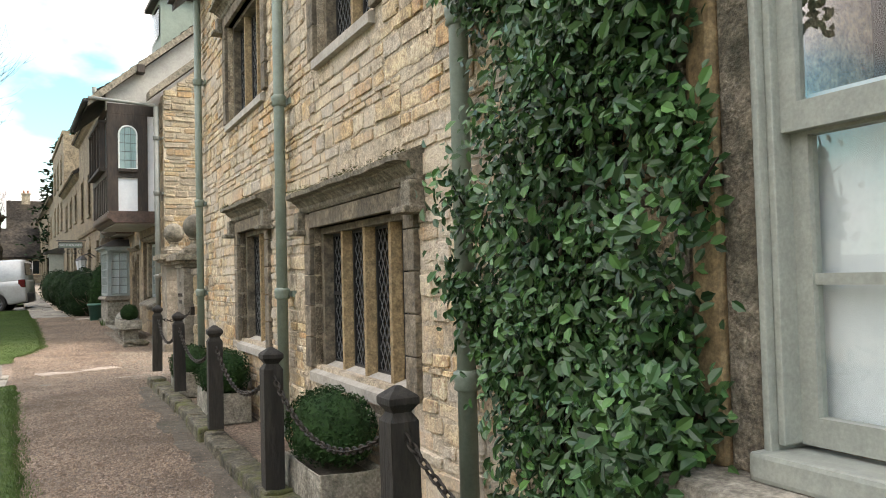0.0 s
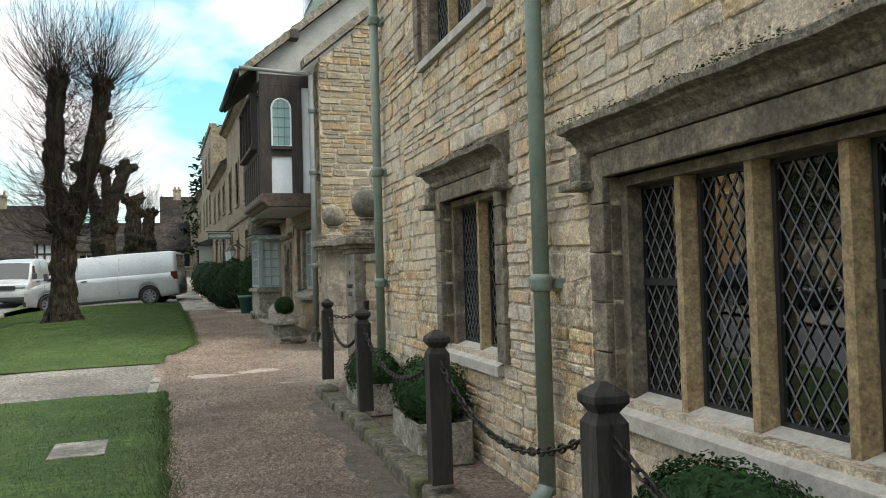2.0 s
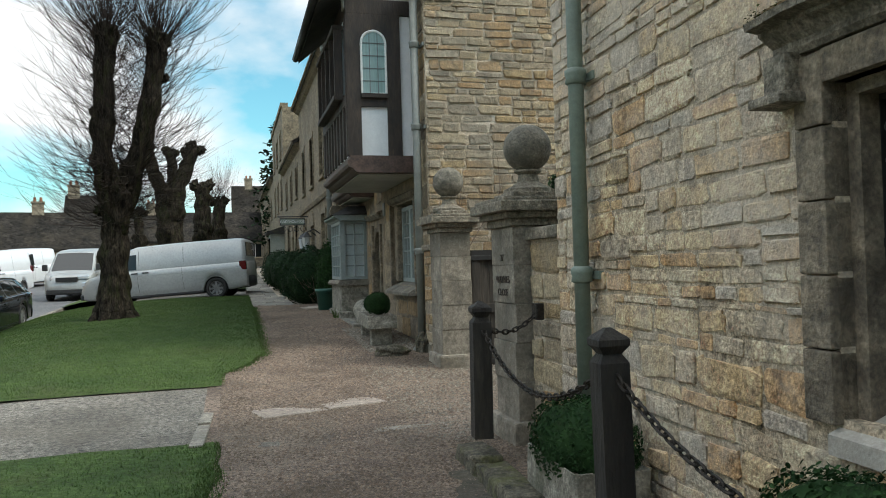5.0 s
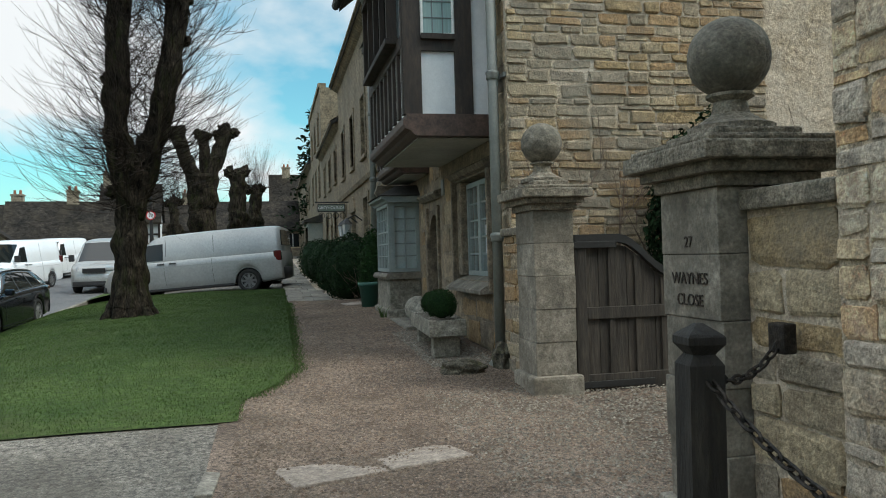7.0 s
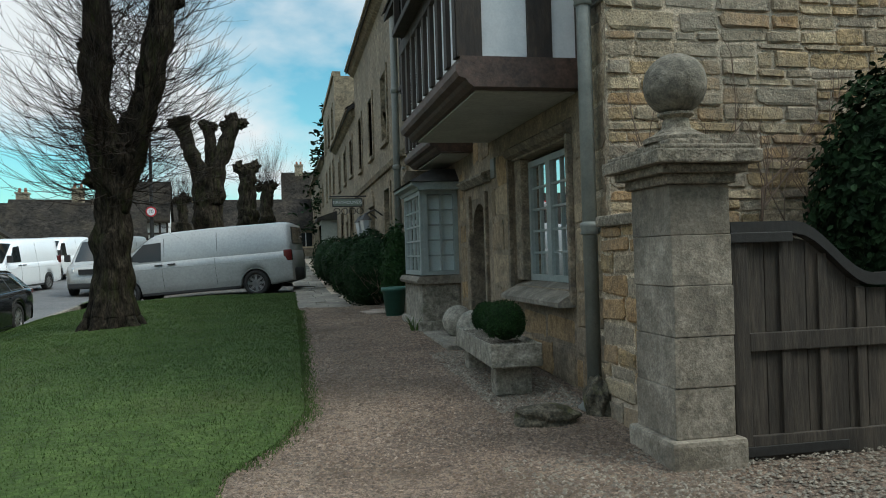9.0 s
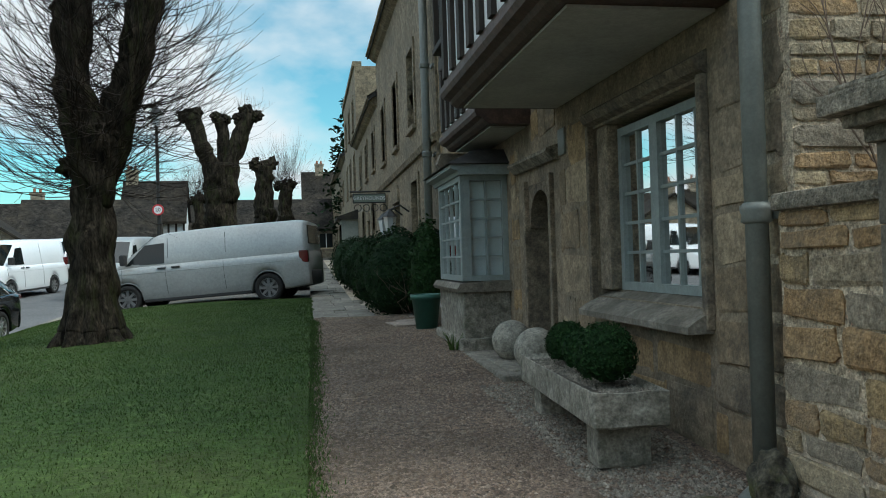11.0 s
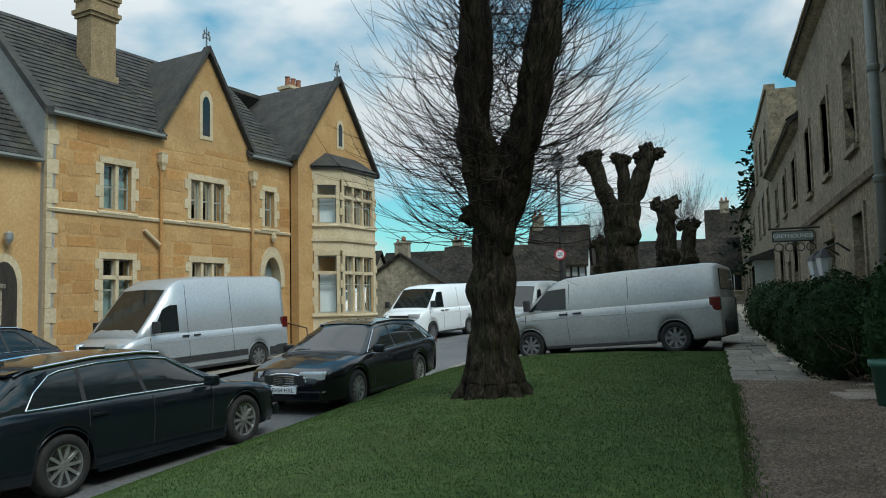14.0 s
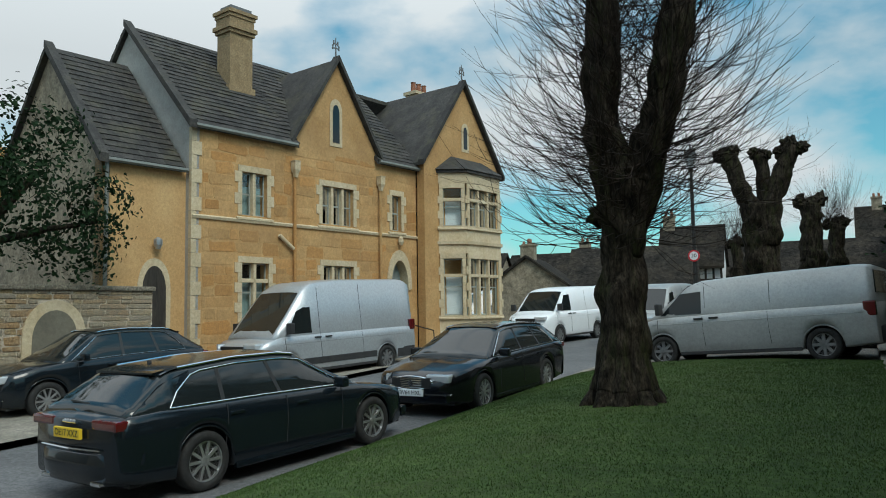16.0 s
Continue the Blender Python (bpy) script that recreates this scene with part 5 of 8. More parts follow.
# ---- gate piers, walls and gate ----
def gate_pier(x0, x1, y0, y1, z0, zt, label, inscription=None):
    p = thing("gate_pier", label, "pier", "gate piers", m=pose((x0 + x1) / 2, (y0 + y1) / 2, z0))
    hx, hy, h = (x1 - x0) / 2, (y1 - y0) / 2, zt - z0
    n = 5
    part("plinth", box(-hx - 0.05, hx + 0.05, -hy - 0.05, hy + 0.05, -0.1, 0.2, None, 0.03), M_PIER, p)
    for k in range(n):
        a, b = 0.2 + (h - 0.42) * k / n, 0.2 + (h - 0.42) * (k + 1) / n
        j = RNG.uniform(-0.006, 0.006)
        part("ashlar_block", box(-hx + j, hx + j, -hy - j, hy - j, a + 0.001, b - 0.001, None, 0.006), M_PIER, p)
    for q, a, b in ((0.03, h - 0.22, h - 0.16), (0.08, h - 0.16, h - 0.11), (0.14, h - 0.11, h - 0.03), (0.11, h - 0.03, h), (-0.02, h, h + 0.05)):
        part("cap_course", box(-hx - q, hx + q, -hy - q, hy + q, a, b, None, 0.012), M_LICHEN, p, "lichened moulded cap")
    part("finial_base", lathe([(0.2, h + 0.05), (0.2, h + 0.08), (0.15, h + 0.1), (0.09, h + 0.14), (0.075, h + 0.2), (0.11, h + 0.22), (0.11, h + 0.235), (0.05, h + 0.24)], 18), M_LICHEN, p)
    part("finial_ball", rough_ball(0.19, 0.025, 4, pose(0, 0, h + 0.41), 2), M_DARKBALL, p, "lichened stone ball finial", True)
    if inscription:
        for k, (s, size, zz) in enumerate(inscription):
            text_mesh("inscription", s, size, M_TIMBER, p, pose(-hx - 0.007, 0.0, zz - z0) @ pose(0, 0, 0, 90, 0, -90), 0.002)
    return p


gate_pier(2.7, 3.08, 15.42, 15.92, 0.14, 2.04, "tall weathered stone gate pier with a ball finial")
gate_pier(2.33, 2.8, 11.9, 12.4, 0.03, 1.93, "weathered stone gate pier with carved lettering and a ball finial", (("27", 0.075, 1.47), ("WAYNES", 0.078, 1.3), ("CLOSE", 0.078, 1.2)))
MW1, MW2 = pose(2.82, 0, 0, 0, 0, 90), pose(2.47, 0, 0, 0, 0, 90)
wall_w1 = wall("wall_link_far", MW1, 15.92, 16.7, 0, 1.62, [], 0.3, M_MORTAR, "short low stone wall between pier and gable")
wall_w2 = wall("wall_link_near", MW2, 11.3, 11.9, 0, 1.6, [], 0.3, M_MORTAR, "short low stone wall between cottage and pier")
part("coping", box(15.92, 16.7, -0.34, 0.05, 1.62, 1.7, None, 0.02), M_LICHEN, wall_w1, "dark lichened coping")
part("coping", box(11.3, 11.9, -0.34, 0.05, 1.6, 1.69, None, 0.02), M_LICHEN, wall_w2, "dark lichened coping")

gate = thing("gate", "open weathered oak gate with a swept top rail", "gate", m=pose(3.1, 15.5, 0, 0, 0, 0))
top = lambda x: 1.52 if x < 0.42 else (1.52 - 0.33 * (0.5 - 0.5 * math.cos(math.pi * min(1, (x - 0.42) / 0.55))) if x < 0.97 else 1.19)
n = 9
for k in range(n):
    a, b = 0.1 + 1.25 * k / n, 0.1 + 1.25 * (k + 1) / n - 0.006
    part("plank", prism([(a, 0.14), (b, 0.14), (b, top(b) - 0.02), (a, top(a) - 0.02)], -0.012, 0.012), M_GATE, gate)
part("hinge_stile", box(0.0, 0.11, -0.045, 0.03, 0.12, 1.52, None, 0.008), M_GATE, gate)
part("end_stile", box(1.34, 1.45, -0.045, 0.03, 0.12, 1.22, None, 0.008), M_GATE, gate)
part("stile_finial", lathe([(0.05, 1.22), (0.05, 1.25), (0.03, 1.27), (0.05, 1.32), (0.03, 1.36), (0.005, 1.38)], 10, pose(1.395, -0.01, 0)), M_GATE, gate)
pts = [(x / 20 * 1.4, top(x / 20 * 1.4)) for x in range(21)]
part("top_rail", prism(pts + [(x, z + 0.075) for x, z in pts[::-1]], -0.05, 0.03), M_BLACK, gate, "dark swept top rail")
part("mid_rail", box(0.11, 1.34, -0.04, 0.014, 0.82, 0.93, None, 0.006), M_GATE, gate)
part("bottom_rail", box(0.11, 1.34, -0.04, 0.014, 0.16, 0.32, None, 0.006), M_GATE, gate)
for x in (0.36, 0.62, 0.88, 1.12):
    part("muntin", box(x - 0.03, x + 0.03, -0.028, 0.013, 0.32, top(x) - 0.03), M_GATE, gate)
part("hinge_strap", box(-0.05, 0.75, -0.056, -0.042, 0.2, 0.26, None, 0.004), M_BLACK, gate, "black iron strap hinge")
part("hinge_strap", box(-0.05, 0.4, -0.064, -0.052, 1.47, 1.53, None, 0.004), M_BLACK, gate, "black iron strap hinge")
box_bush("yew_bush", pose(4.95, 16.05, 1.45), 0.75, 0.6, 1.3, "large dark clipped yew behind the open gate", 14000, 0.06, M_YEW, 60, jag=0.14)
esp = thing("bare_climber", "bare winter climber on wires against the gable wall", "climber", m=MG)
bm = bmesh.new()
rs = random.Random(17)
def branch(bm, p, d, l, r, depth):
    q = p + d * l
    q.y = min(max(q.y, 0.05), 0.16)
    add_tube(bm, [p, (p + q) / 2 + Vector((rs.uniform(-0.03, 0.03), 0, rs.uniform(-0.03, 0.03))), q], [r, r * 0.8, r * 0.6], 4, False)
    if depth:
        for _ in range(3):
            branch(bm, p.lerp(q, rs.uniform(0.4, 1)), (d + Vector((rs.uniform(-0.9, 0.9), 0, rs.uniform(-0.3, 0.7)))).normalized(), l * rs.uniform(0.4, 0.75), r * 0.55, depth - 1)
for u in (5.55, 5.0, 4.55, 4.0, 3.4):
    branch(bm, Vector((u, 0.06, 0.6)), Vector((rs.uniform(-0.15, 0.15), 0, 1)), 1.3, 0.014, 3)
part("branches", bm, M_DRY, esp)


# ---- vehicles ----
def loft(sections, close=True):
    """A skin over rings of points, from the car's tail to its nose."""
    bm = bmesh.new()
    rings = [[bm.verts.new(p) for p in s] for s in sections]
    n = len(rings[0])
    for r0, r1 in zip(rings, rings[1:]):
        for i in range(n - 1):
            bm.faces.new((r0[i], r0[i + 1], r1[i + 1], r1[i]))
    if close:
        bm.faces.new(rings[0])
        bm.faces.new(rings[-1][::-1])
    bmesh.ops.recalc_face_normals(bm, faces=bm.faces)
    return bm


def wheel(parent, x, y, r, w, alloy, spokes):
    side = 1 if y > 0 else -1
    m = pose(x, y, r, -90 * side, 0, 0)
    k = part("wheel", lathe([(r * 0.68, -w / 2), (r * 0.94, -w / 2), (r, -w * 0.36), (r, w * 0.36), (r * 0.94, w / 2), (r * 0.68, w / 2), (r * 0.66, w * 0.3)], 32), M_TYRE, parent, "black tyre", True)
    k.matrix_basis = m
    part("rim", lathe([(r * 0.69, w * 0.3), (r * 0.69, w * 0.47), (r * 0.64, w * 0.46), (r * 0.62, w * 0.1), (r * 0.1, w * 0.1)], 32), M_STEEL if not alloy else M_ALLOY, k)
    part("wheel_back", lathe([(r * 0.62, w * 0.04), (r * 0.62, w * 0.06)], 24), M_TRIM, k)
    bm = bmesh.new()
    for i in range(spokes):
        a = 2 * math.pi * i / spokes
        add_box(bm, r * 0.08, r * 0.66, -r * (0.05 if alloy else 0.09), r * (0.05 if alloy else 0.09), w * 0.2, w * 0.4, pose(0, 0, 0, 0, 0, math.degrees(a)))
    part("spokes", bm, M_ALLOY if alloy else M_STEEL, k)
    part("hub", lathe([(r * 0.15, w * 0.2), (r * 0.15, w * 0.42), (r * 0.08, w * 0.44)], 14), M_ALLOY if alloy else M_STEEL, k)


def vehicle(name, label, m, spec, paint, category="car"):
    """A car or van along its own x (nose at +x): body shell with wheel arches, glazed cabin, wheels, lamps and trim.
    spec: length, width, wheel base and place, belt and roof lines as tables over x."""
    L, W = spec["length"], spec["width"]
    v = thing(name, label, category, m=m)
    hw = W / 2
    wr = spec["wheel_r"]
    fx, rx = spec["front"], spec["rear"]
    xs = sorted({-L / 2 + L * k / 60 for k in range(61)} | {-L / 2 + 0.02, -L / 2 + 0.05, L / 2 - 0.02, L / 2 - 0.05} | {fx - wr * 1.18, fx + wr * 1.18, rx - wr * 1.18, rx + wr * 1.18})
    low = spec["sill"]
    half = lambda x: hw * lerp_table(spec["plan"], x / L + 0.5)
    belt = lambda x: lerp_table(spec["belt"], x / L + 0.5)
    def bottom(x):
        z = low + lerp_table(spec["lift"], x / L + 0.5)
        for c in (fx, rx):
            d = abs(x - c) / (wr * 1.16)
            if d < 1:
                z = max(z, wr + wr * 1.16 * math.sqrt(1 - d * d))
        return z
    secs = []
    for x in xs:
        b, t, h = bottom(x), belt(x), half(x)
        g = max(b + 0.02, low + (t - low) * 0.55)
        top = t + spec["crown"]
        rise = max(0.02, t - g)
        prof = [(0.0, b), (h * 0.9, b), (h * 0.965, b + 0.02), (h * 0.985, b + 0.05), (h * 0.988, max(b + 0.055, low + 0.22)), (h, max(b + 0.06, g)), (h * 0.992, max(b + 0.07, g + rise * 0.4)), (h * 0.985, max(b + 0.075, g + rise * 0.62)), (h * 0.955, max(b + 0.08, t - 0.02)), (h * 0.91, max(b + 0.09, t + 0.01)), (h * 0.45, max(b + 0.1, top)), (0.0, max(b + 0.1, top + 0.012))]
        secs.append([(x, -y, z) for y, z in prof[::-1]] + [(x, y, z) for y, z in prof[1:]])
    body = part("body", loft(secs), paint, v, smooth=True)
    def body_y(x, z):
        b, t, h = bottom(x), belt(x), half(x)
        g = max(b + 0.02, low + (t - low) * 0.55)
        return h * lerp_table([(b, 0.965), (b + 0.05, 0.985), (g, 1.0), (g + 0.4 * (t - g), 0.992), (g + 0.62 * (t - g), 0.985), (t, 0.955)], z)
    # underside
    part("underbody", box(-L * 0.46, L * 0.46, -hw * 0.8, hw * 0.8, low + 0.0, low + 0.16), M_TRIM, v)
    # cabin
    roof = lambda x: lerp_table(spec["roof"], x / L + 0.5)
    c0, c1 = spec["cabin"]
    cx = [c0 * L - L / 2 + (c1 - c0) * L * k / 30 for k in range(31)]
    inn = spec["tumble"]
    secs, glass = [], []
    for x in cx:
        t, z, h = belt(x), max(roof(x), belt(x) + 0.02), half(x) * 0.93
        k = (z - t) / spec["high"]
        hr = h - inn * k
        prof = [(0, z + 0.025), (hr * 0.6, z + 0.015), (hr * 0.88, z - 0.015), (hr * 0.97, z - 0.06 * k), (h * 0.985, t + 0.01), (h * 0.985, t - 0.05)]
        secs.append([(x, -y, q) for y, q in prof[::-1]] + [(x, y, q) for y, q in prof[1:]])
    cab = part("cabin", loft(secs), paint if spec["panel_van"] else M_CARGLASS_SOLID, v, "" if spec["panel_van"] else "dark tinted glass", True)
    at = lambda f: f * L - L / 2
    def side_y(x, z):
        t, zz, h = belt(x), max(roof(x), belt(x) + 0.02), half(x) * 0.93
        k = (zz - t) / spec["high"]
        hr = (h - inn * k) * 0.97
        f = (z - t) / max(0.01, zz - 0.06 * k - t)
        return h * 0.985 + (hr - h * 0.985) * min(max(f, 0), 1.0)
    def side_panel(nm, pts, material, lift=0.006, thick=0.012, label="", both=True):
        for s in ((1, -1) if both else (both,)):
            bm = bmesh.new()
            a = [bm.verts.new((x, s * (side_y(x, z) + lift), z)) for x, z in pts]
            b = [bm.verts.new((x, s * (side_y(x, z) + lift - thick), z)) for x, z in pts]
            bm.faces.new(a)
            for i in range(len(a)):
                bm.faces.new((a[i], b[i], b[(i + 1) % len(a)], a[(i + 1) % len(a)]))
            bmesh.ops.recalc_face_normals(bm, faces=bm.faces)
            part(nm, bm, material, v, label)
    def skin_strip(nm, y0, y1, f0, f1, material, lift, n=14):
        """A strip of the roof, windscreen or tail, laid on the cabin."""
        bm = bmesh.new()
        rows = []
        for k in range(n + 1):
            x = at(f0 + (f1 - f0) * k / n)
            t, z, h = belt(x), max(roof(x), belt(x) + 0.02), half(x) * 0.93
            kk = (z - t) / spec["high"]
            hr = h - inn * kk
            rows.append([bm.verts.new((x, hr * q, z + (0.025 - 0.04 * abs(q) ** 2.5) + lift)) for q in (y0, y0 * 0.6, y0 * 0.2, y1 * 0.2, y1 * 0.6, y1)])
        for r0, r1 in zip(rows, rows[1:]):
            for i in range(5):
                bm.faces.new((r0[i], r0[i + 1], r1[i + 1], r1[i]))
        bmesh.ops.recalc_face_normals(bm, faces=bm.faces)
        return part(nm, bm, material, v, smooth=True)
    if spec["panel_van"]:
        for pts in spec["side_glass"]:
            side_panel("side_window", [(at(f), z) for f, z in pts], M_CARGLASS_SOLID, 0.008, label="dark side glass")
        skin_strip("windscreen", -0.86, 0.86, *spec["screen"], M_CARGLASS_SOLID, 0.008)
        for f in spec["seams"]:
            side_panel("door_seam", [(at(f) - 0.006, belt(at(f)) - 0.02), (at(f) + 0.006, belt(at(f)) - 0.02), (at(f) + 0.006, roof(at(f)) - 0.14), (at(f) - 0.006, roof(at(f)) - 0.14)], M_TRIM, 0.004)
    else:
        skin_strip("roof_panel", -0.93, 0.93, *spec["roof_panel"], paint, 0.006)
        for f0, f1 in spec["pillars"][1:-1]:
            zt0 = roof(at(f1)) - 0.06
            side_panel("pillar", [(at(f0), belt(at(f0)) + 0.0), (at(f0) + 0.06, belt(at(f0))), (at(f1) + 0.05, zt0), (at(f1), zt0)], M_INK, 0.006)
        # window outline: belt, windscreen post, roof edge, rear post
        top_z = lambda f: roof(at(f)) - 0.075
        (ra, rb), (sa, sb_) = spec["pillars"][0], spec["pillars"][-1]
        ring = [(f, belt(at(f)) + 0.02) for f in (ra + 0.04 + (sa + 0.01 - ra - 0.04) * k / 14 for k in range(15))]
        ring += [(f, top_z(f)) for f in (sb_ - 0.01 + (rb + 0.05 - sb_ + 0.01) * k / 12 for k in range(13))]
        ring += [(rb + 0.02, top_z(rb + 0.03) - 0.03), (ra + 0.07, (belt(at(ra)) + top_z(rb)) / 2)]
        side_panel("quarter_panel", [(at(c0 + 0.012), belt(at(c0)) + 0.015), (at(ra + 0.04), belt(at(ra)) + 0.015), (at(ra + 0.07), (belt(at(ra)) + top_z(rb)) / 2), (at(rb + 0.02), top_z(rb + 0.03) - 0.03), (at(rb + 0.02), roof(at(rb + 0.02)) - 0.05), (at(ra + 0.03), roof(at(ra + 0.03)) - 0.06), (at(ra - 0.02), roof(at(ra - 0.02)) - 0.06)], paint, 0.005)
        side_panel("screen_post", [(at(sa + 0.012), belt(at(sa)) + 0.02), (at(sa + 0.045), belt(at(sa + 0.04)) + 0.01), (at(sb_ + 0.03), roof(at(sb_ + 0.03)) - 0.04), (at(sb_ - 0.01), top_z(sb_))], paint, 0.006)
        for s in (1, -1):
            part("chrome_trim", tube([(at(f), s * (side_y(at(f), z) + 0.008), z) for f, z in ring + ring[:1]], 0.009, 6), M_CHROME, v, "bright window trim")
            pts = [(at(f), s * (side_y(at(f), roof(at(f))) - 0.045), roof(at(f)) - 0.004) for f in [spec["roof_panel"][0] + 0.05 + (spec["roof_panel"][1] - spec["roof_panel"][0] - 0.06) * k / 14 for k in range(15)]]
            part("roof_rail", tube(pts, 0.016, 6), M_CHROME, v, "bright roof rail")
    for x in (fx, rx):
        for s in (1, -1):
            wheel(v, x, s * (hw - 0.13), wr, 0.22, spec["alloy"], spec["spokes"])
            bm = bmesh.new()
            add_box(bm, x - wr * 1.1, x + wr * 1.1, s * (hw - 0.3) - 0.16, s * (hw - 0.3) + 0.16, wr * 0.9, wr * 2.08)
            # near-black box paints the shade up in the wheel arch
            part("wheel_well", bm, M_DARKIN, v)
    for s in (1, -1):
        for f in spec["handles"]:
            x = at(f)
            z = belt(x) - spec["handle_drop"]
            part("door_handle", box(x - 0.1, x + 0.1, s * half(x) * 0.985 - 0.02, s * half(x) * 0.985 + 0.025, z - 0.018, z + 0.018, None, 0.008), M_TRIM if spec["panel_van"] else paint, v)
        for f in spec["doors"]:
            x = at(f)
            zs = [low + 0.14 + (belt(x) - 0.02 - low - 0.14) * k / 8 for k in range(9)]
            part("shut_line", tube([(x + 0.05 * math.sin(1.6 * (z - low)), s * (body_y(x, z) - 0.001), z) for z in zs], 0.005, 5), M_DARKIN, v)
        xm = at(spec["mirror"])
        zm = belt(xm) + (0.06 if not spec["panel_van"] else 0.14)
        part("wing_mirror", box(xm - 0.06, xm + 0.06, s * (half(xm) * 0.95), s * (half(xm) * 0.95 + 0.2), zm - 0.06, zm + (0.08 if not spec["panel_van"] else 0.2), None, 0.03), M_TRIM if spec["panel_van"] else paint, v)
        xf, xr = L / 2, -L / 2
        h, zl = half(xf - 0.12), spec["lamp_z"]
        part("headlight", box(xf - 0.42, xf - 0.05, s * (h - 0.32) - 0.14, s * (h - 0.1) + 0.1, zl - 0.07, zl + 0.07, None, 0.03), M_LAMPGLASS, v, "clear headlight")
        part("tail_lamp", box(xr - 0.006, xr + 0.22, s * (half(xr + 0.07) - spec["tail_w"] / 2) - spec["tail_w"] / 2, s * (half(xr + 0.07) - spec["tail_w"] / 2) + spec["tail_w"] / 2 + 0.006, spec["tail_z"] - spec["tail_h"] / 2, spec["tail_z"] + spec["tail_h"] / 2, None, 0.03), M_REDLAMP, v, "red tail lamp")
        part("sill_trim", box(rx + wr * 1.22, fx - wr * 1.22, s * hw * 0.955 - 0.04, s * hw * 0.955 + 0.03, low - 0.03, low + 0.05, None, 0.02), M_TRIM if spec["panel_van"] else paint, v)
        for cx_ in (fx, rx):
            lip = [(cx_ + wr * 1.17 * math.cos(q), s * (body_y(cx_ + wr * 1.17 * math.cos(q), wr + wr * 1.17 * math.sin(q)) + 0.002), wr + wr * 1.17 * math.sin(q)) for q in (math.pi * (0.04 + 0.92 * k / 16) for k in range(17))]
            part("arch_lip", tube(lip, 0.014, 6), paint, v, smooth=True)
        if spec["panel_van"]:
            zc = low + (belt(0) - low) * 0.8
            part("side_crease", tube([(xx, s * (body_y(xx, zc) + 0.001), zc) for xx in (L * (-0.46 + 0.84 * k / 24) for k in range(25))], 0.008, 5), paint, v, smooth=True)
            if spec.get("rub_strip"):
                part("rub_strip", box(rx + wr * 1.25, fx - wr * 1.25, s * hw * 0.985 - 0.02, s * hw * 0.985 + 0.022, low + 0.16, low + 0.32, None, 0.012), M_TRIM, v, "black side strip")
                part("rub_strip", box(-L / 2 + 0.06, rx - wr * 1.2, s * hw * 0.97 - 0.02, s * hw * 0.97 + 0.022, low + 0.06, low + 0.34, None, 0.012), M_TRIM, v, "black side strip")
    part("front_bumper", box(L / 2 - 0.1, L / 2 + 0.03, -hw * 0.78, hw * 0.78, low + 0.05, low + 0.22, None, 0.03), spec["bumper"], v)
    def tail_ring(z0, z1, swell, material, nm):
        """A wrap-round piece that follows the tail's plan."""
        bm, rows = bmesh.new(), []
        us = [-1 + 2 * k / 24 for k in range(25)]
        for z, q in ((z0, -0.03), (z0 + 0.03, 0.0), ((z0 + z1) / 2, 0.012), (z1 - 0.03, 0.004), (z1, -0.03)):
            rows.append([bm.verts.new((-L / 2 - swell - q + 0.34 * abs(u) ** 4.5, u * (hw * 0.97 + q), z)) for u in us])
        for r0, r1 in zip(rows, rows[1:]):
            for i in range(24):
                bm.faces.new((r0[i], r0[i + 1], r1[i + 1], r1[i]))
        bmesh.ops.recalc_face_normals(bm, faces=bm.faces)
        bmesh.ops.solidify(bm, geom=bm.faces[:], thickness=0.03)
        return part(nm, bm, material, v, smooth=True)
    tail_ring(low + 0.04, low + 0.4, 0.05, spec["bumper"], "rear_bumper")
    if not spec["panel_van"]:
        xs0, zs0 = at(spec["roof_panel"][0]), roof(at(spec["roof_panel"][0]))
        part("spoiler", prism([(xs0 + 0.12, zs0 + 0.045), (xs0 - 0.05, zs0 + 0.02), (xs0 - 0.055, zs0 + 0.0), (xs0 + 0.02, zs0 - 0.03)], -hw * 0.6, hw * 0.6), paint, v, "roof spoiler")
        part("wiper", tube([(-L / 2 + 0.2, 0.0, 1.06), (-L / 2 + 0.2, 0.36, 1.075)], 0.012, 5), M_INK, v)
    part("grille", box(L / 2 - 0.04, L / 2 + 0.012, -hw * 0.42, hw * 0.42, spec["lamp_z"] - 0.16, spec["lamp_z"] + 0.02, None, 0.01), M_BLACK, v)
    for k in range(spec.get("bars", 0)):
        z = spec["lamp_z"] - 0.14 + 0.15 * k / max(1, spec["bars"] - 1)
        part("grille_bar", tube([(L / 2 - 0.01, -hw * 0.42, z + 0.01), (L / 2 + 0.022, 0, z - 0.012), (L / 2 - 0.01, hw * 0.42, z + 0.01)], 0.009, 5), M_CHROME, v)
    if spec.get("bars", 0) > 3:
        gz = spec["lamp_z"] - 0.07
        part("grille_frame", tube([(L / 2 + 0.02 - 0.05 * math.cos(q) ** 2, hw * 0.45 * math.cos(q), gz + 0.115 * math.sin(q)) for q in (2 * math.pi * k / 24 for k in range(25))], 0.016, 6), M_CHROME, v, "chrome oval grille frame", True)
    if spec.get("rear_plate"):
        pl = part("number_plate", box(-L / 2 - 0.07, -L / 2 - 0.035, -0.26, 0.26, spec["plate_z"] - 0.055, spec["plate_z"] + 0.055), M_YELLOW, v, "yellow number plate")
        text_mesh("plate_text", spec["rear_plate"], 0.1, M_INK, pl, pose(-L / 2 - 0.074, 0, spec["plate_z"]) @ pose(0, 0, 0, 90, 0, -90), 0.001)
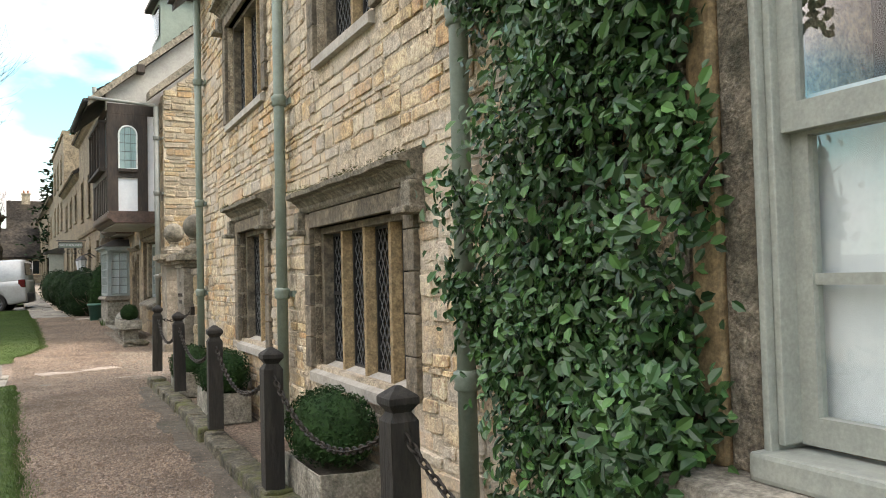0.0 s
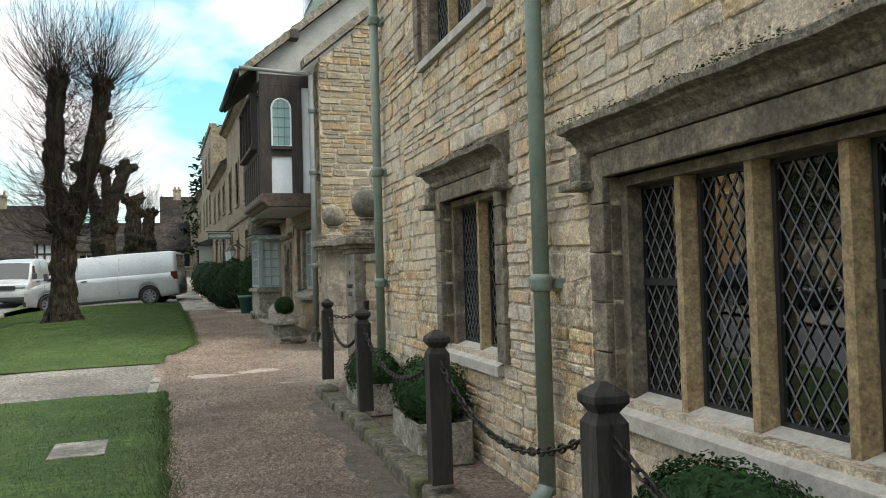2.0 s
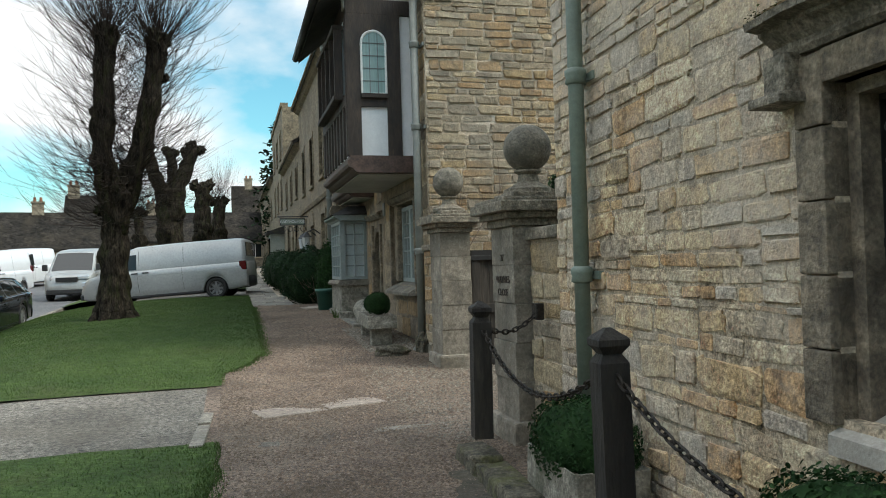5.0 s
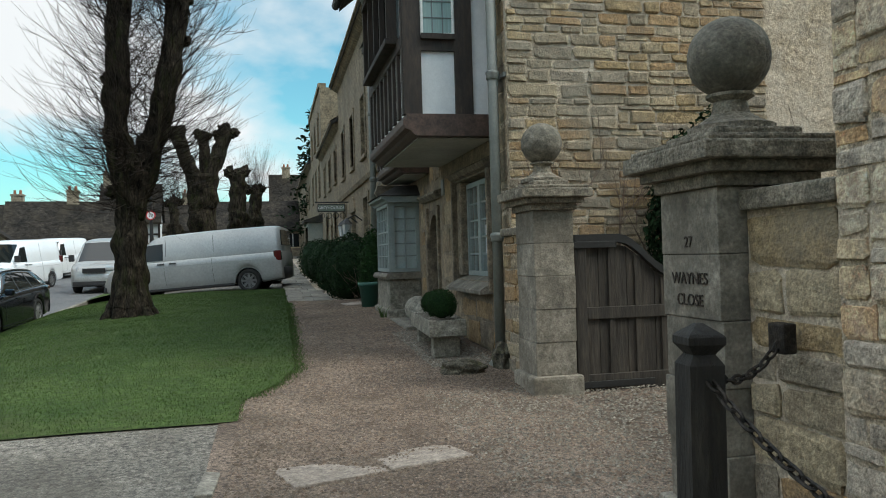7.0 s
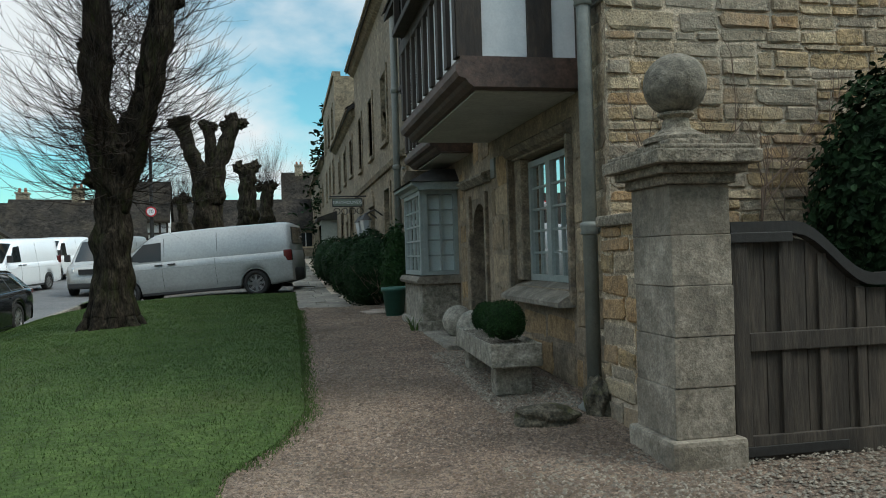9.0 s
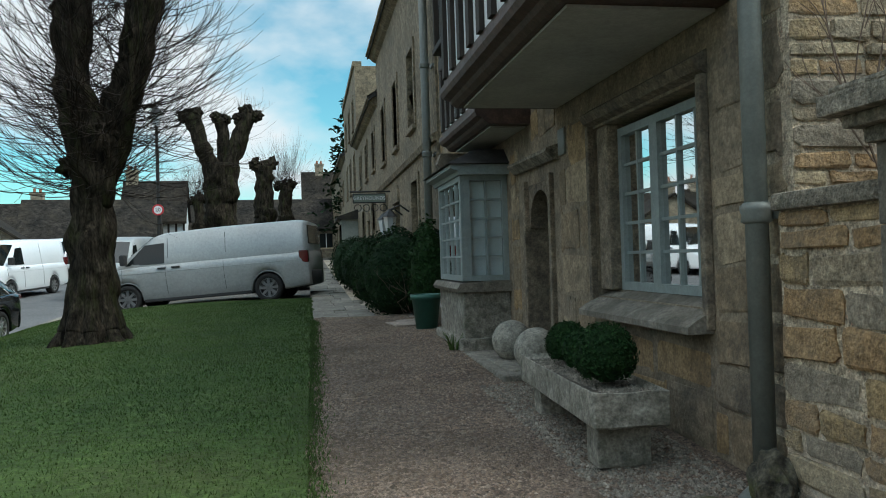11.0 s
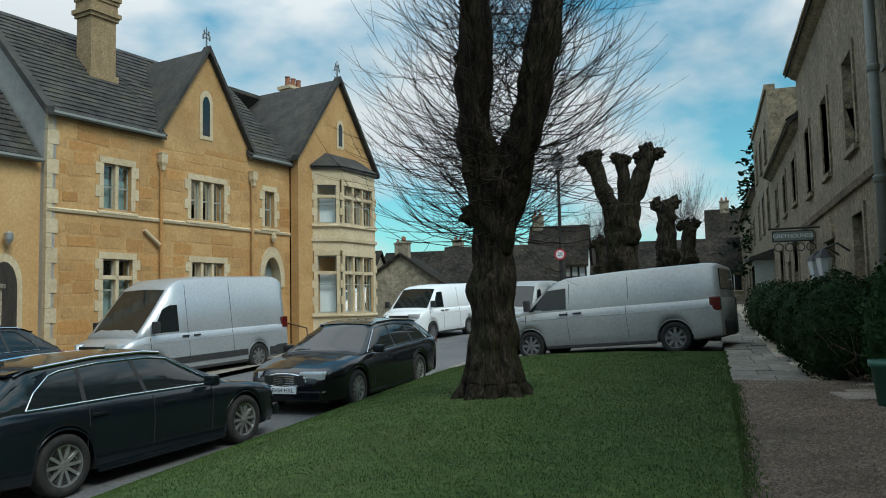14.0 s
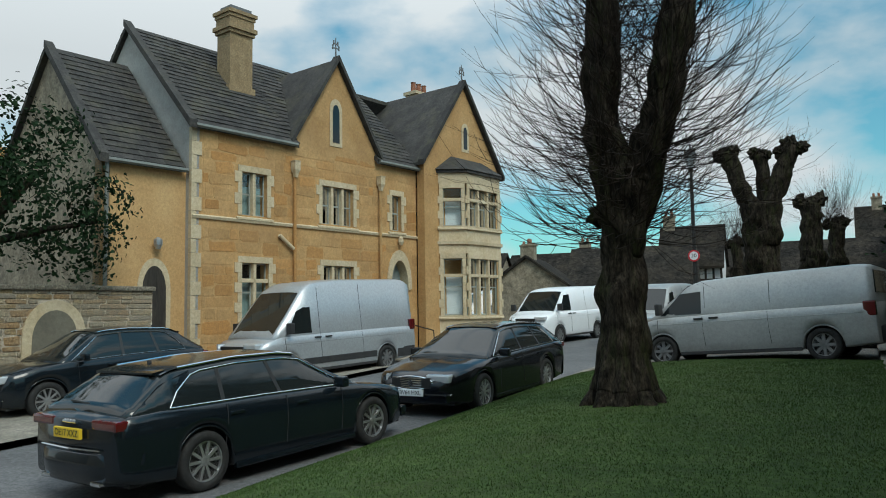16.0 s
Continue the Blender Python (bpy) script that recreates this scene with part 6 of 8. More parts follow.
    if spec.get("front_plate"):
        pl = part("number_plate", box(L / 2 + 0.02, L / 2 + 0.045, -0.26, 0.26, low + 0.17, low + 0.28), M_WHITE, v, "white number plate")
        text_mesh("plate_text", spec["front_plate"], 0.1, M_INK, pl, pose(L / 2 + 0.048, 0, low + 0.225) @ pose(0, 0, 0, 90, 0, 90), 0.001)
    if not spec["panel_van"]:
        part("rear_strip", tube([(-L / 2 - 0.03, -hw * 0.62, low + 0.42), (-L / 2 - 0.045, 0, low + 0.41), (-L / 2 - 0.03, hw * 0.62, low + 0.42)], 0.012, 5), M_CHROME, v, "bright tailgate strip")
        part("rear_badge", tube([(-L / 2 - 0.02, -0.13, 0.9), (-L / 2 - 0.02, 0.13, 0.9)], 0.022, 8), M_CHROME, v)
        part("front_badge", lathe([(0.05, 0), (0.05, 0.02)], 14, pose(L / 2 + 0.015, 0, spec["lamp_z"] - 0.07, 0, 90, 0)), M_CHROME, v)
        part("roof_aerial", box(-L * 0.3 - 0.05, -L * 0.3, -0.012, 0.012, roof(-L * 0.3) + 0.02, roof(-L * 0.3) + 0.06, None, 0.004), M_TRIM, v)
        for s in (1, -1):
            part("exhaust", box(-L / 2 - 0.05, -L / 2 + 0.05, s * 0.5 - 0.09, s * 0.5 + 0.09, low + 0.05, low + 0.1, None, 0.015), M_CHROME, v)
            part("fog_strip", tube([(L / 2 - 0.12, s * hw * 0.8, low + 0.2), (L / 2 + 0.02, s * hw * 0.55, low + 0.1)], 0.012, 5), M_CHROME, v)
    else:
        part("rear_glass", box(-L / 2 - 0.004, -L / 2 + 0.05, -hw * 0.72, hw * 0.72, 1.3, 1.75, None, 0.01), M_CARGLASS_SOLID, v)
    return v


M_CARGLASS_SOLID = plain("car_glass", (0.012, 0.016, 0.017), 0.05, 0.0, 0.1)
M_CARGLASS_SOLID.node_tree.nodes["Principled BSDF"].inputs["Specular IOR Level"].default_value = 0.45
EST = dict(length=4.93, width=1.87, wheel_r=0.338, front=1.5, rear=-1.41, sill=0.2, crown=0.03, high=0.5, tumble=0.24, panel_van=False, alloy=True, spokes=10,
           plan=[(0, 0.8), (0.008, 0.88), (0.03, 0.945), (0.07, 0.975), (0.14, 1.0), (0.8, 1.0), (0.9, 0.965), (0.955, 0.88), (0.985, 0.74), (1, 0.56)],
           lift=[(0, 0.1), (0.06, 0.04), (0.15, 0), (0.9, 0), (1, 0.06)],
           belt=[(0, 0.88), (0.02, 0.95), (0.1, 0.97), (0.4, 0.95), (0.62, 0.92), (0.72, 0.9), (0.85, 0.83), (0.95, 0.73), (0.985, 0.64), (1, 0.55)],
           roof=[(0.0, 0.96), (0.03, 1.0), (0.14, 1.36), (0.18, 1.4), (0.35, 1.45), (0.5, 1.44), (0.56, 1.4), (0.72, 0.98), (0.76, 0.9)],
           cabin=(0.025, 0.75), roof_panel=(0.135, 0.56), pillars=[(0.09, 0.19), (0.27, 0.285), (0.45, 0.44), (0.69, 0.57)], handles=(0.305, 0.52), handle_drop=0.13, doors=(0.27, 0.46, 0.665),
           mirror=0.655, lamp_z=0.66, tail_z=0.88, tail_w=0.46, tail_h=0.11, bumper=M_NAVY, rear_plate="OE17 XXZ", plate_z=0.78, bars=3)
INS = dict(EST, length=4.91, width=1.86, wheel_r=0.335, front=1.45, rear=-1.3, bumper=M_BLACKCAR, rear_plate="", front_plate="BV64 HXL", bars=6, spokes=10)
SUV = dict(EST, length=4.39, width=1.83, wheel_r=0.35, front=1.35, rear=-1.25, sill=0.24, rear_plate="", bars=2,
           belt=[(0, 0.98), (0.03, 1.06), (0.4, 1.06), (0.62, 1.03), (0.72, 1.02), (0.85, 0.97), (0.95, 0.86), (1, 0.6)],
           roof=[(0.0, 1.08), (0.04, 1.12), (0.15, 1.48), (0.2, 1.55), (0.4, 1.6), (0.52, 1.58), (0.57, 1.54), (0.73, 1.1), (0.76, 1.03)], lamp_z=0.8, tail_z=0.95, plate_z=0.8)
T5 = dict(length=5.29, width=1.9, wheel_r=0.335, front=1.75, rear=-1.65, sill=0.26, crown=0.02, high=0.85, tumble=0.13, panel_van=True, alloy=False, spokes=8,
          plan=[(0, 0.95), (0.03, 0.99), (0.1, 1.0), (0.82, 1.0), (0.93, 0.95), (0.97, 0.86), (1, 0.72)],
          lift=[(0, 0.06), (0.1, 0), (0.92, 0), (1, 0.05)],
          belt=[(0, 1.1), (0.5, 1.1), (0.78, 1.08), (0.86, 1.06), (0.93, 0.98), (0.975, 0.86), (1, 0.62)],
          roof=[(0.0, 1.78), (0.015, 1.85), (0.05, 1.885), (0.4, 1.895), (0.66, 1.86), (0.71, 1.79), (0.88, 1.1), (0.92, 1.02)],
          cabin=(0.003, 0.9), side_glass=[[(0.655, 1.13), (0.835, 1.13), (0.745, 1.6), (0.655, 1.62)]], screen=(0.715, 0.885), seams=(0.375, 0.64),
          handles=(0.6, 0.665), handle_drop=0.07, doors=(0.375, 0.64, 0.84), mirror=0.83, lamp_z=0.82, tail_z=1.0, tail_w=0.12, tail_h=0.3, bumper=M_TRIM)
DUC = dict(T5, length=5.6, width=2.05, wheel_r=0.34, front=1.85, rear=-1.6, high=1.35, tumble=0.12,
           belt=[(0, 1.15), (0.78, 1.15), (0.86, 1.13), (0.93, 1.05), (0.975, 0.92), (1, 0.6)],
           roof=[(0.0, 2.36), (0.015, 2.44), (0.06, 2.5), (0.5, 2.52), (0.66, 2.46), (0.72, 2.3), (0.89, 1.2), (0.92, 1.1)],
           side_glass=[[(0.69, 1.2), (0.83, 1.2), (0.77, 1.75), (0.73, 1.84), (0.69, 1.84)]], screen=(0.735, 0.89), lamp_z=0.95, tail_z=1.2, rub_strip=True)
TRN = dict(DUC, length=4.9, width=1.97, high=0.95, roof=[(0.0, 1.95), (0.015, 2.03), (0.06, 2.06), (0.5, 2.07), (0.62, 2.03), (0.68, 1.95), (0.84, 1.2), (0.9, 1.08)], front=1.55, rear=-1.35,
           side_glass=[[(0.62, 1.2), (0.78, 1.2), (0.7, 1.78), (0.62, 1.8)]], screen=(0.69, 0.84), rub_strip=False)
HAT = dict(EST, length=4.1, width=1.75, front=1.2, rear=-1.25, rear_plate="", roof=[(0.0, 0.97), (0.03, 1.05), (0.12, 1.36), (0.2, 1.44), (0.4, 1.47), (0.54, 1.44), (0.72, 1.0), (0.76, 0.9)])


def park(x0, y0, x1, y1, spec, zf):
    """The pose of a vehicle whose near-side wheels stand at rear (x0, y0) and front (x1, y1); side by side is worked out from the heading."""
    a = math.degrees(math.atan2(y1 - y0, x1 - x0))
    z0, z1 = zf(x0, y0), zf(x1, y1)
    pitch = -math.degrees(math.atan2(z1 - z0, math.hypot(x1 - x0, y1 - y0)))
    m = pose((x0 + x1) / 2, (y0 + y1) / 2, (z0 + z1) / 2) @ pose(0, 0, 0, 0, 0, a) @ pose(0, 0, 0, 0, pitch, 0)
    return m @ Matrix.Translation((-(spec["front"] + spec["rear"]) / 2, 0, 0))


rz = lambda x, y: road_z(y) + 0.0
off = lambda spec, s: Matrix.Translation((0, s * (spec["width"] / 2 - 0.06), 0))
vehicle("estate_car", "dark navy estate car parked beside the lawn, bright roof rails", park(-6.22, 21.55, -5.86, 24.42, EST, rz) @ off(EST, 1), EST, M_NAVY)
vehicle("estate_car", "glossy black estate car parked facing the other way", park(-5.42, 30.35, -5.56, 27.52, INS, rz) @ off(INS, -1), INS, M_BLACKCAR)
vehicle("panel_van", "dusty silver panel van parked across the lawn", park(-0.21, 32.3, -3.56, 33.0, T5, track_z) @ off(T5, -1), T5, M_SILVER, "van")
vehicle("high_roof_van", "clean silver high-roofed van parked before the ochre house", park(-11.2, 33.25, -11.85, 29.85, DUC, rz) @ off(DUC, -1), DUC, M_SILVERV, "van")
vehicle("suv", "dark navy compact suv parked on the far side of the road", park(-12.6, 26.9, -13.05, 24.35, SUV, rz) @ off(SUV, -1), SUV, M_NAVY)
vehicle("small_van", "white panel van parked further up the road", park(-8.9, 45.3, -9.45, 42.4, TRN, rz) @ off(TRN, -1), TRN, M_WHITECAR, "van")
vehicle("small_van", "white and dark van parked up the hill", park(-9.6, 54.2, -10.1, 51.3, TRN, rz) @ off(TRN, -1), TRN, M_WHITECAR, "van")
vehicle("hatchback", "pale blue small car parked up the hill", park(-10.9, 50.2, -11.3, 47.8, HAT, rz) @ off(HAT, -1), HAT, M_BLUECAR)
vehicle("small_van", "dusty beige panel van parked behind the silver van", park(-5.0, 44.2, -5.2, 41.3, TRN, rz) @ off(TRN, -1), TRN, M_SILVER, "van")


# ---- pollarded limes ----
def knobby_limb(bm, pts, radii, seed, seg=20, bumps=0.17):
    """A gnarled tapering limb along smoothed points."""
    fine_p, fine_r = [], []
    for i in range(len(pts) - 1):
        for k in range(12):
            t = k / 12
            fine_p.append(Vector(pts[i]).lerp(Vector(pts[i + 1]), t))
            fine_r.append(radii[i] + (radii[i + 1] - radii[i]) * t)
    fine_p.append(Vector(pts[-1]))
    fine_r.append(radii[-1])
    start = len(bm.verts)
    add_tube(bm, fine_p, fine_r, seg)
    bm.verts.ensure_lookup_table()
    vs = bm.verts[start:]
    for i, v in enumerate(vs):
        c = fine_p[min(i // seg, len(fine_p) - 1)]
        d = v.co - c
        f = noise.noise(v.co * 2.0 + Vector((seed, 0, 0))) * bumps * 1.3 + noise.noise(v.co * 4.5 + Vector((0, seed, 0))) * bumps * 0.8 + noise.noise(Vector((v.co.x * 11, v.co.y * 11, v.co.z * 1.3))) * bumps * 0.9
        v.co = c + d * (1 + f)


def shoots(bm, origin, count, length, spread, rs, up=0.75, seg=3, wood=0.0068):
    for _ in range(count):
        a, e = rs.uniform(0, 2 * math.pi), rs.uniform(0, spread)
        d = Vector((math.cos(a) * math.sin(e), math.sin(a) * math.sin(e), math.cos(e))).normalized()
        l = length * rs.uniform(0.55, 1.1)
        p = Vector(origin) + Vector((rs.gauss(0, 0.12), rs.gauss(0, 0.12), rs.gauss(0, 0.12)))
        pts = [p]
        for k in range(4):
            d = (d + Vector((rs.gauss(0, 0.11), rs.gauss(0, 0.11), 0.2 * up))).normalized()
            p = p + d * l / 4
            pts.append(p)
        add_tube(bm, pts, [wood, wood * 0.8, wood * 0.6, wood * 0.42, wood * 0.22], seg, False)
        for k in range(3):
            q = pts[rs.choice((1, 2, 3))]
            dd = (d + Vector((rs.gauss(0, 0.5), rs.gauss(0, 0.5), rs.gauss(0.2, 0.3)))).normalized()
            l2 = l * rs.uniform(0.2, 0.45)
            add_tube(bm, [q, q + dd * l2 * 0.5, q + (dd + Vector((0, 0, 0.25))).normalized() * l2], [wood * 0.5, wood * 0.35, wood * 0.15], seg, False)


def arc_shoots(bm, path, n, lo, hi, length, rs, wood=0.0078):
    """Shoots that leave a limb sideways and bow up to the light, with short spurs."""
    pts = [Vector(p) for p in path]
    for _ in range(n):
        i = rs.randrange(len(pts) - 1)
        p = pts[i].lerp(pts[i + 1], rs.random())
        a, e = rs.uniform(0, 2 * math.pi), math.radians(rs.uniform(lo, hi))
        d = Vector((math.cos(a) * math.cos(e), math.sin(a) * math.cos(e), math.sin(e)))
        l, w = length * rs.uniform(0.55, 1.15), wood * rs.uniform(0.6, 1.15)
        p = p + Vector((d.x, d.y, 0)) * 0.2
        ps, lift = [p], rs.uniform(0.06, 0.2)
        for k in range(6):
            d = (d + Vector((rs.gauss(0, 0.15), rs.gauss(0, 0.15), lift + rs.gauss(0, 0.09)))).normalized()
            p = p + d * l / 6
            ps.append(p)
        add_tube(bm, ps, [w, w * 0.9, w * 0.8, w * 0.7, w * 0.55, w * 0.42, w * 0.25], 3, False)
        for k in range(rs.randrange(2, 5)):
            j = rs.randrange(1, 6)
            dd = ((ps[j + 1] - ps[j]).normalized() + Vector((rs.gauss(0, 0.45), rs.gauss(0, 0.45), rs.gauss(0.15, 0.25)))).normalized()
            l2 = l * rs.uniform(0.15, 0.4)
            q = ps[j] + dd * l2 * 0.5
            add_tube(bm, [ps[j], q, q + (dd + Vector((0, 0, 0.3))).normalized() * l2 * 0.5], [w * 0.55, w * 0.42, w * 0.25], 3, False)


def pollard(x, y, label, trunk, limbs, burrs, n, length, seed, base_r, sprays=()):
    t = thing("lime_tree", label, "tree", "pollarded limes", m=pose(x, y, ground_z(x, y)))
    rs = random.Random(seed)
    bm = bmesh.new()
    knobby_limb(bm, *trunk, seed, 32, 0.24)
    for k in range(9):
        a = 2 * math.pi * k / 9 + rs.uniform(-0.2, 0.2)
        c, s = math.cos(a), math.sin(a)
        q = base_r * rs.uniform(1.35, 1.8)
        knobby_limb(bm, [(c * base_r * 0.5, s * base_r * 0.5, 1.0), (c * base_r * 0.72, s * base_r * 0.72, 0.45), (c * base_r * 1.0, s * base_r * 1.0, 0.14), (c * q, s * q, -0.05), (c * q * 1.3, s * q * 1.3, -0.2)], [0.08, 0.14, 0.13, 0.08, 0.03], seed + k, 10)
    part("trunk", bm, M_BARK, t, smooth=True)
    for pts, rad in limbs:
        bm = bmesh.new()
        knobby_limb(bm, pts, rad, seed + 3, 28, 0.25)
        part("limb", bm, M_BARK, t, smooth=True)
    for p, r in burrs:
        b = rough_ball(r * 0.8, 0.8, 3, pose(*p), seed + r * 10 + p[2])
        part("burr", b, M_BARK, t, "knobbly pollard head")
    bm = bmesh.new()
    for p, r in burrs:
        shoots(bm, p, int(n * (r / 0.34) ** 1.5), length * (0.6 + 1.15 * r), 1.8, rs)
    for spray in sprays:
        arc_shoots(bm, *spray, rs)
    tw = part("twigs", bm, M_TWIG, t, "fine bare winter shoots")
    tw["kind"] = "stuff"
    return t


pollard(-2.27, 24.8, "large pollarded lime with two limbs and a haze of bare shoots",
        ([(0, 0, -0.2), (0, 0, 0.4), (0.0, 0, 1.2), (0.06, 0, 2.2), (0.12, 0, 2.9), (0.16, 0, 3.25)], [0.42, 0.33, 0.28, 0.29, 0.32, 0.12]),
        [([(0.04, 0, 1.9), (-0.12, 0.03, 2.9), (-0.18, 0.05, 3.6), (-0.12, 0, 4.7), (-0.08, 0, 6.0), (-0.05, 0, 6.35)], [0.2, 0.26, 0.235, 0.22, 0.2, 0.24]),
         ([(0.06, 0, 1.9), (0.3, 0, 2.8), (0.55, 0, 3.5), (0.82, -0.05, 4.6), (1.0, 0, 5.9), (1.02, 0, 6.3)], [0.2, 0.26, 0.235, 0.22, 0.2, 0.24])],
        [((-0.05, 0, 6.3), 0.32), ((1.02, 0, 6.2), 0.32), ((-0.2, -0.12, 2.4), 0.17), ((0.28, -0.15, 2.9), 0.2), ((-0.32, 0, 3.6), 0.15), ((0.9, -0.05, 4.6), 0.16), ((-0.28, 0, 4.6), 0.15), ((0.6, -0.12, 3.9), 0.15), ((-0.22, 0.12, 5.4), 0.16), ((1.1, 0.1, 5.4), 0.16)], 5, 1.2, 3, 0.33,
        (([(0.02, 0, 2.0), (-0.15, 0, 2.8), (-0.18, 0, 3.6)], 190, -25, 25, 1.95), ([(0.1, 0, 2.1), (0.4, 0, 3.0), (0.55, 0, 3.6)], 190, -25, 25, 1.85), ([(-0.16, 0, 3.6), (-0.1, 0, 5.0), (-0.06, 0, 6.2)], 250, -10, 45, 1.8), ([(0.55, 0, 3.6), (0.85, 0, 4.7), (1.0, 0, 6.1)], 250, -10, 45, 1.7), ([(-0.1, 0, 6.1), (-0.04, 0, 6.4)], 190, 10, 88, 2.3), ([(0.98, 0, 6.0), (1.03, 0, 6.35)], 190, 10, 88, 2.3)))
FORK = lambda h: ([(0, 0, -0.2), (0, 0, 0.6), (0, 0, h * 0.35), (0.05, 0, h * 0.55)], [0.65, 0.55, 0.5, 0.5])
pollard(-2.35, 42.2, "old pollarded lime cut back to stubby arms", FORK(7.6),
        [([(-0.1, 0, 2.8), (-0.32, 0, 4.2), (-0.95, 0, 5.95)], [0.36, 0.3, 0.27]), ([(0.1, 0, 2.8), (0.2, 0.1, 4.2), (0.1, 0, 5.8)], [0.34, 0.25, 0.2]), ([(0.2, 0, 2.8), (0.45, 0, 4.2), (1.05, 0, 6.0)], [0.36, 0.3, 0.27])],
        [((-1.1, 0, 5.9), 0.3), ((-0.75, 0, 6.0), 0.26), ((-0.85, 0, 5.5), 0.26), ((-0.05, 0, 5.85), 0.24), ((0.25, 0, 5.75), 0.24), ((1.0, 0, 6.05), 0.3), ((1.35, 0, 5.9), 0.26), ((0.75, 0, 5.8), 0.26), ((0.9, 0.1, 5.4), 0.26)], 9, 1.0, 6, 0.6)
pollard(-1.3, 52.0, "pollarded lime stump with one thick head", FORK(5.2), [([(0, 0, 2.4), (0, 0, 4.0), (0.1, 0, 4.9)], [0.5, 0.4, 0.42])],
        [((-0.4, 0, 5.0), 0.36), ((0.4, 0, 5.0), 0.38), ((0, 0.2, 4.9), 0.36)], 4, 0.8, 8, 0.6)
pollard(-0.6, 63.0, "distant pollarded lime with a fan of shoots", FORK(5.0), [([(0, 0, 2.4), (0, 0, 4.0), (0.1, 0, 4.6)], [0.45, 0.36, 0.4])],
        [((-0.4, 0, 4.6), 0.34), ((0.4, 0, 4.7), 0.36), ((0, 0.2, 4.7), 0.34)], 60, 3.2, 9, 0.6)
pollard(-6.2, 66.0, "distant bare lime beyond the parked vans", FORK(5.0), [([(0, 0, 2.4), (0, 0, 4.0), (0.1, 0, 4.6)], [0.35, 0.3, 0.3])],
        [((-0.4, 0, 4.2), 0.3), ((0.4, 0, 4.3), 0.3), ((0, 0.2, 4.5), 0.3)], 70, 3.6, 10, 0.5)


def leafy_tree(name, m, blobs, n, leaf, material, label, trunk, category="tree"):
    t = thing(name, label, category, m=m)
    bm = bmesh.new()
    for pts, rad in trunk:
        knobby_limb(bm, pts, rad, 4, 8)
    part("trunk", bm, M_BARK, t, smooth=True)
    rs = random.Random(n)
    spots = []
    tot = sum(r ** 2 for _, r in blobs)
    for c, r in blobs:
        for _ in range(int(n * r * r / tot)):
            d = Vector((rs.gauss(0, 1), rs.gauss(0, 1), rs.gauss(0, 1))).normalized()
            k = r * (0.55 + 0.5 * rs.random()) * (1 + 0.5 * noise.noise(d * 3 + Vector(c)))
            if noise.noise((Vector(c) + d * k) * 1.9) < -0.06:
                continue
            spots.append((Vector(c) + d * k, d))
    ob = leaf_cloud("crown", spots, leaf, material, t, 6)
    return t


leafy_tree("holm_oak", MV, [((3.9, 0.6, 3.9), 1.3), ((3.0, 0.7, 3.2), 0.9), ((4.4, 0.6, 5.0), 1.1), ((2.6, 0.8, 4.0), 0.7), ((5.2, 0.7, 4.0), 1.3), ((3.4, 0.5, 5.4), 0.6)], 8500, 0.11, M_YEW, "dark evergreen oak overhanging the garden wall",
           [([(5.2, -0.6, 0), (5.1, -0.4, 2), (4.6, 0.2, 3.4), (3.9, 0.6, 4.4)], [0.2, 0.17, 0.13, 0.06]), ([(4.8, 0, 3.0), (3.6, 0.5, 3.4), (2.7, 0.8, 3.6)], [0.1, 0.07, 0.03])])
for k, (x, y, h) in enumerate(((3.6, 61.5, 11.0), (4.6, 64.0, 12.0))):
    con = thing("conifer", "dark ragged conifer behind the far terrace", "tree", m=pose(x, y, 1.2))
    bm = bmesh.new()
    knobby_limb(bm, [(0, 0, 0), (0, 0, h * 0.5), (0, 0, h)], [0.25, 0.15, 0.03], k, 8, 0.05)
    part("trunk", bm, M_BARK, con)
    rs = random.Random(k)
    spots = []
    for j in range(60):
        z = 2.5 + (h - 2.6) * j / 60
        a, l = rs.uniform(0, 6.28), (h - z) * 0.3 * rs.uniform(0.6, 1.2) + 0.3
        for i in range(36):
            f = rs.random()
            spots.append(((math.cos(a) * l * f + rs.gauss(0, 0.1), math.sin(a) * l * f + rs.gauss(0, 0.1), z - 0.25 * l * f + rs.gauss(0, 0.08)), (0, 0, 1)))
    leaf_cloud("crown", spots, 0.32, M_YEW, con, k)

# ---- clipped hedges along the terrace ----
for k, (x, y, rx, ry, rz, n) in enumerate(((2.28, 27.5, 0.72, 1.35, 0.85, 7000), (2.2, 30.6, 0.62, 1.6, 0.78, 5200), (2.1, 34.5, 0.62, 2.0, 0.8, 4200), (2.0, 38.5, 0.6, 1.8, 0.8, 3000), (0.2, 47.0, 1.0, 1.2, 0.9, 2200))):
    box_bush("hedge", pose(x, y, path_z(y) + rz * 0.72), rx, ry, rz, "rounded dark clipped yew hedge before the terrace", n, 0.06, M_YEW, 70 + k, "yew hedges", "hedge", 0.13)
dry = thing("bare_shrub", "bare reddish twiggy shrub among the hedges", "shrub", m=pose(2.35, 26.4, path_z(26)))
bm = bmesh.new()
rs = random.Random(9)
shoots(bm, (0, 0, 0.3), 22, 0.55, 1.3, rs, 0.4, 3, 0.006)
part("twigs", bm, M_DRY, dry)["kind"] = "stuff"
box_bush("box_bush", pose(2.5, 25.3, path_z(25) + 0.75), 0.3, 0.4, 0.8, "loose evergreen bush beside the bay window", 2600, 0.06, M_BOXLEAF, 81, jag=0.2)

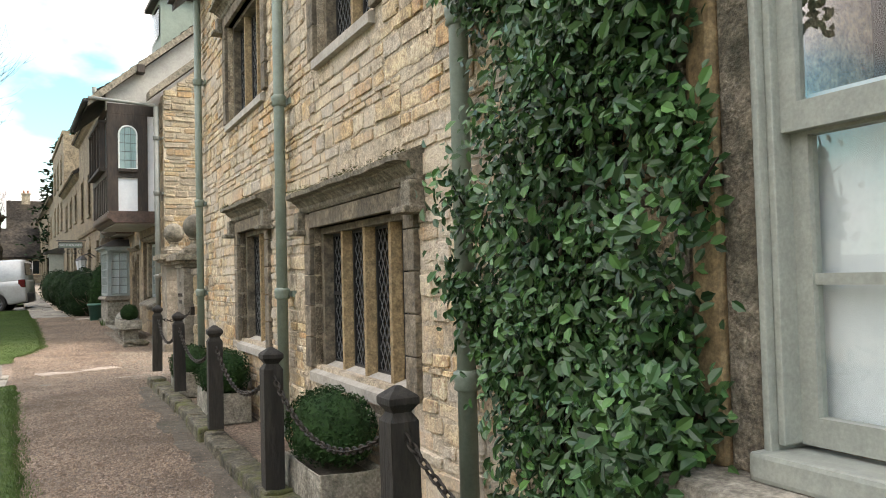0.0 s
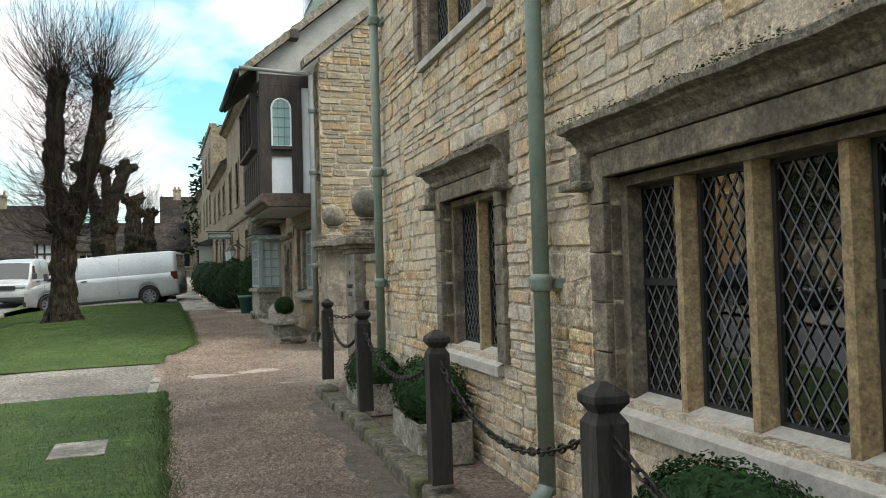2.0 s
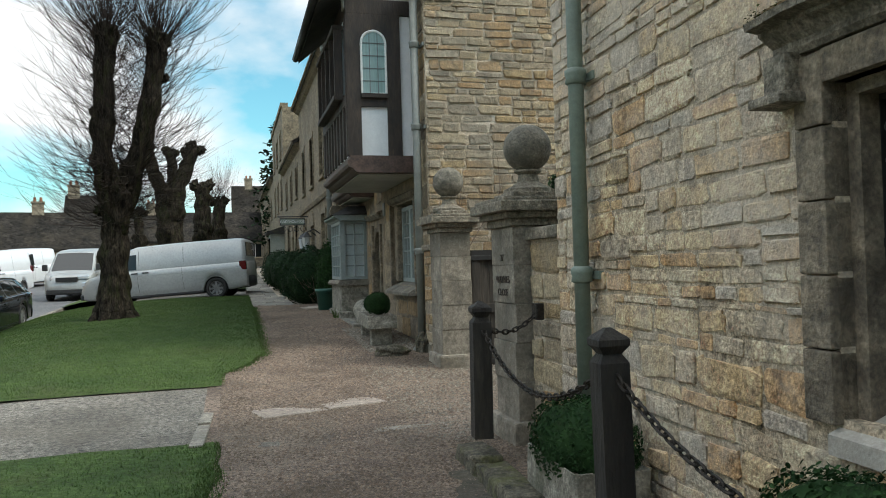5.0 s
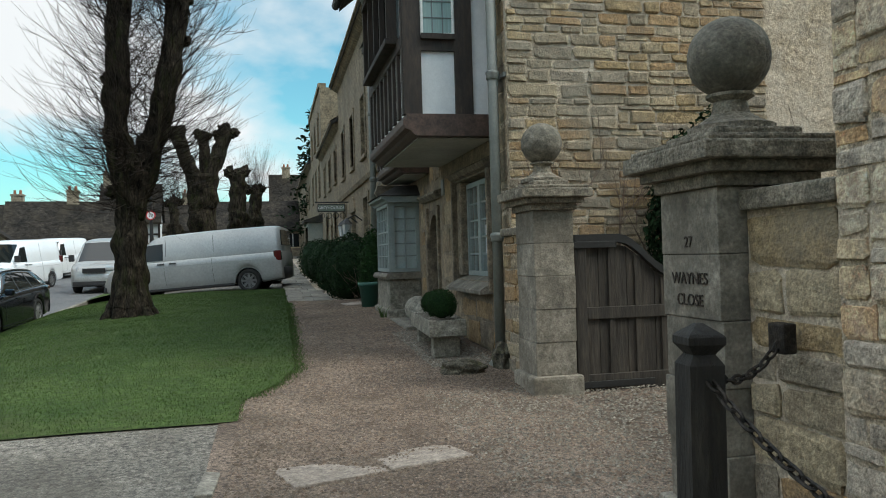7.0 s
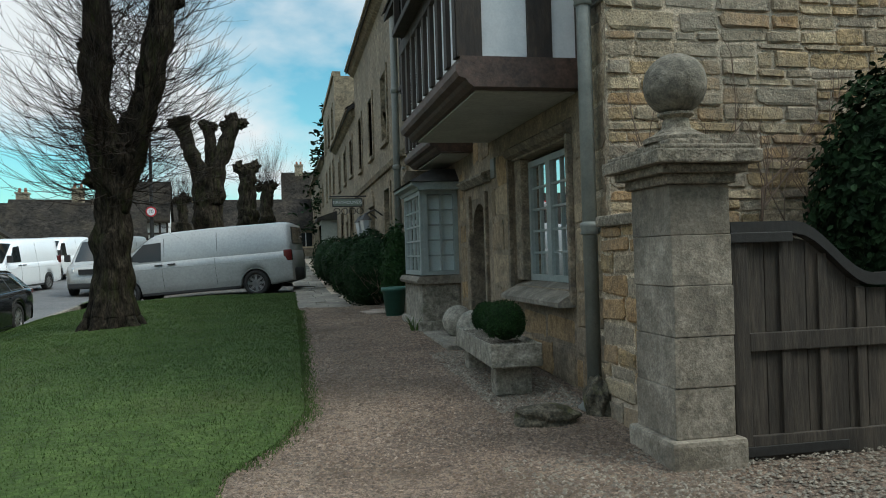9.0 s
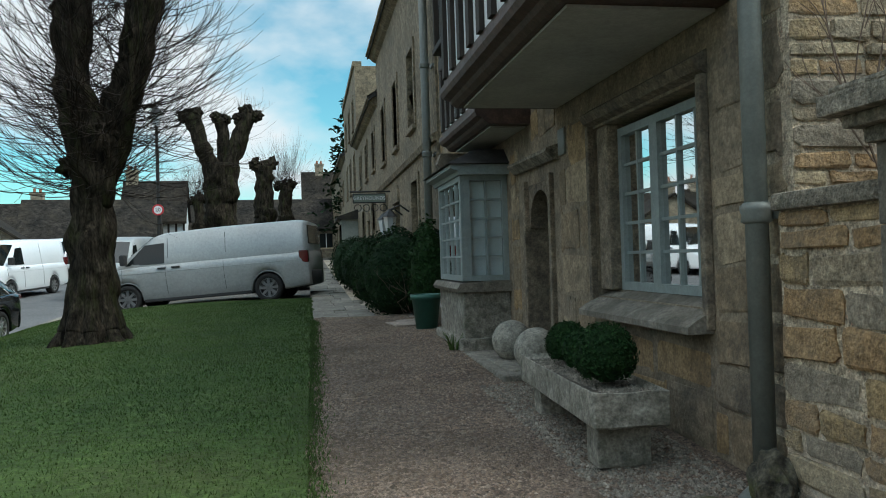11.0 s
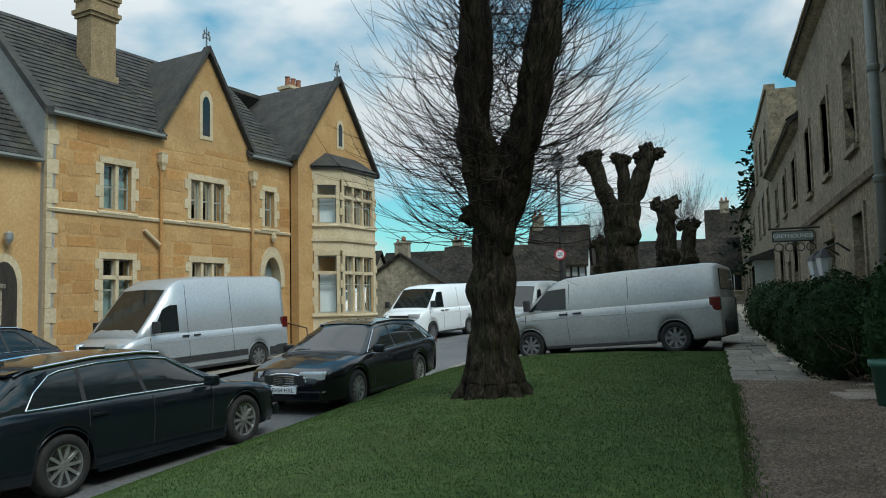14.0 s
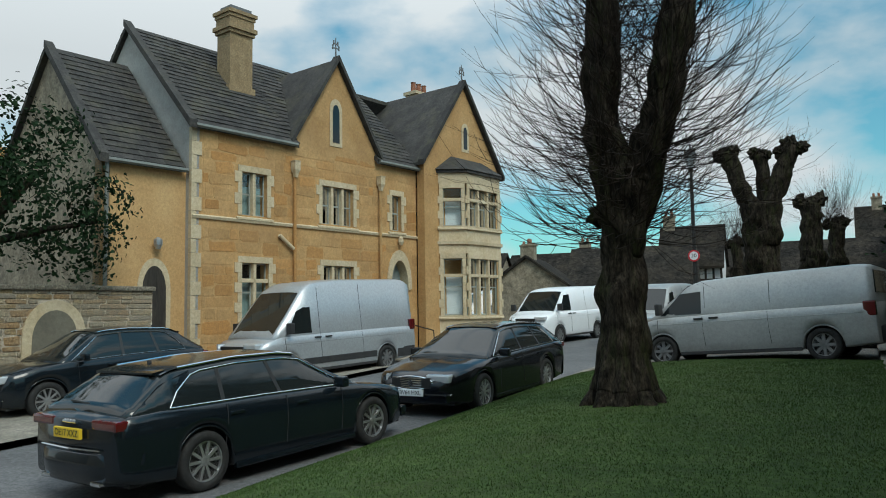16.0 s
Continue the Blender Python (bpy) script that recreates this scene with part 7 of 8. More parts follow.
# ---- street lamp and speed sign ----
lamp = thing("street_lamp", "black lantern street lamp on a tall column", "street lamp", m=pose(-3.8, 38.5, ground_z(-3.8, 38.5)))
part("column", lathe([(0.11, -0.1), (0.11, 0.5), (0.08, 0.6), (0.06, 2.5), (0.045, 5.0), (0.07, 5.05), (0.04, 5.1)], 12), M_BLACK, lamp)
part("lantern", lathe([(0.08, 5.1), (0.19, 5.45), (0.2, 5.48)], 6), M_LAMPGLASS, lamp)
part("lantern_cap", lathe([(0.23, 5.47), (0.1, 5.65), (0.03, 5.72), (0.02, 5.85)], 6), M_BLACK, lamp)
sgn = part("speed_sign", lathe([(0.17, 0), (0.17, 0.012)], 28, pose(0, -0.1, 2.5, 90, 0, 0)), M_SIGNRED, lamp, "round red-ringed speed sign")
part("sign_face", lathe([(0.125, 0), (0.125, 0.006)], 28, pose(0, -0.112, 2.5, 90, 0, 0)), M_WHITE, sgn)
text_mesh("sign_text", "20", 0.16, M_INK, sgn, pose(0, -0.122, 2.5, 90, 0, 0), 0.002)


# ---- ochre Victorian house ----
vic = thing("ochre_house", "ochre stone Victorian house with gables and slate roofs", "house", m=MV)


def weld(bm):
    """Joins the boxes of a wall and drops the faces between them."""
    bmesh.ops.remove_doubles(bm, verts=bm.verts, dist=1e-5)
    seen = {}
    for f in bm.faces:
        seen.setdefault(tuple(round(x, 4) for x in f.calc_center_median()), []).append(f)
    bmesh.ops.delete(bm, geom=[f for fs in seen.values() if len(fs) > 1 for f in fs], context="FACES")


def vpart(name, bm, material, label="", parent=None):
    return part(name, bm, material, parent or vic, label)


def vwall(u0, u1, z0, z1, holes, y=0.0, thick=0.35, material=M_OCHRE):
    bm = bmesh.new()
    for a, b, c, d in cells(u0, u1, z0, z1, holes):
        add_box(bm, a, b, y - thick, y, c, d)
    weld(bm)
    return vpart("wall", bm, material)


def gothic(c, half, z0, spring, top):
    pts = [(c - half, z0), (c + half, z0), (c + half, spring)]
    n = 7
    for k in range(1, n):
        t = k / n
        pts.append((c + half * math.cos(t * math.pi / 2), spring + (top - spring) * math.sin(t * math.pi / 2) ** 0.85))
    pts.append((c, top))
    for k in range(n - 1, 0, -1):
        t = k / n
        pts.append((c - half * math.cos(t * math.pi / 2), spring + (top - spring) * math.sin(t * math.pi / 2) ** 0.85))
    pts.append((c - half, spring))
    return pts


def vwindow(u0, u1, z0, z1, lights, y=0.0, transom=False, quoins=True, m=None, parent=None):
    """A stone window: pale surround blocks, mullions, sashes with glass and a curtain before a near-black block."""
    w = new("window")
    w.parent = parent or vic
    if m is not None:
        w.matrix_basis = m
    s = 0.12
    bm = box(u0 - s, u1 + s, y - 0.03, y + 0.025, z1, z1 + 0.16)
    part("lintel", bm, M_QUOIN, w, "pale stone lintel")
    part("sill", moulding([(y - 0.1, z0 - 0.12), (y + 0.07, z0 - 0.12), (y + 0.07, z0 - 0.07), (y - 0.1, z0)], u0 - s - 0.06, u1 + s + 0.06), M_QUOIN, w, "pale stone sill")
    n = max(3, int((z1 - z0) / 0.24))
    for k in range(n):
        a, b = z0 + (z1 - z0) * k / n, z0 + (z1 - z0) * (k + 1) / n - 0.006
        e = 0.1 if k % 2 else 0.0
        part("quoin", box(u0 - s - e, u0, y - 0.03, y + 0.022, a, b), M_QUOIN, w)
        part("quoin", box(u1, u1 + s + e, y - 0.03, y + 0.022, a, b), M_QUOIN, w)
    lw = (u1 - u0) / lights
    for k in range(1, lights):
        part("mullion", box(u0 + lw * k - 0.045, u0 + lw * k + 0.045, y - 0.16, y - 0.01, z0, z1, None, 0.01), M_QUOIN, w)
    for k in range(lights):
        a, b = u0 + lw * k + (0.045 if k else 0), u0 + lw * (k + 1) - (0.045 if k < lights - 1 else 0)
        bm = bmesh.new()
        for q in ((a, a + 0.03, z0, z1), (b - 0.03, b, z0, z1), (a, b, z0, z0 + 0.04), (a, b, z1 - 0.04, z1), (a, b, (z0 + z1) / 2 - 0.02, (z0 + z1) / 2 + 0.02)):
            add_box(bm, q[0], q[1], y - 0.16, y - 0.12, q[2], q[3])
        part("sash", bm, M_SASH, w)
        bm = bmesh.new()
        bm.faces.new([bm.verts.new(p) for p in ((a, y - 0.14, z0), (b, y - 0.14, z0), (b, y - 0.14, z1), (a, y - 0.14, z1))])
        part("pane", bm, M_GLASS, w).visible_shadow = False
    if transom:
        zt = z0 + (z1 - z0) * 0.7
        part("transom", box(u0, u1, y - 0.16, y - 0.01, zt - 0.05, zt + 0.05, None, 0.01), M_QUOIN, w)
    part("curtain", box(u0, u1, y - 0.3, y - 0.27, z0, z1 - 0.3 * (z1 - z0)), M_TEALCURT if lights > 1 else M_CURTAIN, w)
    return w


W_MAIN = [(-2.23, -1.44, 4.19, 5.31), (-2.29, -1.45, 1.47, 2.98), (-5.36, -4.15, 4.18, 5.27), (-5.36, -4.19, 1.5, 3.01), (-7.44, -7.02, 4.2, 5.3), (-7.7, -6.93, 0.3, 3.3)]
vic_wall = vwall(-8.16, 0, -0.6, 6.3, W_MAIN)
for u0, u1, z0, z1, n, tr in ((-2.23, -1.44, 4.19, 5.31, 2, False), (-2.29, -1.45, 1.47, 2.98, 2, True), (-5.36, -4.15, 4.18, 5.27, 3, False), (-5.36, -4.19, 1.5, 3.01, 3, True), (-7.44, -7.02, 4.2, 5.3, 1, False)):
    vwindow(u0, u1, z0, z1, n, transom=tr)
vpart("string_course", moulding([(0, 4.0), (0.04, 4.0), (0.06, 4.06), (0, 4.1)], -8.16, 0), M_QUOIN, "pale string course")
for k in range(18):
    z, e = 0.1 + k * 0.34, 0.12 if k % 2 else 0.26
    vpart("quoin", box(-e, 0.02, -0.1, 0.02, z, z + 0.33), M_QUOIN)
# doorway
bm = bmesh.new()
out, inn = gothic(-7.315, 0.55, 0.3, 2.4, 3.6), gothic(-7.315, 0.385, 0.3, 2.35, 3.28)
for i in range(1, len(out) - 1):
    j = i + 1
    vs = [bm.verts.new((p[0], y, p[1])) for p in (out[i], out[j], inn[j], inn[i]) for y in (0.05,)]
    bm.faces.new(vs)
    vs2 = [bm.verts.new((p[0], -0.3, p[1])) for p in (out[i], out[j], inn[j], inn[i])]
    bm.faces.new((vs[3], vs[2], vs2[2], vs2[3]))
    bm.faces.new((vs[0], vs[1], vs2[1], vs2[0]))
bmesh.ops.remove_doubles(bm, verts=bm.verts, dist=1e-4)
bmesh.ops.recalc_face_normals(bm, faces=bm.faces)
vd = vpart("doorway", bm, M_QUOIN, "moulded pointed stone doorway")
vpart("door", prism(gothic(-7.315, 0.38, 0.3, 2.35, 3.25), -0.34, -0.28), M_JOIN_B, "grey arched door")
vpart("step", box(-7.9, -6.7, 0, 0.7, 0.2, 0.5, None, 0.02), M_FLAG)
for x in (-8.0, -6.65):
    vpart("handrail", tube([(x, 0.05, 1.25), (x, 0.8, 1.1), (x, 0.85, 0.3)], 0.02, 6), M_BLACK, "black iron handrail")
vpart("door_lamp", lathe([(0.05, 3.75), (0.09, 3.85), (0.07, 3.98), (0.02, 4.02)], 10, pose(-7.315, 0.1, 0)), M_QUOIN)


def gable_wing(s0, s1, apex, zt, eave, y, label, deep=4.2, windows=True):
    """A gabled front with its roof running back into the house."""
    g = new("gable_wing")
    g.parent = vic
    bm = prism([(-s0, -0.6), (-s0, eave), (-apex, zt), (-s1, eave), (-s1, -0.6)] if y else [(-s0, eave - 0.35), (-s0, eave), (-apex, zt), (-s1, eave), (-s1, eave - 0.35)], y - 0.3, y + 0.004)
    part("gable_wall", bm, M_OCHRE, g)
    for a, b, sx in ((s0, apex, 1), (s1, apex, -1)):
        e = 0.14
        za = eave - e * (zt - eave) / abs(b - a)
        part("roof_slope", prism([(-a + sx * e, za), (-b, zt), (-b, zt + 0.1), (-a + sx * e, za + 0.1)], y - deep, y + 0.12), M_SLATE, g)
        part("coping", prism([(-a + sx * (e + 0.03), za), (-b, zt + 0.02), (-b, zt + 0.2), (-a + sx * (e + 0.03), za + 0.17)], y - 0.1, y + 0.16), M_SLATE, g)
    bm = bmesh.new()
    add_tube(bm, [(-apex, y, zt + 0.15), (-apex, y, zt + 0.75)], [0.03, 0.015], 6)
    for z, q in ((0.42, 0.12), (0.55, 0.08)):
        add_box(bm, -apex - q, -apex + q, y - 0.012, y + 0.012, zt + z, zt + z + 0.03)
        for sg in (-1, 1):
            add_box(bm, -apex + sg * q - 0.02, -apex + sg * q + 0.02, y - 0.012, y + 0.012, zt + z - 0.04, zt + z + 0.1)
    part("finial", bm, M_LEAD, g, "wrought iron finial")
    return g


g1 = gable_wing(3.13, 6.33, 4.7, 8.94, 6.45, 0.0, "")
lan = gothic(-4.68, 0.13, 6.56, 7.4, 7.68)
part("lancet_surround", prism(gothic(-4.68, 0.24, 6.45, 7.45, 7.85), 0.006, 0.02), M_QUOIN, g1)
part("lancet", prism(lan, 0.021, 0.026), M_CARGLASS_SOLID, g1, "dark lancet window")
g2 = gable_wing(8.16, 12.3, 10.23, 9.4, 6.55, 0.35, "", 5.0)
part("lancet_surround", prism(gothic(-10.35, 0.2, 7.1, 7.8, 8.1), 0.356, 0.37), M_QUOIN, g2)
part("lancet", prism(gothic(-10.35, 0.1, 7.2, 7.75, 7.97), 0.371, 0.376), M_CARGLASS_SOLID, g2, "dark lancet window")
# two-storey canted bay
vb = new("bay")
vb.parent = vic
plan = [(-8.85, 0.35), (-9.45, 1.05), (-11.35, 1.05), (-11.95, 0.35)]


def bay_ring(z0, z1, grow, material, label=""):
    bm = bmesh.new()
    cx = -10.4
    q = [(cx + (x - cx) * (1 + grow), 0.35 + (y - 0.35) * (1 + grow * 2)) for x, y in plan]
    a = [bm.verts.new((x, y, z0)) for x, y in q]
    b = [bm.verts.new((x, y, z1)) for x, y in q]
    bm.faces.new(a[::-1])
    bm.faces.new(b)
    for i in range(4):
        bm.faces.new((a[i], a[(i + 1) % 4], b[(i + 1) % 4], b[i]))
    bmesh.ops.recalc_face_normals(bm, faces=bm.faces)
    return part("bay_stage", bm, material, vb, label)


bay_ring(-0.6, 1.45, 0.0, M_QUOIN)
bay_ring(1.45, 1.55, 0.03, M_QUOIN)
bay_ring(3.55, 3.85, 0.0, M_QUOIN)
bay_ring(3.85, 3.95, 0.04, M_QUOIN)
bay_ring(3.95, 4.35, 0.0, M_QUOIN, "carved stone panel band")
bay_ring(4.35, 4.45, 0.03, M_QUOIN)
bay_ring(5.85, 6.2, 0.0, M_QUOIN)
bay_ring(6.2, 6.3, 0.05, M_SLATE)
bm = bmesh.new()
cx = -10.4
a = [bm.verts.new((cx + (x - cx) * 1.1, 0.35 + (y - 0.35) * 1.15, 6.3)) for x, y in plan]
b = [bm.verts.new((cx + (x - cx) * 0.55, 0.36, 6.85)) for x, y in (plan[0], plan[3])]
bm.faces.new((a[0], a[1], b[0]))
bm.faces.new((a[1], a[2], b[1], b[0]))
bm.faces.new((a[2], a[3], b[1]))
part("bay_roof", bm, M_SLATE, vb, "slate hipped bay roof")
for z0, z1 in ((1.55, 3.55), (4.45, 5.85)):
    for (xa, ya), (xb, yb), n in ((plan[0], plan[1], 1), (plan[1], plan[2], 3), (plan[2], plan[3], 1)):
        ln = math.hypot(xb - xa, yb - ya)
        ang = math.degrees(math.atan2(yb - ya, xb - xa))
        mm = pose((xa + xb) / 2, (ya + yb) / 2, 0, 0, 0, ang + 180)
        vwindow(-ln / 2 + 0.16, ln / 2 - 0.16, z0, z1 - 0.16, n, 0.0, True, m=mm, parent=vb)
# annex and its door
vwall(0.0, 2.1, -0.6, 5.2, [(0.5, 1.1, 0.2, 2.8)], -0.25, 0.3, M_RENDER)
part("annex_doorway", prism(gothic(0.8, 0.42, 0.2, 2.2, 3.0), -0.26, -0.235), M_QUOIN, vic, "pointed stone door surround")
part("annex_door", prism(gothic(0.8, 0.3, 0.2, 2.15, 2.82), -0.24, -0.228), M_GATE, vic, "grey plank door with pointed head")
part("wall_lamp", lathe([(0.05, 3.2), (0.1, 3.3), (0.1, 3.42), (0.03, 3.48)], 8, pose(0.8, -0.1, 0)), M_ALLOY, vic)
# roofs
roof_slope("main_roof", pose(0, 0.15, 6.28), -3.2, 0.12, 3.1, 3.15, vic, M_SLATE, 0.2, 0.26, 12)
roof_slope("main_roof", pose(0, 0.15, 6.28), -8.3, -6.25, 3.1, 3.15, vic, M_SLATE, 0.2, 0.26, 16)
roof_slope("main_roof", pose(0, -0.3, 6.737), -6.3, -3.1, 2.65, 2.693, vic, M_SLATE, 0.2, 0.26, 17)
roof_slope("main_roof", pose(0, -6.15, 6.28, 0, 0, 180), -0.12, 12.3, 3.1, 3.15, vic, M_SLATE, 0.3, 0.4, 13)
roof_slope("annex_roof", pose(0, -0.1, 5.2), 0.12, 2.25, 2.8, 3.1, vic, M_SLATE, 0.2, 0.26, 14)
roof_slope("annex_roof", pose(0, -5.7, 5.2, 0, 0, 180), -2.25, -0.12, 2.8, 3.1, vic, M_SLATE, 0.3, 0.4, 15)
turn_side = Matrix(((0, 1, 0, 0), (1, 0, 0, 0), (0, 0, 1, 0), (0, 0, 0, 1)))
vpart("gable_end", prism([(0, -0.6), (0, 6.25), (-3.0, 9.35), (-6.0, 6.25), (-6.0, -0.6)], -0.2, 0.002, turn_side), M_GREYPLASTER, "grey stone gable end")
vpart("verge_coping", prism([(0.2, 6.15), (-3.0, 9.42), (-3.0, 9.6), (0.2, 6.35)], -0.02, 0.2, turn_side), M_SLATE)
vpart("annex_end", prism([(-0.25, -0.6), (-0.25, 5.15), (-2.9, 8.2), (-5.6, 5.15), (-5.6, -0.6)], 1.9, 2.1, turn_side), M_FARWALL, "grey rubble annex end wall")
vpart("verge_coping", prism([(0.0, 5.05), (-2.9, 8.27), (-2.9, 8.45), (0.0, 5.25)], 2.06, 2.28, turn_side), M_SLATE)
vpart("back_wall", box(-12.3, 2.1, -6.2, -6.0, -0.6, 6.3), M_OCHRE)
vpart("far_end", box(-12.3, -12.0, -6.0, 0.3, -0.6, 6.5), M_OCHRE)
for u0, u1, z, y in ((-3.13, 0.0, 6.24, 0.16), (-8.16, -6.33, 6.24, 0.16), (0.05, 2.2, 5.14, -0.08)):
    vpart("gutter", tube([(u0, y, z), (u1, y, z)], 0.06, 6), M_PIPE_B, "grey gutter")
for u in (-3.1, -6.42):
    vpart("downpipe", tube([(u, 0.09, 0.1), (u, 0.09, 5.5)], 0.045, 8), M_OCHRE)
    vpart("hopper", lathe([(0.06, 5.35), (0.08, 5.45), (0.13, 5.55), (0.13, 5.75), (0.15, 5.8)], 4, pose(u, 0.12, 0, 0, 0, 45)), M_QUOIN, "ornate rainwater hopper")
vpart("downpipe", tube([(-2.6, 0.06, 3.75), (-3.05, 0.09, 3.4)], 0.05, 8), M_QUOIN)
vpart("downpipe", tube([(2.02, -0.16, 0.1), (2.02, -0.16, 5.1)], 0.045, 8), M_PIPE_B)
st = new("chimney")
st.parent = vic
part("stack", box(-2.8, -2.05, -2.0, -1.4, 7.2, 9.5), M_MULLION, st)
for a, b, q in ((7.2, 8.0, 0.06), (9.5, 9.6, 0.05), (9.6, 9.72, 0.1), (9.95, 10.05, 0.06), (10.05, 10.15, 0.1)):
    part("stack_course", box(-2.8 - q, -2.05 + q, -2.0 - q, -1.4 + q, a, b), M_MULLION, st)
part("stack_top", box(-2.83, -2.02, -2.03, -1.37, 9.72, 9.95), M_MULLION, st)
part("cowl", box(-2.8, -2.1, -1.95, -1.45, 10.15, 10.3), M_LEAD, st)
for s, y, z in ((7.6, -3.4, 9.2), (11.6, -2.8, 9.4)):
    st = new("chimney")
    st.parent = vic
    part("stack", box(-s - 0.45, -s + 0.45, y - 0.25, y + 0.25, 8.4, z + 0.5, None, 0.01), M_QUOIN, st)
    part("stack_cap", box(-s - 0.52, -s + 0.52, y - 0.32, y + 0.32, z + 0.5, z + 0.62), M_QUOIN, st)
    for k in range(3):
        part("chimney_pot", lathe([(0.11, z + 0.62), (0.09, z + 0.95), (0.11, z + 1.0)], 10, pose(-s - 0.3 + 0.3 * k, y, 0)), M_CHIMPOT, st)
# one near-black block for the unlit depth behind all the windows
vpart("interior", box(-11.9, 1.8, -5.8, -0.6, -0.3, 5.0), M_DARKIN)["label"] = "near-black block standing in for unlit rooms behind the windows"

# garden wall with an archway
gw = part("garden_wall", box(1.3, 9.5, -0.1, 0.55, -0.8, 2.2), M_MORTAR)
gw.matrix_world = MV
tagged(gw, "rubble stone garden wall with a blocked pointed archway", "wall", kind="structure")
part("coping", box(1.25, 9.5, -0.15, 0.62, 2.2, 2.3, None, 0.03), M_LICHEN, gw)
part("arch_surround", prism(gothic(3.4, 0.62, -0.5, 1.2, 2.0), 0.552, 0.6), M_QUOIN, gw, "pale arched stone surround")
part("arch_door", prism(gothic(3.4, 0.44, -0.5, 1.15, 1.8), 0.601, 0.62), M_DRAB, gw, "plain grey-brown door")

# ---- terrace ----
def terrace_house(name, u0, u1, top, windows, label, material=M_TERRACE, roof=2.2, base=0.3, doors=()):
    h = thing(name, label, "house", m=MC)
    holes = [(a, b, c, d) for a, b, c, d, *_ in windows] + [tuple(d) for d in doors]
    bm = bmesh.new()
    for a, b, c, d in cells(u0, u1, base, top, holes):
        add_box(bm, a, b, -0.4, 0, c, d)
    weld(bm)
    part("wall", bm, material, h)
    for e in (u0, u1):
        part("end_wall", box(e - 0.01 if e == u1 else e, e if e == u1 else e + 0.01, -7, -0.4, base, top), material, h)
    # near-black filling in place of unlit terrace rooms
    part("inside", box(u0 + 0.2, u1 - 0.2, -6.5, -0.6, base, top - 0.2), M_DARKIN, h)
    for a, b, c, d, nx, nz in windows:
        fr = glazed(h, a, b, -0.2, c, d, nx, nz, M_WHITEPAINT if material is M_TERRACE else M_SASH, 0.03, 0.06)
        part("sill", box(a - 0.1, b + 0.1, -0.2, 0.08, c - 0.1, c, None, 0.01), M_TERRACE, h)
        for x0, x1 in ((a - 0.14, a), (b, b + 0.14)):
            part("architrave", box(x0, x1, -0.2, 0.035, c, d + 0.14), M_TERRACE, h)
        part("architrave", box(a, b, -0.2, 0.035, d, d + 0.14), M_TERRACE, h)
        part("blind", box(a, b, -0.4, -0.37, c + (d - c) * 0.75, d), M_TEALCURT, h)
    for a, b, c, d in doors:
        part("door", box(a, b, -0.3, -0.22, c, d), M_JOIN_B, h)
        part("door_hood", prism([(a - 0.12, d - 0.2)] + [((a + b) / 2 - ((b - a) / 2 + 0.12) * math.cos(t), d - 0.2 + 0.5 * math.sin(t)) for t in (math.pi * k / 10 for k in range(11))] + [(b + 0.12, d - 0.2)], -0.004, 0.06), M_TERRACE, h)
    if roof:
        roof_slope("roof", pose(0, 0.25, top), u0 - 0.1, u1 + 0.1, 3.6, roof, h, M_SLATE, 0.3, 0.4, 21)
        part("eaves_cornice", moulding([(0, top - 0.25), (0.1, top - 0.2), (0.22, top - 0.08), (0.3, top - 0.06), (0.3, top), (0, top)], u0, u1), M_TERRACE, h)
    return h


tc = terrace_house("terrace_house", 26.1, 36.5, 7.55, [(28.55, 29.45, 4.1, 5.65, 2, 4), (31.4, 32.3, 4.1, 5.65, 2, 4), (34.3, 35.2, 4.1, 5.65, 2, 4), (28.4, 29.3, 1.55, 3.0, 2, 4), (34.4, 35.3, 1.6, 3.05, 2, 4)], "tall plain stone terraced house with sash windows", roof=2.4, doors=[(31.6, 32.7, 0.6, 3.0)])
part("string_course", moulding([(0, 3.4), (0.06, 3.4), (0.1, 3.5), (0, 3.56)], 26.1, 36.5), M_TERRACE, tc)
terrace_house("terrace_house", 36.5, 46.0, 6.3, [(37.6, 38.5, 4.3, 5.5, 2, 3), (40.5, 41.4, 4.3, 5.5, 2, 3), (43.5, 44.4, 4.3, 5.5, 2, 3), (38.0, 39.2, 1.9, 3.3, 3, 3), (42.5, 43.7, 1.9, 3.3, 3, 3)], "lower stone terraced house with a slate roof", roof=2.6, doors=[(40.3, 41.2, 0.9, 3.0)])
te = terrace_house("terrace_house", 46.0, 56.0, 9.6, [(47.4, 48.3, 4.6, 6.1, 2, 3), (50.4, 51.3, 4.6, 6.1, 2, 3), (53.4, 54.3, 4.6, 6.1, 2, 3), (47.4, 48.3, 7.2, 8.5, 2, 3), (50.4, 51.3, 7.2, 8.5, 2, 3), (53.4, 54.3, 7.2, 8.5, 2, 3)], "three-storey flat-fronted stone house", roof=0)
part("parapet", box(46.0, 56.0, -0.3, 0.08, 9.6, 9.8), M_TERRACE, te)
terrace_house("terrace_house", 56.0, 80.0, 7.2, [(58 + 3.5 * k, 59 + 3.5 * k, 4.7, 5.9, 2, 3) for k in range(6)] + [(58 + 3.5 * k, 59 + 3.5 * k, 2.3, 3.7, 2, 3) for k in range(6)], "far row of low stone cottages", roof=2.6)
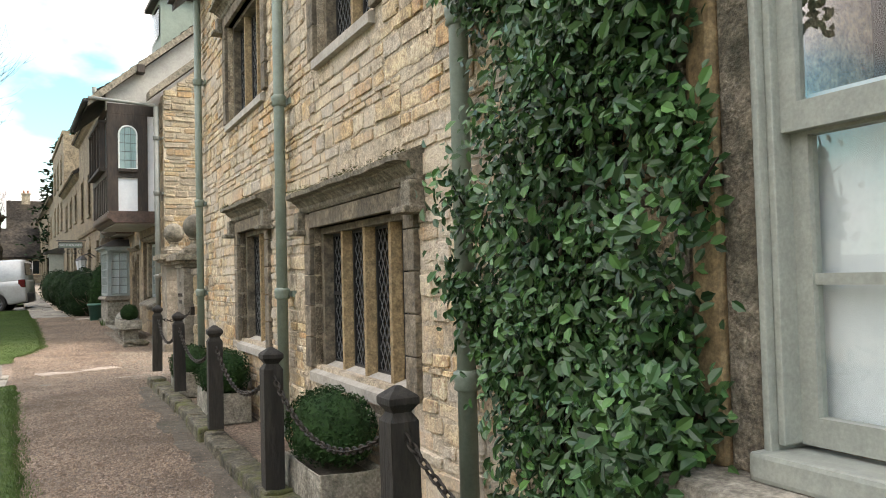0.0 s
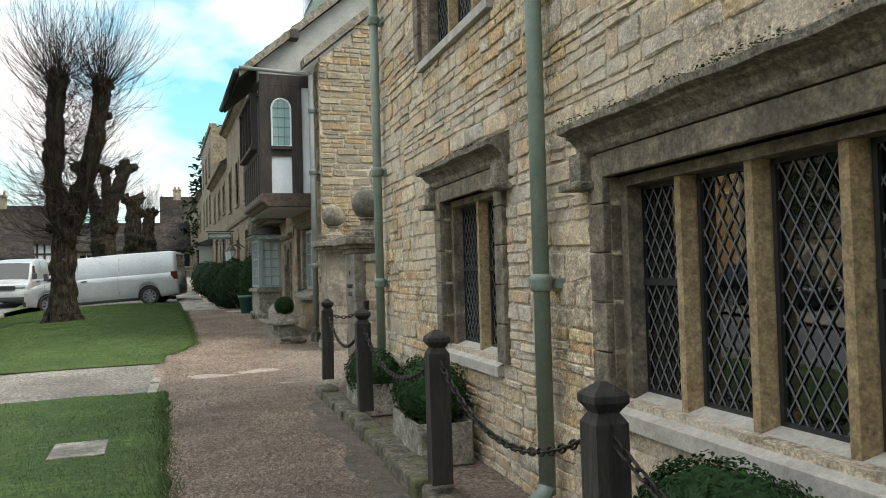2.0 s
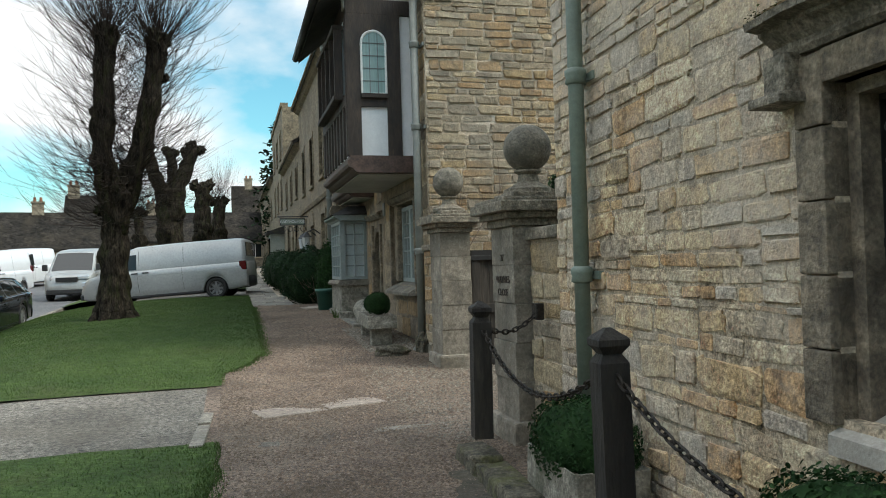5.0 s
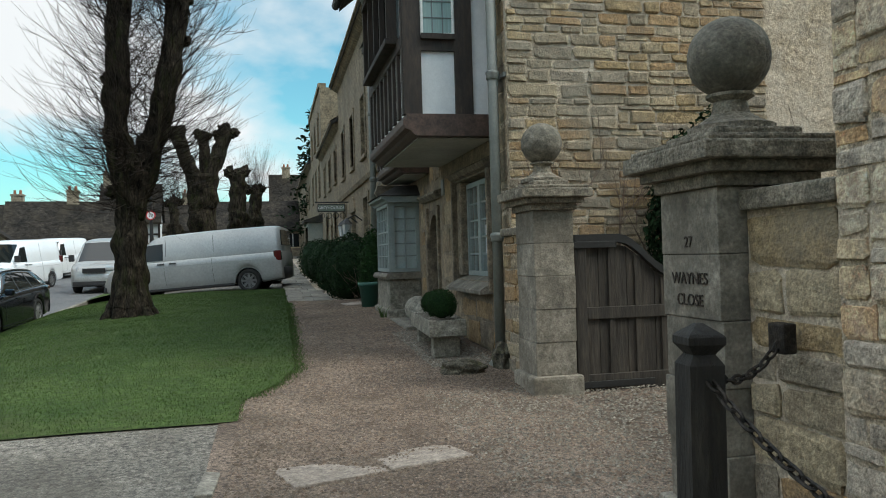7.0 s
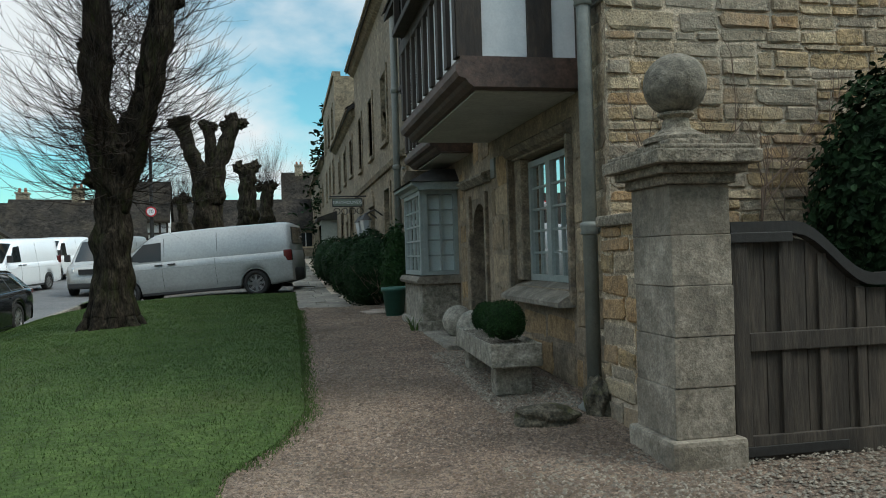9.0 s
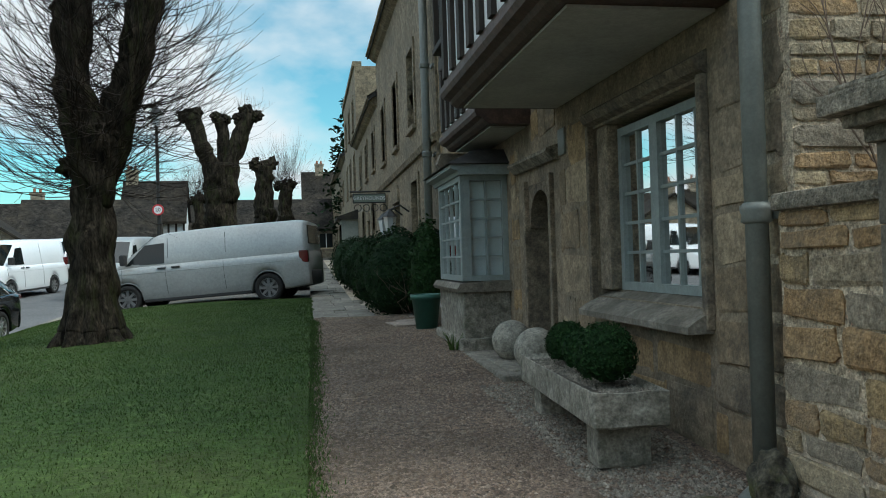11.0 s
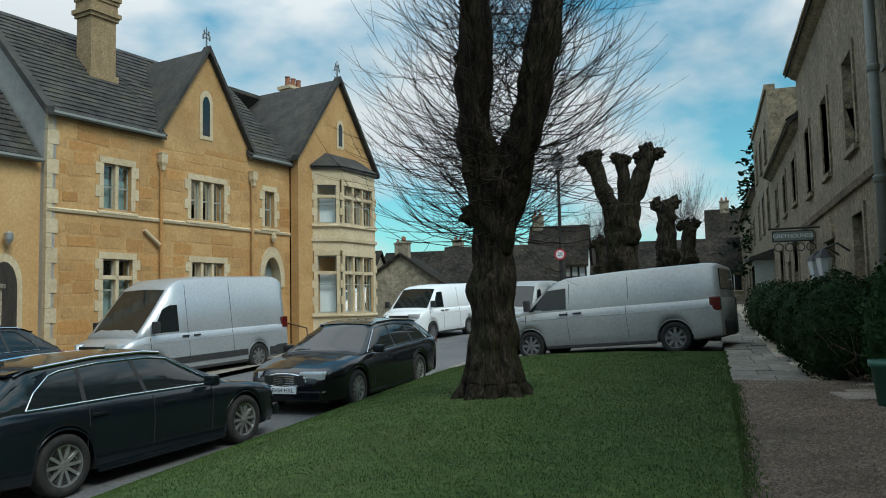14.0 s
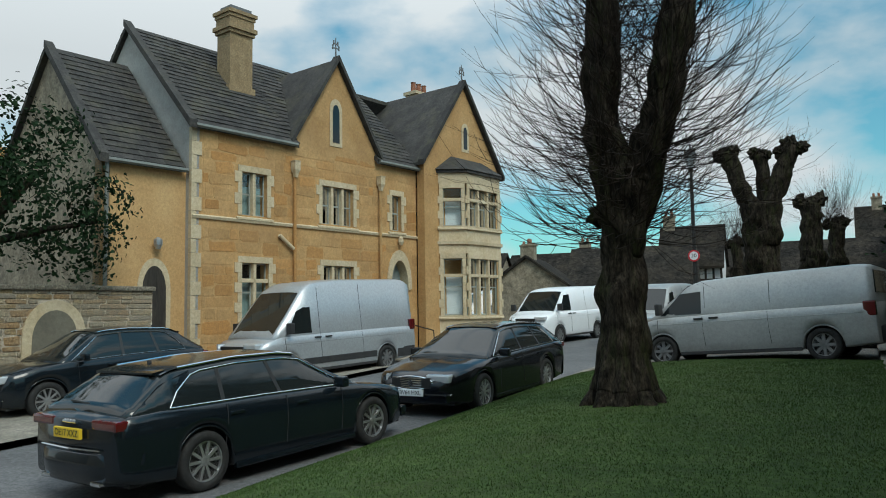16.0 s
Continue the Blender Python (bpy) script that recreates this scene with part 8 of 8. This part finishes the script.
for u, top in ((36.4, 11.2), (45.8, 10.0), (30.5, 10.9), (60.0, 11.0)):
    c = thing("chimney_stack", "stone chimney stack on the terrace roof", "chimney", m=MC @ pose(u, -3.2, 0))
    part("stack", box(-0.4, 0.4, -0.3, 0.3, top - 3.5, top, None, 0.01), M_TERRACE, c)
    part("stack_cap", box(-0.48, 0.48, -0.38, 0.38, top, top + 0.15, None, 0.01), M_TERRACE, c)
    for x in (-0.2, 0.2):
        part("chimney_pot", lathe([(0.12, top + 0.15), (0.1, top + 0.5), (0.12, top + 0.55)], 10, pose(x, 0, 0)), M_CHIMPOT, c)
for u in (40.0, 43.0):
    d = thing("roof_dormer", "small dark dormer on the terrace roof", "dormer", m=MC @ pose(u, -0.9, 6.6))
    part("dormer_front", box(-0.5, 0.5, -1.0, 0.0, 0.0, 1.0, None, 0.01), M_SLATE, d)
    part("dormer_pane", box(-0.38, 0.38, 0.0, 0.02, 0.15, 0.8), M_GLASSDARK, d)
    part("dormer_roof", prism([(-0.65, 0.95), (0.65, 0.95), (0.0, 1.5)], -1.4, 0.12), M_SLATE, d)
pd = drainpipe(MC, 26.35, 0.5, 7.0, 0.07, M_PIPE_B, "grey drainpipe with a swan neck at the terrace corner", (1.8, 3.2, 4.7, 6.2), 0.14)
part("swan_neck", tube([(26.35, 0.14, 7.0), (26.3, 0.2, 7.15), (26.0, 0.35, 7.3), (25.95, 0.38, 7.6)], 0.07, 10), M_PIPE_B, pd, smooth=True)
part("hopper", lathe([(0.08, 6.95), (0.14, 7.05), (0.14, 7.2)], 10, pose(26.35, 0.14, 0)), M_PIPE_B, pd)
# windows of the plain stretch between oriel and terrace
w7 = thing("window_7", "small upper window between oriel and terrace", "window", kind="structure", m=MB)
glazed(w7, 24.6, 25.3, 0.02, 4.0, 5.0, 2, 4, M_SASH)
part("sill", box(24.5, 25.4, 0, 0.12, 3.88, 3.98, None, 0.01), M_TERRACE, w7)
part("lintel", box(24.4, 25.5, 0, 0.06, 5.02, 5.18), M_TERRACE, w7)

# ---- hanging sign and lanterns ----
hs = thing("hanging_sign", "dark hanging sign board on a wrought iron bracket", "sign", m=pose(2.85, 33.6, 0))
part("bracket_arm", tube([(0, 0, 3.22), (-1.05, 0, 3.22)], 0.022, 6), M_BLACK, hs)
bd = part("board", box(-0.98, -0.12, -0.03, 0.03, 2.92, 3.17, None, 0.008), M_TRIM, hs, "dark green-grey board")
part("board_face", box(-0.95, -0.15, -0.036, -0.0305, 2.95, 3.14), M_PIPE, bd)
text_mesh("sign_text", "GREYHOUNDS", 0.125, M_WHITE, bd, pose(-0.55, -0.04, 3.045, 90, 0, 0), 0.002)
bm = bmesh.new()
for k in range(4):
    c = -0.85 + k * 0.22
    add_tube(bm, [(c + 0.09 * math.cos(t), 0, 2.8 + 0.09 * math.sin(t)) for t in (2 * math.pi * i / 10 for i in range(11))], 0.012, 5)
part("scrollwork", bm, M_BLACK, hs, "black iron scrollwork")
for y in (29.9, 31.1):
    ln = thing("wall_lantern", "black glazed wall lantern on a curved bracket", "lantern", "wall lanterns", m=pose(2.85, y, 0))
    part("bracket", tube([(0, 0, 2.45), (-0.2, 0, 2.6), (-0.42, 0, 2.5)], 0.02, 6), M_BLACK, ln)
    part("glass", lathe([(0.08, 1.98), (0.14, 2.35)], 6, pose(-0.42, 0, 0)), M_LAMPGLASS, ln)
    part("cap", lathe([(0.17, 2.35), (0.08, 2.46), (0.02, 2.52)], 6, pose(-0.42, 0, 0)), M_BLACK, ln)
    part("cage", lathe([(0.09, 1.94), (0.09, 1.98), (0.06, 1.99)], 6, pose(-0.42, 0, 0)), M_BLACK, ln)
hh = thing("iron_hook", "black iron hook bracket on the wall", "hook", m=pose(2.9, 24.0, 0))
part("hook", tube([(0, 0, 2.45), (-0.25, 0, 2.4), (-0.25, 0, 1.9), (-0.15, 0, 1.85)], 0.015, 6), M_BLACK, hh)
pr = thing("porch", "dark glazed shop porch far along the terrace", "porch", m=MC @ pose(47.5, 0, 1.0))
part("porch_body", box(-1.0, 1.0, 0, 0.7, 0, 2.2, None, 0.02), M_SASH, pr)
part("porch_roof", moulding([(0, 2.2), (0.9, 2.2), (0.9, 2.3), (0, 2.6)], -1.2, 1.2), M_SLATE, pr)
part("porch_pane", box(-0.8, 0.8, 0.705, 0.72, 0.9, 2.0), M_GLASSDARK, pr)


# ---- far houses across the head of the street ----
def far_house(x, y, w, d, eave, ridge, rot, label, wall_m=M_FARWALL, chim=(0.3,), cols=3, gable_front=False, timber=False):
    h = thing("far_house", label, "house", m=pose(x, y, 0, 0, 0, rot + (90 if gable_front else 0)))
    part("wall", prism([(-d / 2, -1), (-d / 2, eave), (0, ridge), (d / 2, eave), (d / 2, -1)], -w / 2, w / 2, turn_side), wall_m, h)
    for s in (1, -1):
        part("roof", prism([(s * (d / 2 + 0.3), eave - 0.3 * (ridge - eave) / (d / 2)), (0, ridge + 0.02), (0, ridge + 0.2), (s * (d / 2 + 0.3), eave - 0.3 * (ridge - eave) / (d / 2) + 0.18)], -w / 2 - 0.2, w / 2 + 0.2, turn_side), M_FARROOF, h)
    for f in chim:
        c = part("chimney", box(w * (f - 0.5) - 0.4, w * (f - 0.5) + 0.4, -0.35, 0.35, ridge - 0.6, ridge + 0.85), M_FARWALL, h)
        part("chimney_cap", box(w * (f - 0.5) - 0.46, w * (f - 0.5) + 0.46, -0.42, 0.42, ridge + 0.85, ridge + 0.97), M_FARWALL, c)
        for k in (-0.2, 0.2):
            part("pot", lathe([(0.11, ridge + 0.97), (0.09, ridge + 1.3)], 8, pose(w * (f - 0.5) + k, 0, 0)), M_CHIMPOT, c)
    for k in range(cols):
        c = -w / 2 + w * (k + 0.5) / cols
        wn_ = part("window", box(c - 0.5, c + 0.5, -d / 2 - 0.03, -d / 2 + 0.05, eave - 1.5, eave - 0.4), M_CARGLASS_SOLID, h)
        part("frame", box(c - 0.03, c + 0.03, -d / 2 - 0.05, -d / 2 - 0.03, eave - 1.5, eave - 0.4), M_WHITEPAINT, wn_)
        part("sill", box(c - 0.6, c + 0.6, -d / 2 - 0.1, -d / 2, eave - 1.6, eave - 1.5), M_QUOIN, wn_)
    if timber:
        for k in range(9):
            c = -w / 2 + w * k / 8
            part("timber", box(c - 0.07, c + 0.07, -d / 2 - 0.06, -d / 2 - 0.01, 1.5, eave), M_TIMBER, h)
        for z in (2.4, 3.6):
            part("timber", box(-w / 2, w / 2, -d / 2 - 0.05, -d / 2 - 0.01, z - 0.07, z + 0.07), M_TIMBER, h)
    return h


far_house(-27.5, 68, 9, 7, 3.4, 5.9, 8, "stone cottage with a steep slate roof up the hill", chim=(0.1, 0.9))
far_house(-21.0, 74, 7, 7, 3.5, 6.1, 4, "grey stone house with tall chimneys up the hill", chim=(0.15, 0.85))
far_house(-18.0, 62, 6, 6, 2.8, 4.9, 100, "stone gabled cottage beyond the ochre house", chim=(0.2,), cols=2)
far_house(-13.2, 68, 8, 8, 3.2, 5.8, 12, "dark roofed stone house at the bend", chim=(0.5,), cols=2)
far_house(-9.9, 72, 4.0, 6, 4.6, 7.4, 5, "small white timbered house with a tall chimney", M_PLASTER, (0.1,), 1, timber=True)
far_house(-3.2, 78, 13, 7, 4.0, 6.4, 3, "long low slate roofed row closing the street", chim=(0.25,), cols=5)
far_house(4.5, 92, 8, 8, 5.6, 10.2, 0, "stone house with a tall stack at the street end", chim=(0.2,), cols=2)
far_house(-33, 58, 10, 7, 4.2, 7.6, 15, "stone barn-like house beyond the garden", chim=(0.8,), cols=3)
far_house(-40, 44, 12, 8, 5.0, 8.6, 60, "stone house behind the ochre house", chim=(0.3,), cols=3)
far_house(24, 60, 14, 9, 6.0, 10, 0, "plain house behind the terrace", chim=(), cols=2)
tagged(part("far_wall", box(-26, -6.2, 57.6, 58.0, -0.5, 2.7), M_FARWALL), "long stone boundary wall up the hill", "wall", kind="structure")
box_bush("hedge", pose(-24, 56, 2.0), 3.2, 1.4, 1.5, "rounded garden bush over the far wall", 2200, 0.2, M_YEW, 95, category="hedge", jag=0.3)
tagged(part("tree_belt", box(-300, 300, 300, 305, -10, 16), M_YEW), "distant dark line of woods", "backdrop", kind="structure")
for nm, b in (("house_behind_walker", (-12, 12, -34, -28, -1, 7)), ("house_across_walker", (-26, -17, -24, 14, -2, 7))):
    tagged(part(nm, box(*b), M_FARWALL), "plain stone house front closing the street", "wall", kind="structure")


# ---- kerb of the crossing, slabs, flags ----
ek = thing("edging", "pale stone edging between tarmac and gravel", "kerb", kind="structure")
for k in range(4):
    part("edging_stone", box(-0.06, 0.05, 0.005, 0.82, -0.1, 0.035, pose(-0.03 + 0.035 * k, 12.7 + 0.82 * k, 0.055 + 0.02 * k, 0, 0, -2.5), 0.012), M_FLAG, ek)
sl = thing("path_slabs", "flush pale stone slabs across the gravel path", "paving", kind="structure")
part("slab", box(0, 0.62, 0, 0.55, -0.06, 0.022, pose(0.52, 13.52, path_z(13.7), 0, 0, 17), 0.012), M_SLAB, sl)
part("slab", box(0, 0.6, 0, 0.55, -0.06, 0.02, pose(1.13, 13.7, path_z(13.9), 0, 0, 17), 0.012), M_SLAB, sl)
part("slab", box(0, 0.85, 0, 0.75, -0.06, 0.012, pose(1.35, 12.75, path_z(13), 0, 0, 12), 0.012), M_FLAG, sl)
part("slab", box(0, 0.75, 0, 0.7, -0.06, 0.01, pose(2.2, 13.2, path_z(13.4), 0, 0, 12), 0.012), M_FLAG, sl)
tagged(part("inspection_cover", box(-0.78, -0.36, 9.35, 9.95, 0.0, ground_z(-0.55, 9.65) + 0.03, None, 0.01), M_PIER), "grey concrete cover set in the lawn", "cover")
rs = random.Random(21)
fp = thing("flagstones", "uneven worn flagstones of the upper footpath", "paving", kind="structure")
y = 26.42
while y < 58:
    ln = rs.uniform(0.6, 1.0)
    x = 0.72
    xe = 1.78 if y < 30 else 1.6
    while x < xe - 0.1:
        w = min(rs.uniform(0.4, 0.7), xe - x)
        zz = path_z(y + ln / 2)
        part("flag", box(-w / 2 + 0.008, w / 2 - 0.008, -ln / 2 + 0.008, ln / 2 - 0.008, -0.06, 0.012 + rs.uniform(-0.006, 0.008), pose(x + w / 2, y + ln / 2, zz, 1.4 + rs.uniform(-0.4, 0.4), rs.uniform(-0.5, 0.5), 0), 0.006), M_FLAG, fp)
        x += w
    y += ln
for k in range(3):
    tagged(part("step_flag", box(-0.3, 0.3, -0.35, 0.35, -0.05, 0.03, pose(2.15 + 0.12 * k, 24.9 + 0.75 * k, path_z(25), 0, 0, 8), 0.01), M_SLAB), "pale loose paving slab beside the pot", "slab", "loose slabs")

# road kerb
rk = thing("road_kerb", "grey stone kerb between lawn and road", "kerb", kind="structure")
y = 10.0
while y < 60:
    zz = road_z(y)
    part("kerb_stone", box(-0.07, 0.07, 0.0, 0.9, -0.1, 0.11, pose(ROAD_X1 + 0.02, y, zz, 2.2, 0, 0), 0.015), M_FLAG, rk)
    y += 0.91


# ---- scattered gravel and grass ----
def scatter_pebbles(name, n, spot, size, material, seed, label):
    rs = random.Random(seed)
    octa = [(1, 0, 0), (-1, 0, 0), (0, 1, 0), (0, -1, 0), (0, 0, 1), (0, 0, -1)]
    tri = [(0, 2, 4), (2, 1, 4), (1, 3, 4), (3, 0, 4)]
    verts, polys = [], []
    for _ in range(n):
        x, y = spot(rs)
        s = size * rs.uniform(0.5, 1.5)
        a = rs.uniform(0, 6.28)
        ca, sa = math.cos(a), math.sin(a)
        sx, sy, sz = s * rs.uniform(0.7, 1.3), s * rs.uniform(0.6, 1.0), s * rs.uniform(0.4, 0.8)
        o = len(verts)
        z = ground_z(x, y) + 0.012 + 0.02 * noise.noise(Vector((x, y, 0)) * 1.7)
        verts += [(x + ca * p[0] * sx - sa * p[1] * sy, y + sa * p[0] * sx + ca * p[1] * sy, z + p[2] * sz) for p in octa]
        polys += [tuple(o + i for i in t) for t in tri]
    me = bpy.data.meshes.new(name)
    me.from_pydata(verts, [], polys)
    me.materials.append(material)
    return tagged(new(name, me), label, "gravel", kind="stuff")


def path_spot(rs):
    y = 0.5 + 25.9 * rs.random() ** 1.0
    e = lerp_table(EDGE_X, y)
    r = (1.2 + 0.0545 * y) if y < 11.3 else 2.85
    return e + (r - e) * rs.random(), y


scatter_pebbles("gravel", 125000, path_spot, 0.0105, M_PEBBLE, 1, "mixed brown and grey gravel on the path")
scatter_pebbles("coarse_gravel", 9000, path_spot, 0.017, M_PEBBLE, 2, "larger loose stones on the path")
scatter_pebbles("pale_gravel", 5200, lambda rs: (2.05 + 0.75 * rs.random(), 16.9 + 2.9 * rs.random()), 0.016, M_PEBBLE_P, 3, "pale pebbles under the trough")
scatter_pebbles("drive_gravel", 15000, lambda rs: (1.7 + 3.6 * rs.random() ** 0.8, 12.2 + 3.6 * rs.random()), 0.013, M_PEBBLE_P, 4, "pale gravel of the gateway")
rs = random.Random(6)
tp = [(2.36 + rs.uniform(-0.13, 0.13), 18.12 + rs.uniform(-0.76, 0.76)) for _ in range(1500)]
verts, polys = [], []
for x, y in tp:
    s, z = rs.uniform(0.008, 0.016), path_z(18.1) + 0.375
    o = len(verts)
    verts += [(x - s, y, z), (x, y - s, z), (x + s, y, z), (x, y + s, z), (x, y, z + s)]
    polys += [(o, o + 1, o + 4), (o + 1, o + 2, o + 4), (o + 2, o + 3, o + 4), (o + 3, o, o + 4)]
me = bpy.data.meshes.new("trough_gravel")
me.from_pydata(verts, [], polys)
me.materials.append(M_PEBBLE_P)
tagged(new("trough_gravel", me), "pale chippings in the trough", "gravel", kind="stuff")


def scatter_grass(name, n, spot, seed, label, size=0.019):
    rs = random.Random(seed)
    verts, polys = [], []
    while len(polys) < n:
        x, y = spot(rs)
        s = size * rs.uniform(0.6, 1.5)
        a = rs.uniform(0, 6.28)
        w = 0.0028 + 0.0002 * abs(y - 8)
        z = ground_z(x, y) + 0.014 + 0.012 * noise.noise(Vector((x, y, 0)) * 1.7)
        l = s * rs.uniform(0.1, 0.8)
        b = rs.uniform(0, 6.28)
        o = len(verts)
        verts += [(x + math.cos(a) * w, y + math.sin(a) * w, z), (x - math.cos(a) * w, y - math.sin(a) * w, z), (x + math.cos(b) * l, y + math.sin(b) * l, z + s)]
        polys.append((o, o + 1, o + 2))
    me = bpy.data.meshes.new(name)
    me.from_pydata(verts, [], polys)
    me.materials.append(M_BLADE)
    return tagged(new(name, me), label, "grass", kind="stuff")


def lawn_spot(y0, y1, power):
    def spot(rs):
        y = y0 + (y1 - y0) * rs.random()
        e = lerp_table(EDGE_X, y) + 0.05 * noise.noise(Vector((0.0, y * 1.9, 4.0))) + 0.03
        return e - (e - ROAD_X1 - 0.05) * rs.random() ** power, y
    return spot


scatter_grass("grass_near", 70000, lawn_spot(3, 12.82, 1.8), 1, "short mown grass of the near lawn")
scatter_grass("grass_far", 190000, lawn_spot(15.22, 31.4, 1.15), 2, "short mown grass of the far lawn")
scatter_grass("edge_tufts", 5000, lambda rs: (lerp_table(EDGE_X, 8) + 0.02 + rs.gauss(0, 0.05), rs.uniform(4, 12)), 4, "ragged tufts along the path edge", 0.026)
scatter_grass("verge_tufts", 5000, lambda rs: ((lambda y: (lerp_table(EDGE_X, y) + abs(rs.gauss(0, 0.06)), y))(rs.uniform(16, 26))), 5, "ragged tufts along the lawn edge", 0.024)


# ---- stonework laid on the walls ----
SURROUND_A = [(4.03 - 0.15, 5.88 + 0.15, 0.7, 2.24), (7.38 - 0.15, 8.62 + 0.15, 0.74, 2.37), (7.25, 9.3, 3.25, 4.84), (4.35, 5.85, 3.13, 4.74), (0.0, 1.84, 0.78, 3.1)]
lay_stones(wall_a, MA, -6, 11.32, 0.0, 5.6, SURROUND_A, M_RUBBLE, (3.4, 8.0, 0.35, 2.6), 31, ch=(0.05, 0.16), ln=(0.11, 0.38), proud=(0.003, 0.02), gap=0.008)
lay_stones(gw, MV, 1.3, 9.0, -0.5, 2.2, [(2.78, 4.02, -0.6, 1.3), (2.88, 3.92, 1.3, 1.62), (3.08, 3.72, 1.62, 1.95)], M_RUBBLE_B, (90, 91, 0, 1), 36, ch=(0.09, 0.16), out=0.55)
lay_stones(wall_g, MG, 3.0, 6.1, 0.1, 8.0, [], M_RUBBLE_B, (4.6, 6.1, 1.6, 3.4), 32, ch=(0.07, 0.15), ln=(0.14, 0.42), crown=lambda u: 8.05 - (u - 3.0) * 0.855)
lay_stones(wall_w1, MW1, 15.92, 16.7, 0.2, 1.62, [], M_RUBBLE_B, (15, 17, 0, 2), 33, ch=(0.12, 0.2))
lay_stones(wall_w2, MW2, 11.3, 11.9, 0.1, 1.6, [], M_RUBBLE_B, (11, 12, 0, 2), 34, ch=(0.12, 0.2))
lay_stones(vic_wall, MV, -8.16, -0.3, 0.0, 6.2, [(a - 0.24, b + 0.24, c - 0.13, d + 0.17) for a, b, c, d in W_MAIN] + [(-9, 0, 3.99, 4.11)], M_OCHRE, (90, 91, 0, 1), 41, ch=(0.22, 0.34), ln=(0.4, 0.95), proud=(0.003, 0.009), gap=0.006)
lay_stones(wall_b, MB, 16.74, 26.1, 0.3, 5.3, [(17.43, 19.27, 0.97, 2.6), (20.05, 21.4, 0.3, 2.45), (21.7, 23.5, 0.2, 2.7), (17.2, 20.1, 2.7, 5.3), (20.9, 22.9, 2.7, 5.3), (24.4, 25.5, 3.85, 5.2), (19.8, 20.06, 2.28, 2.6)], M_ASHLAR_B, (17, 21.5, 0.3, 2.7), 42, ch=(0.22, 0.36), ln=(0.35, 0.85), proud=(0.004, 0.014), gap=0.007)
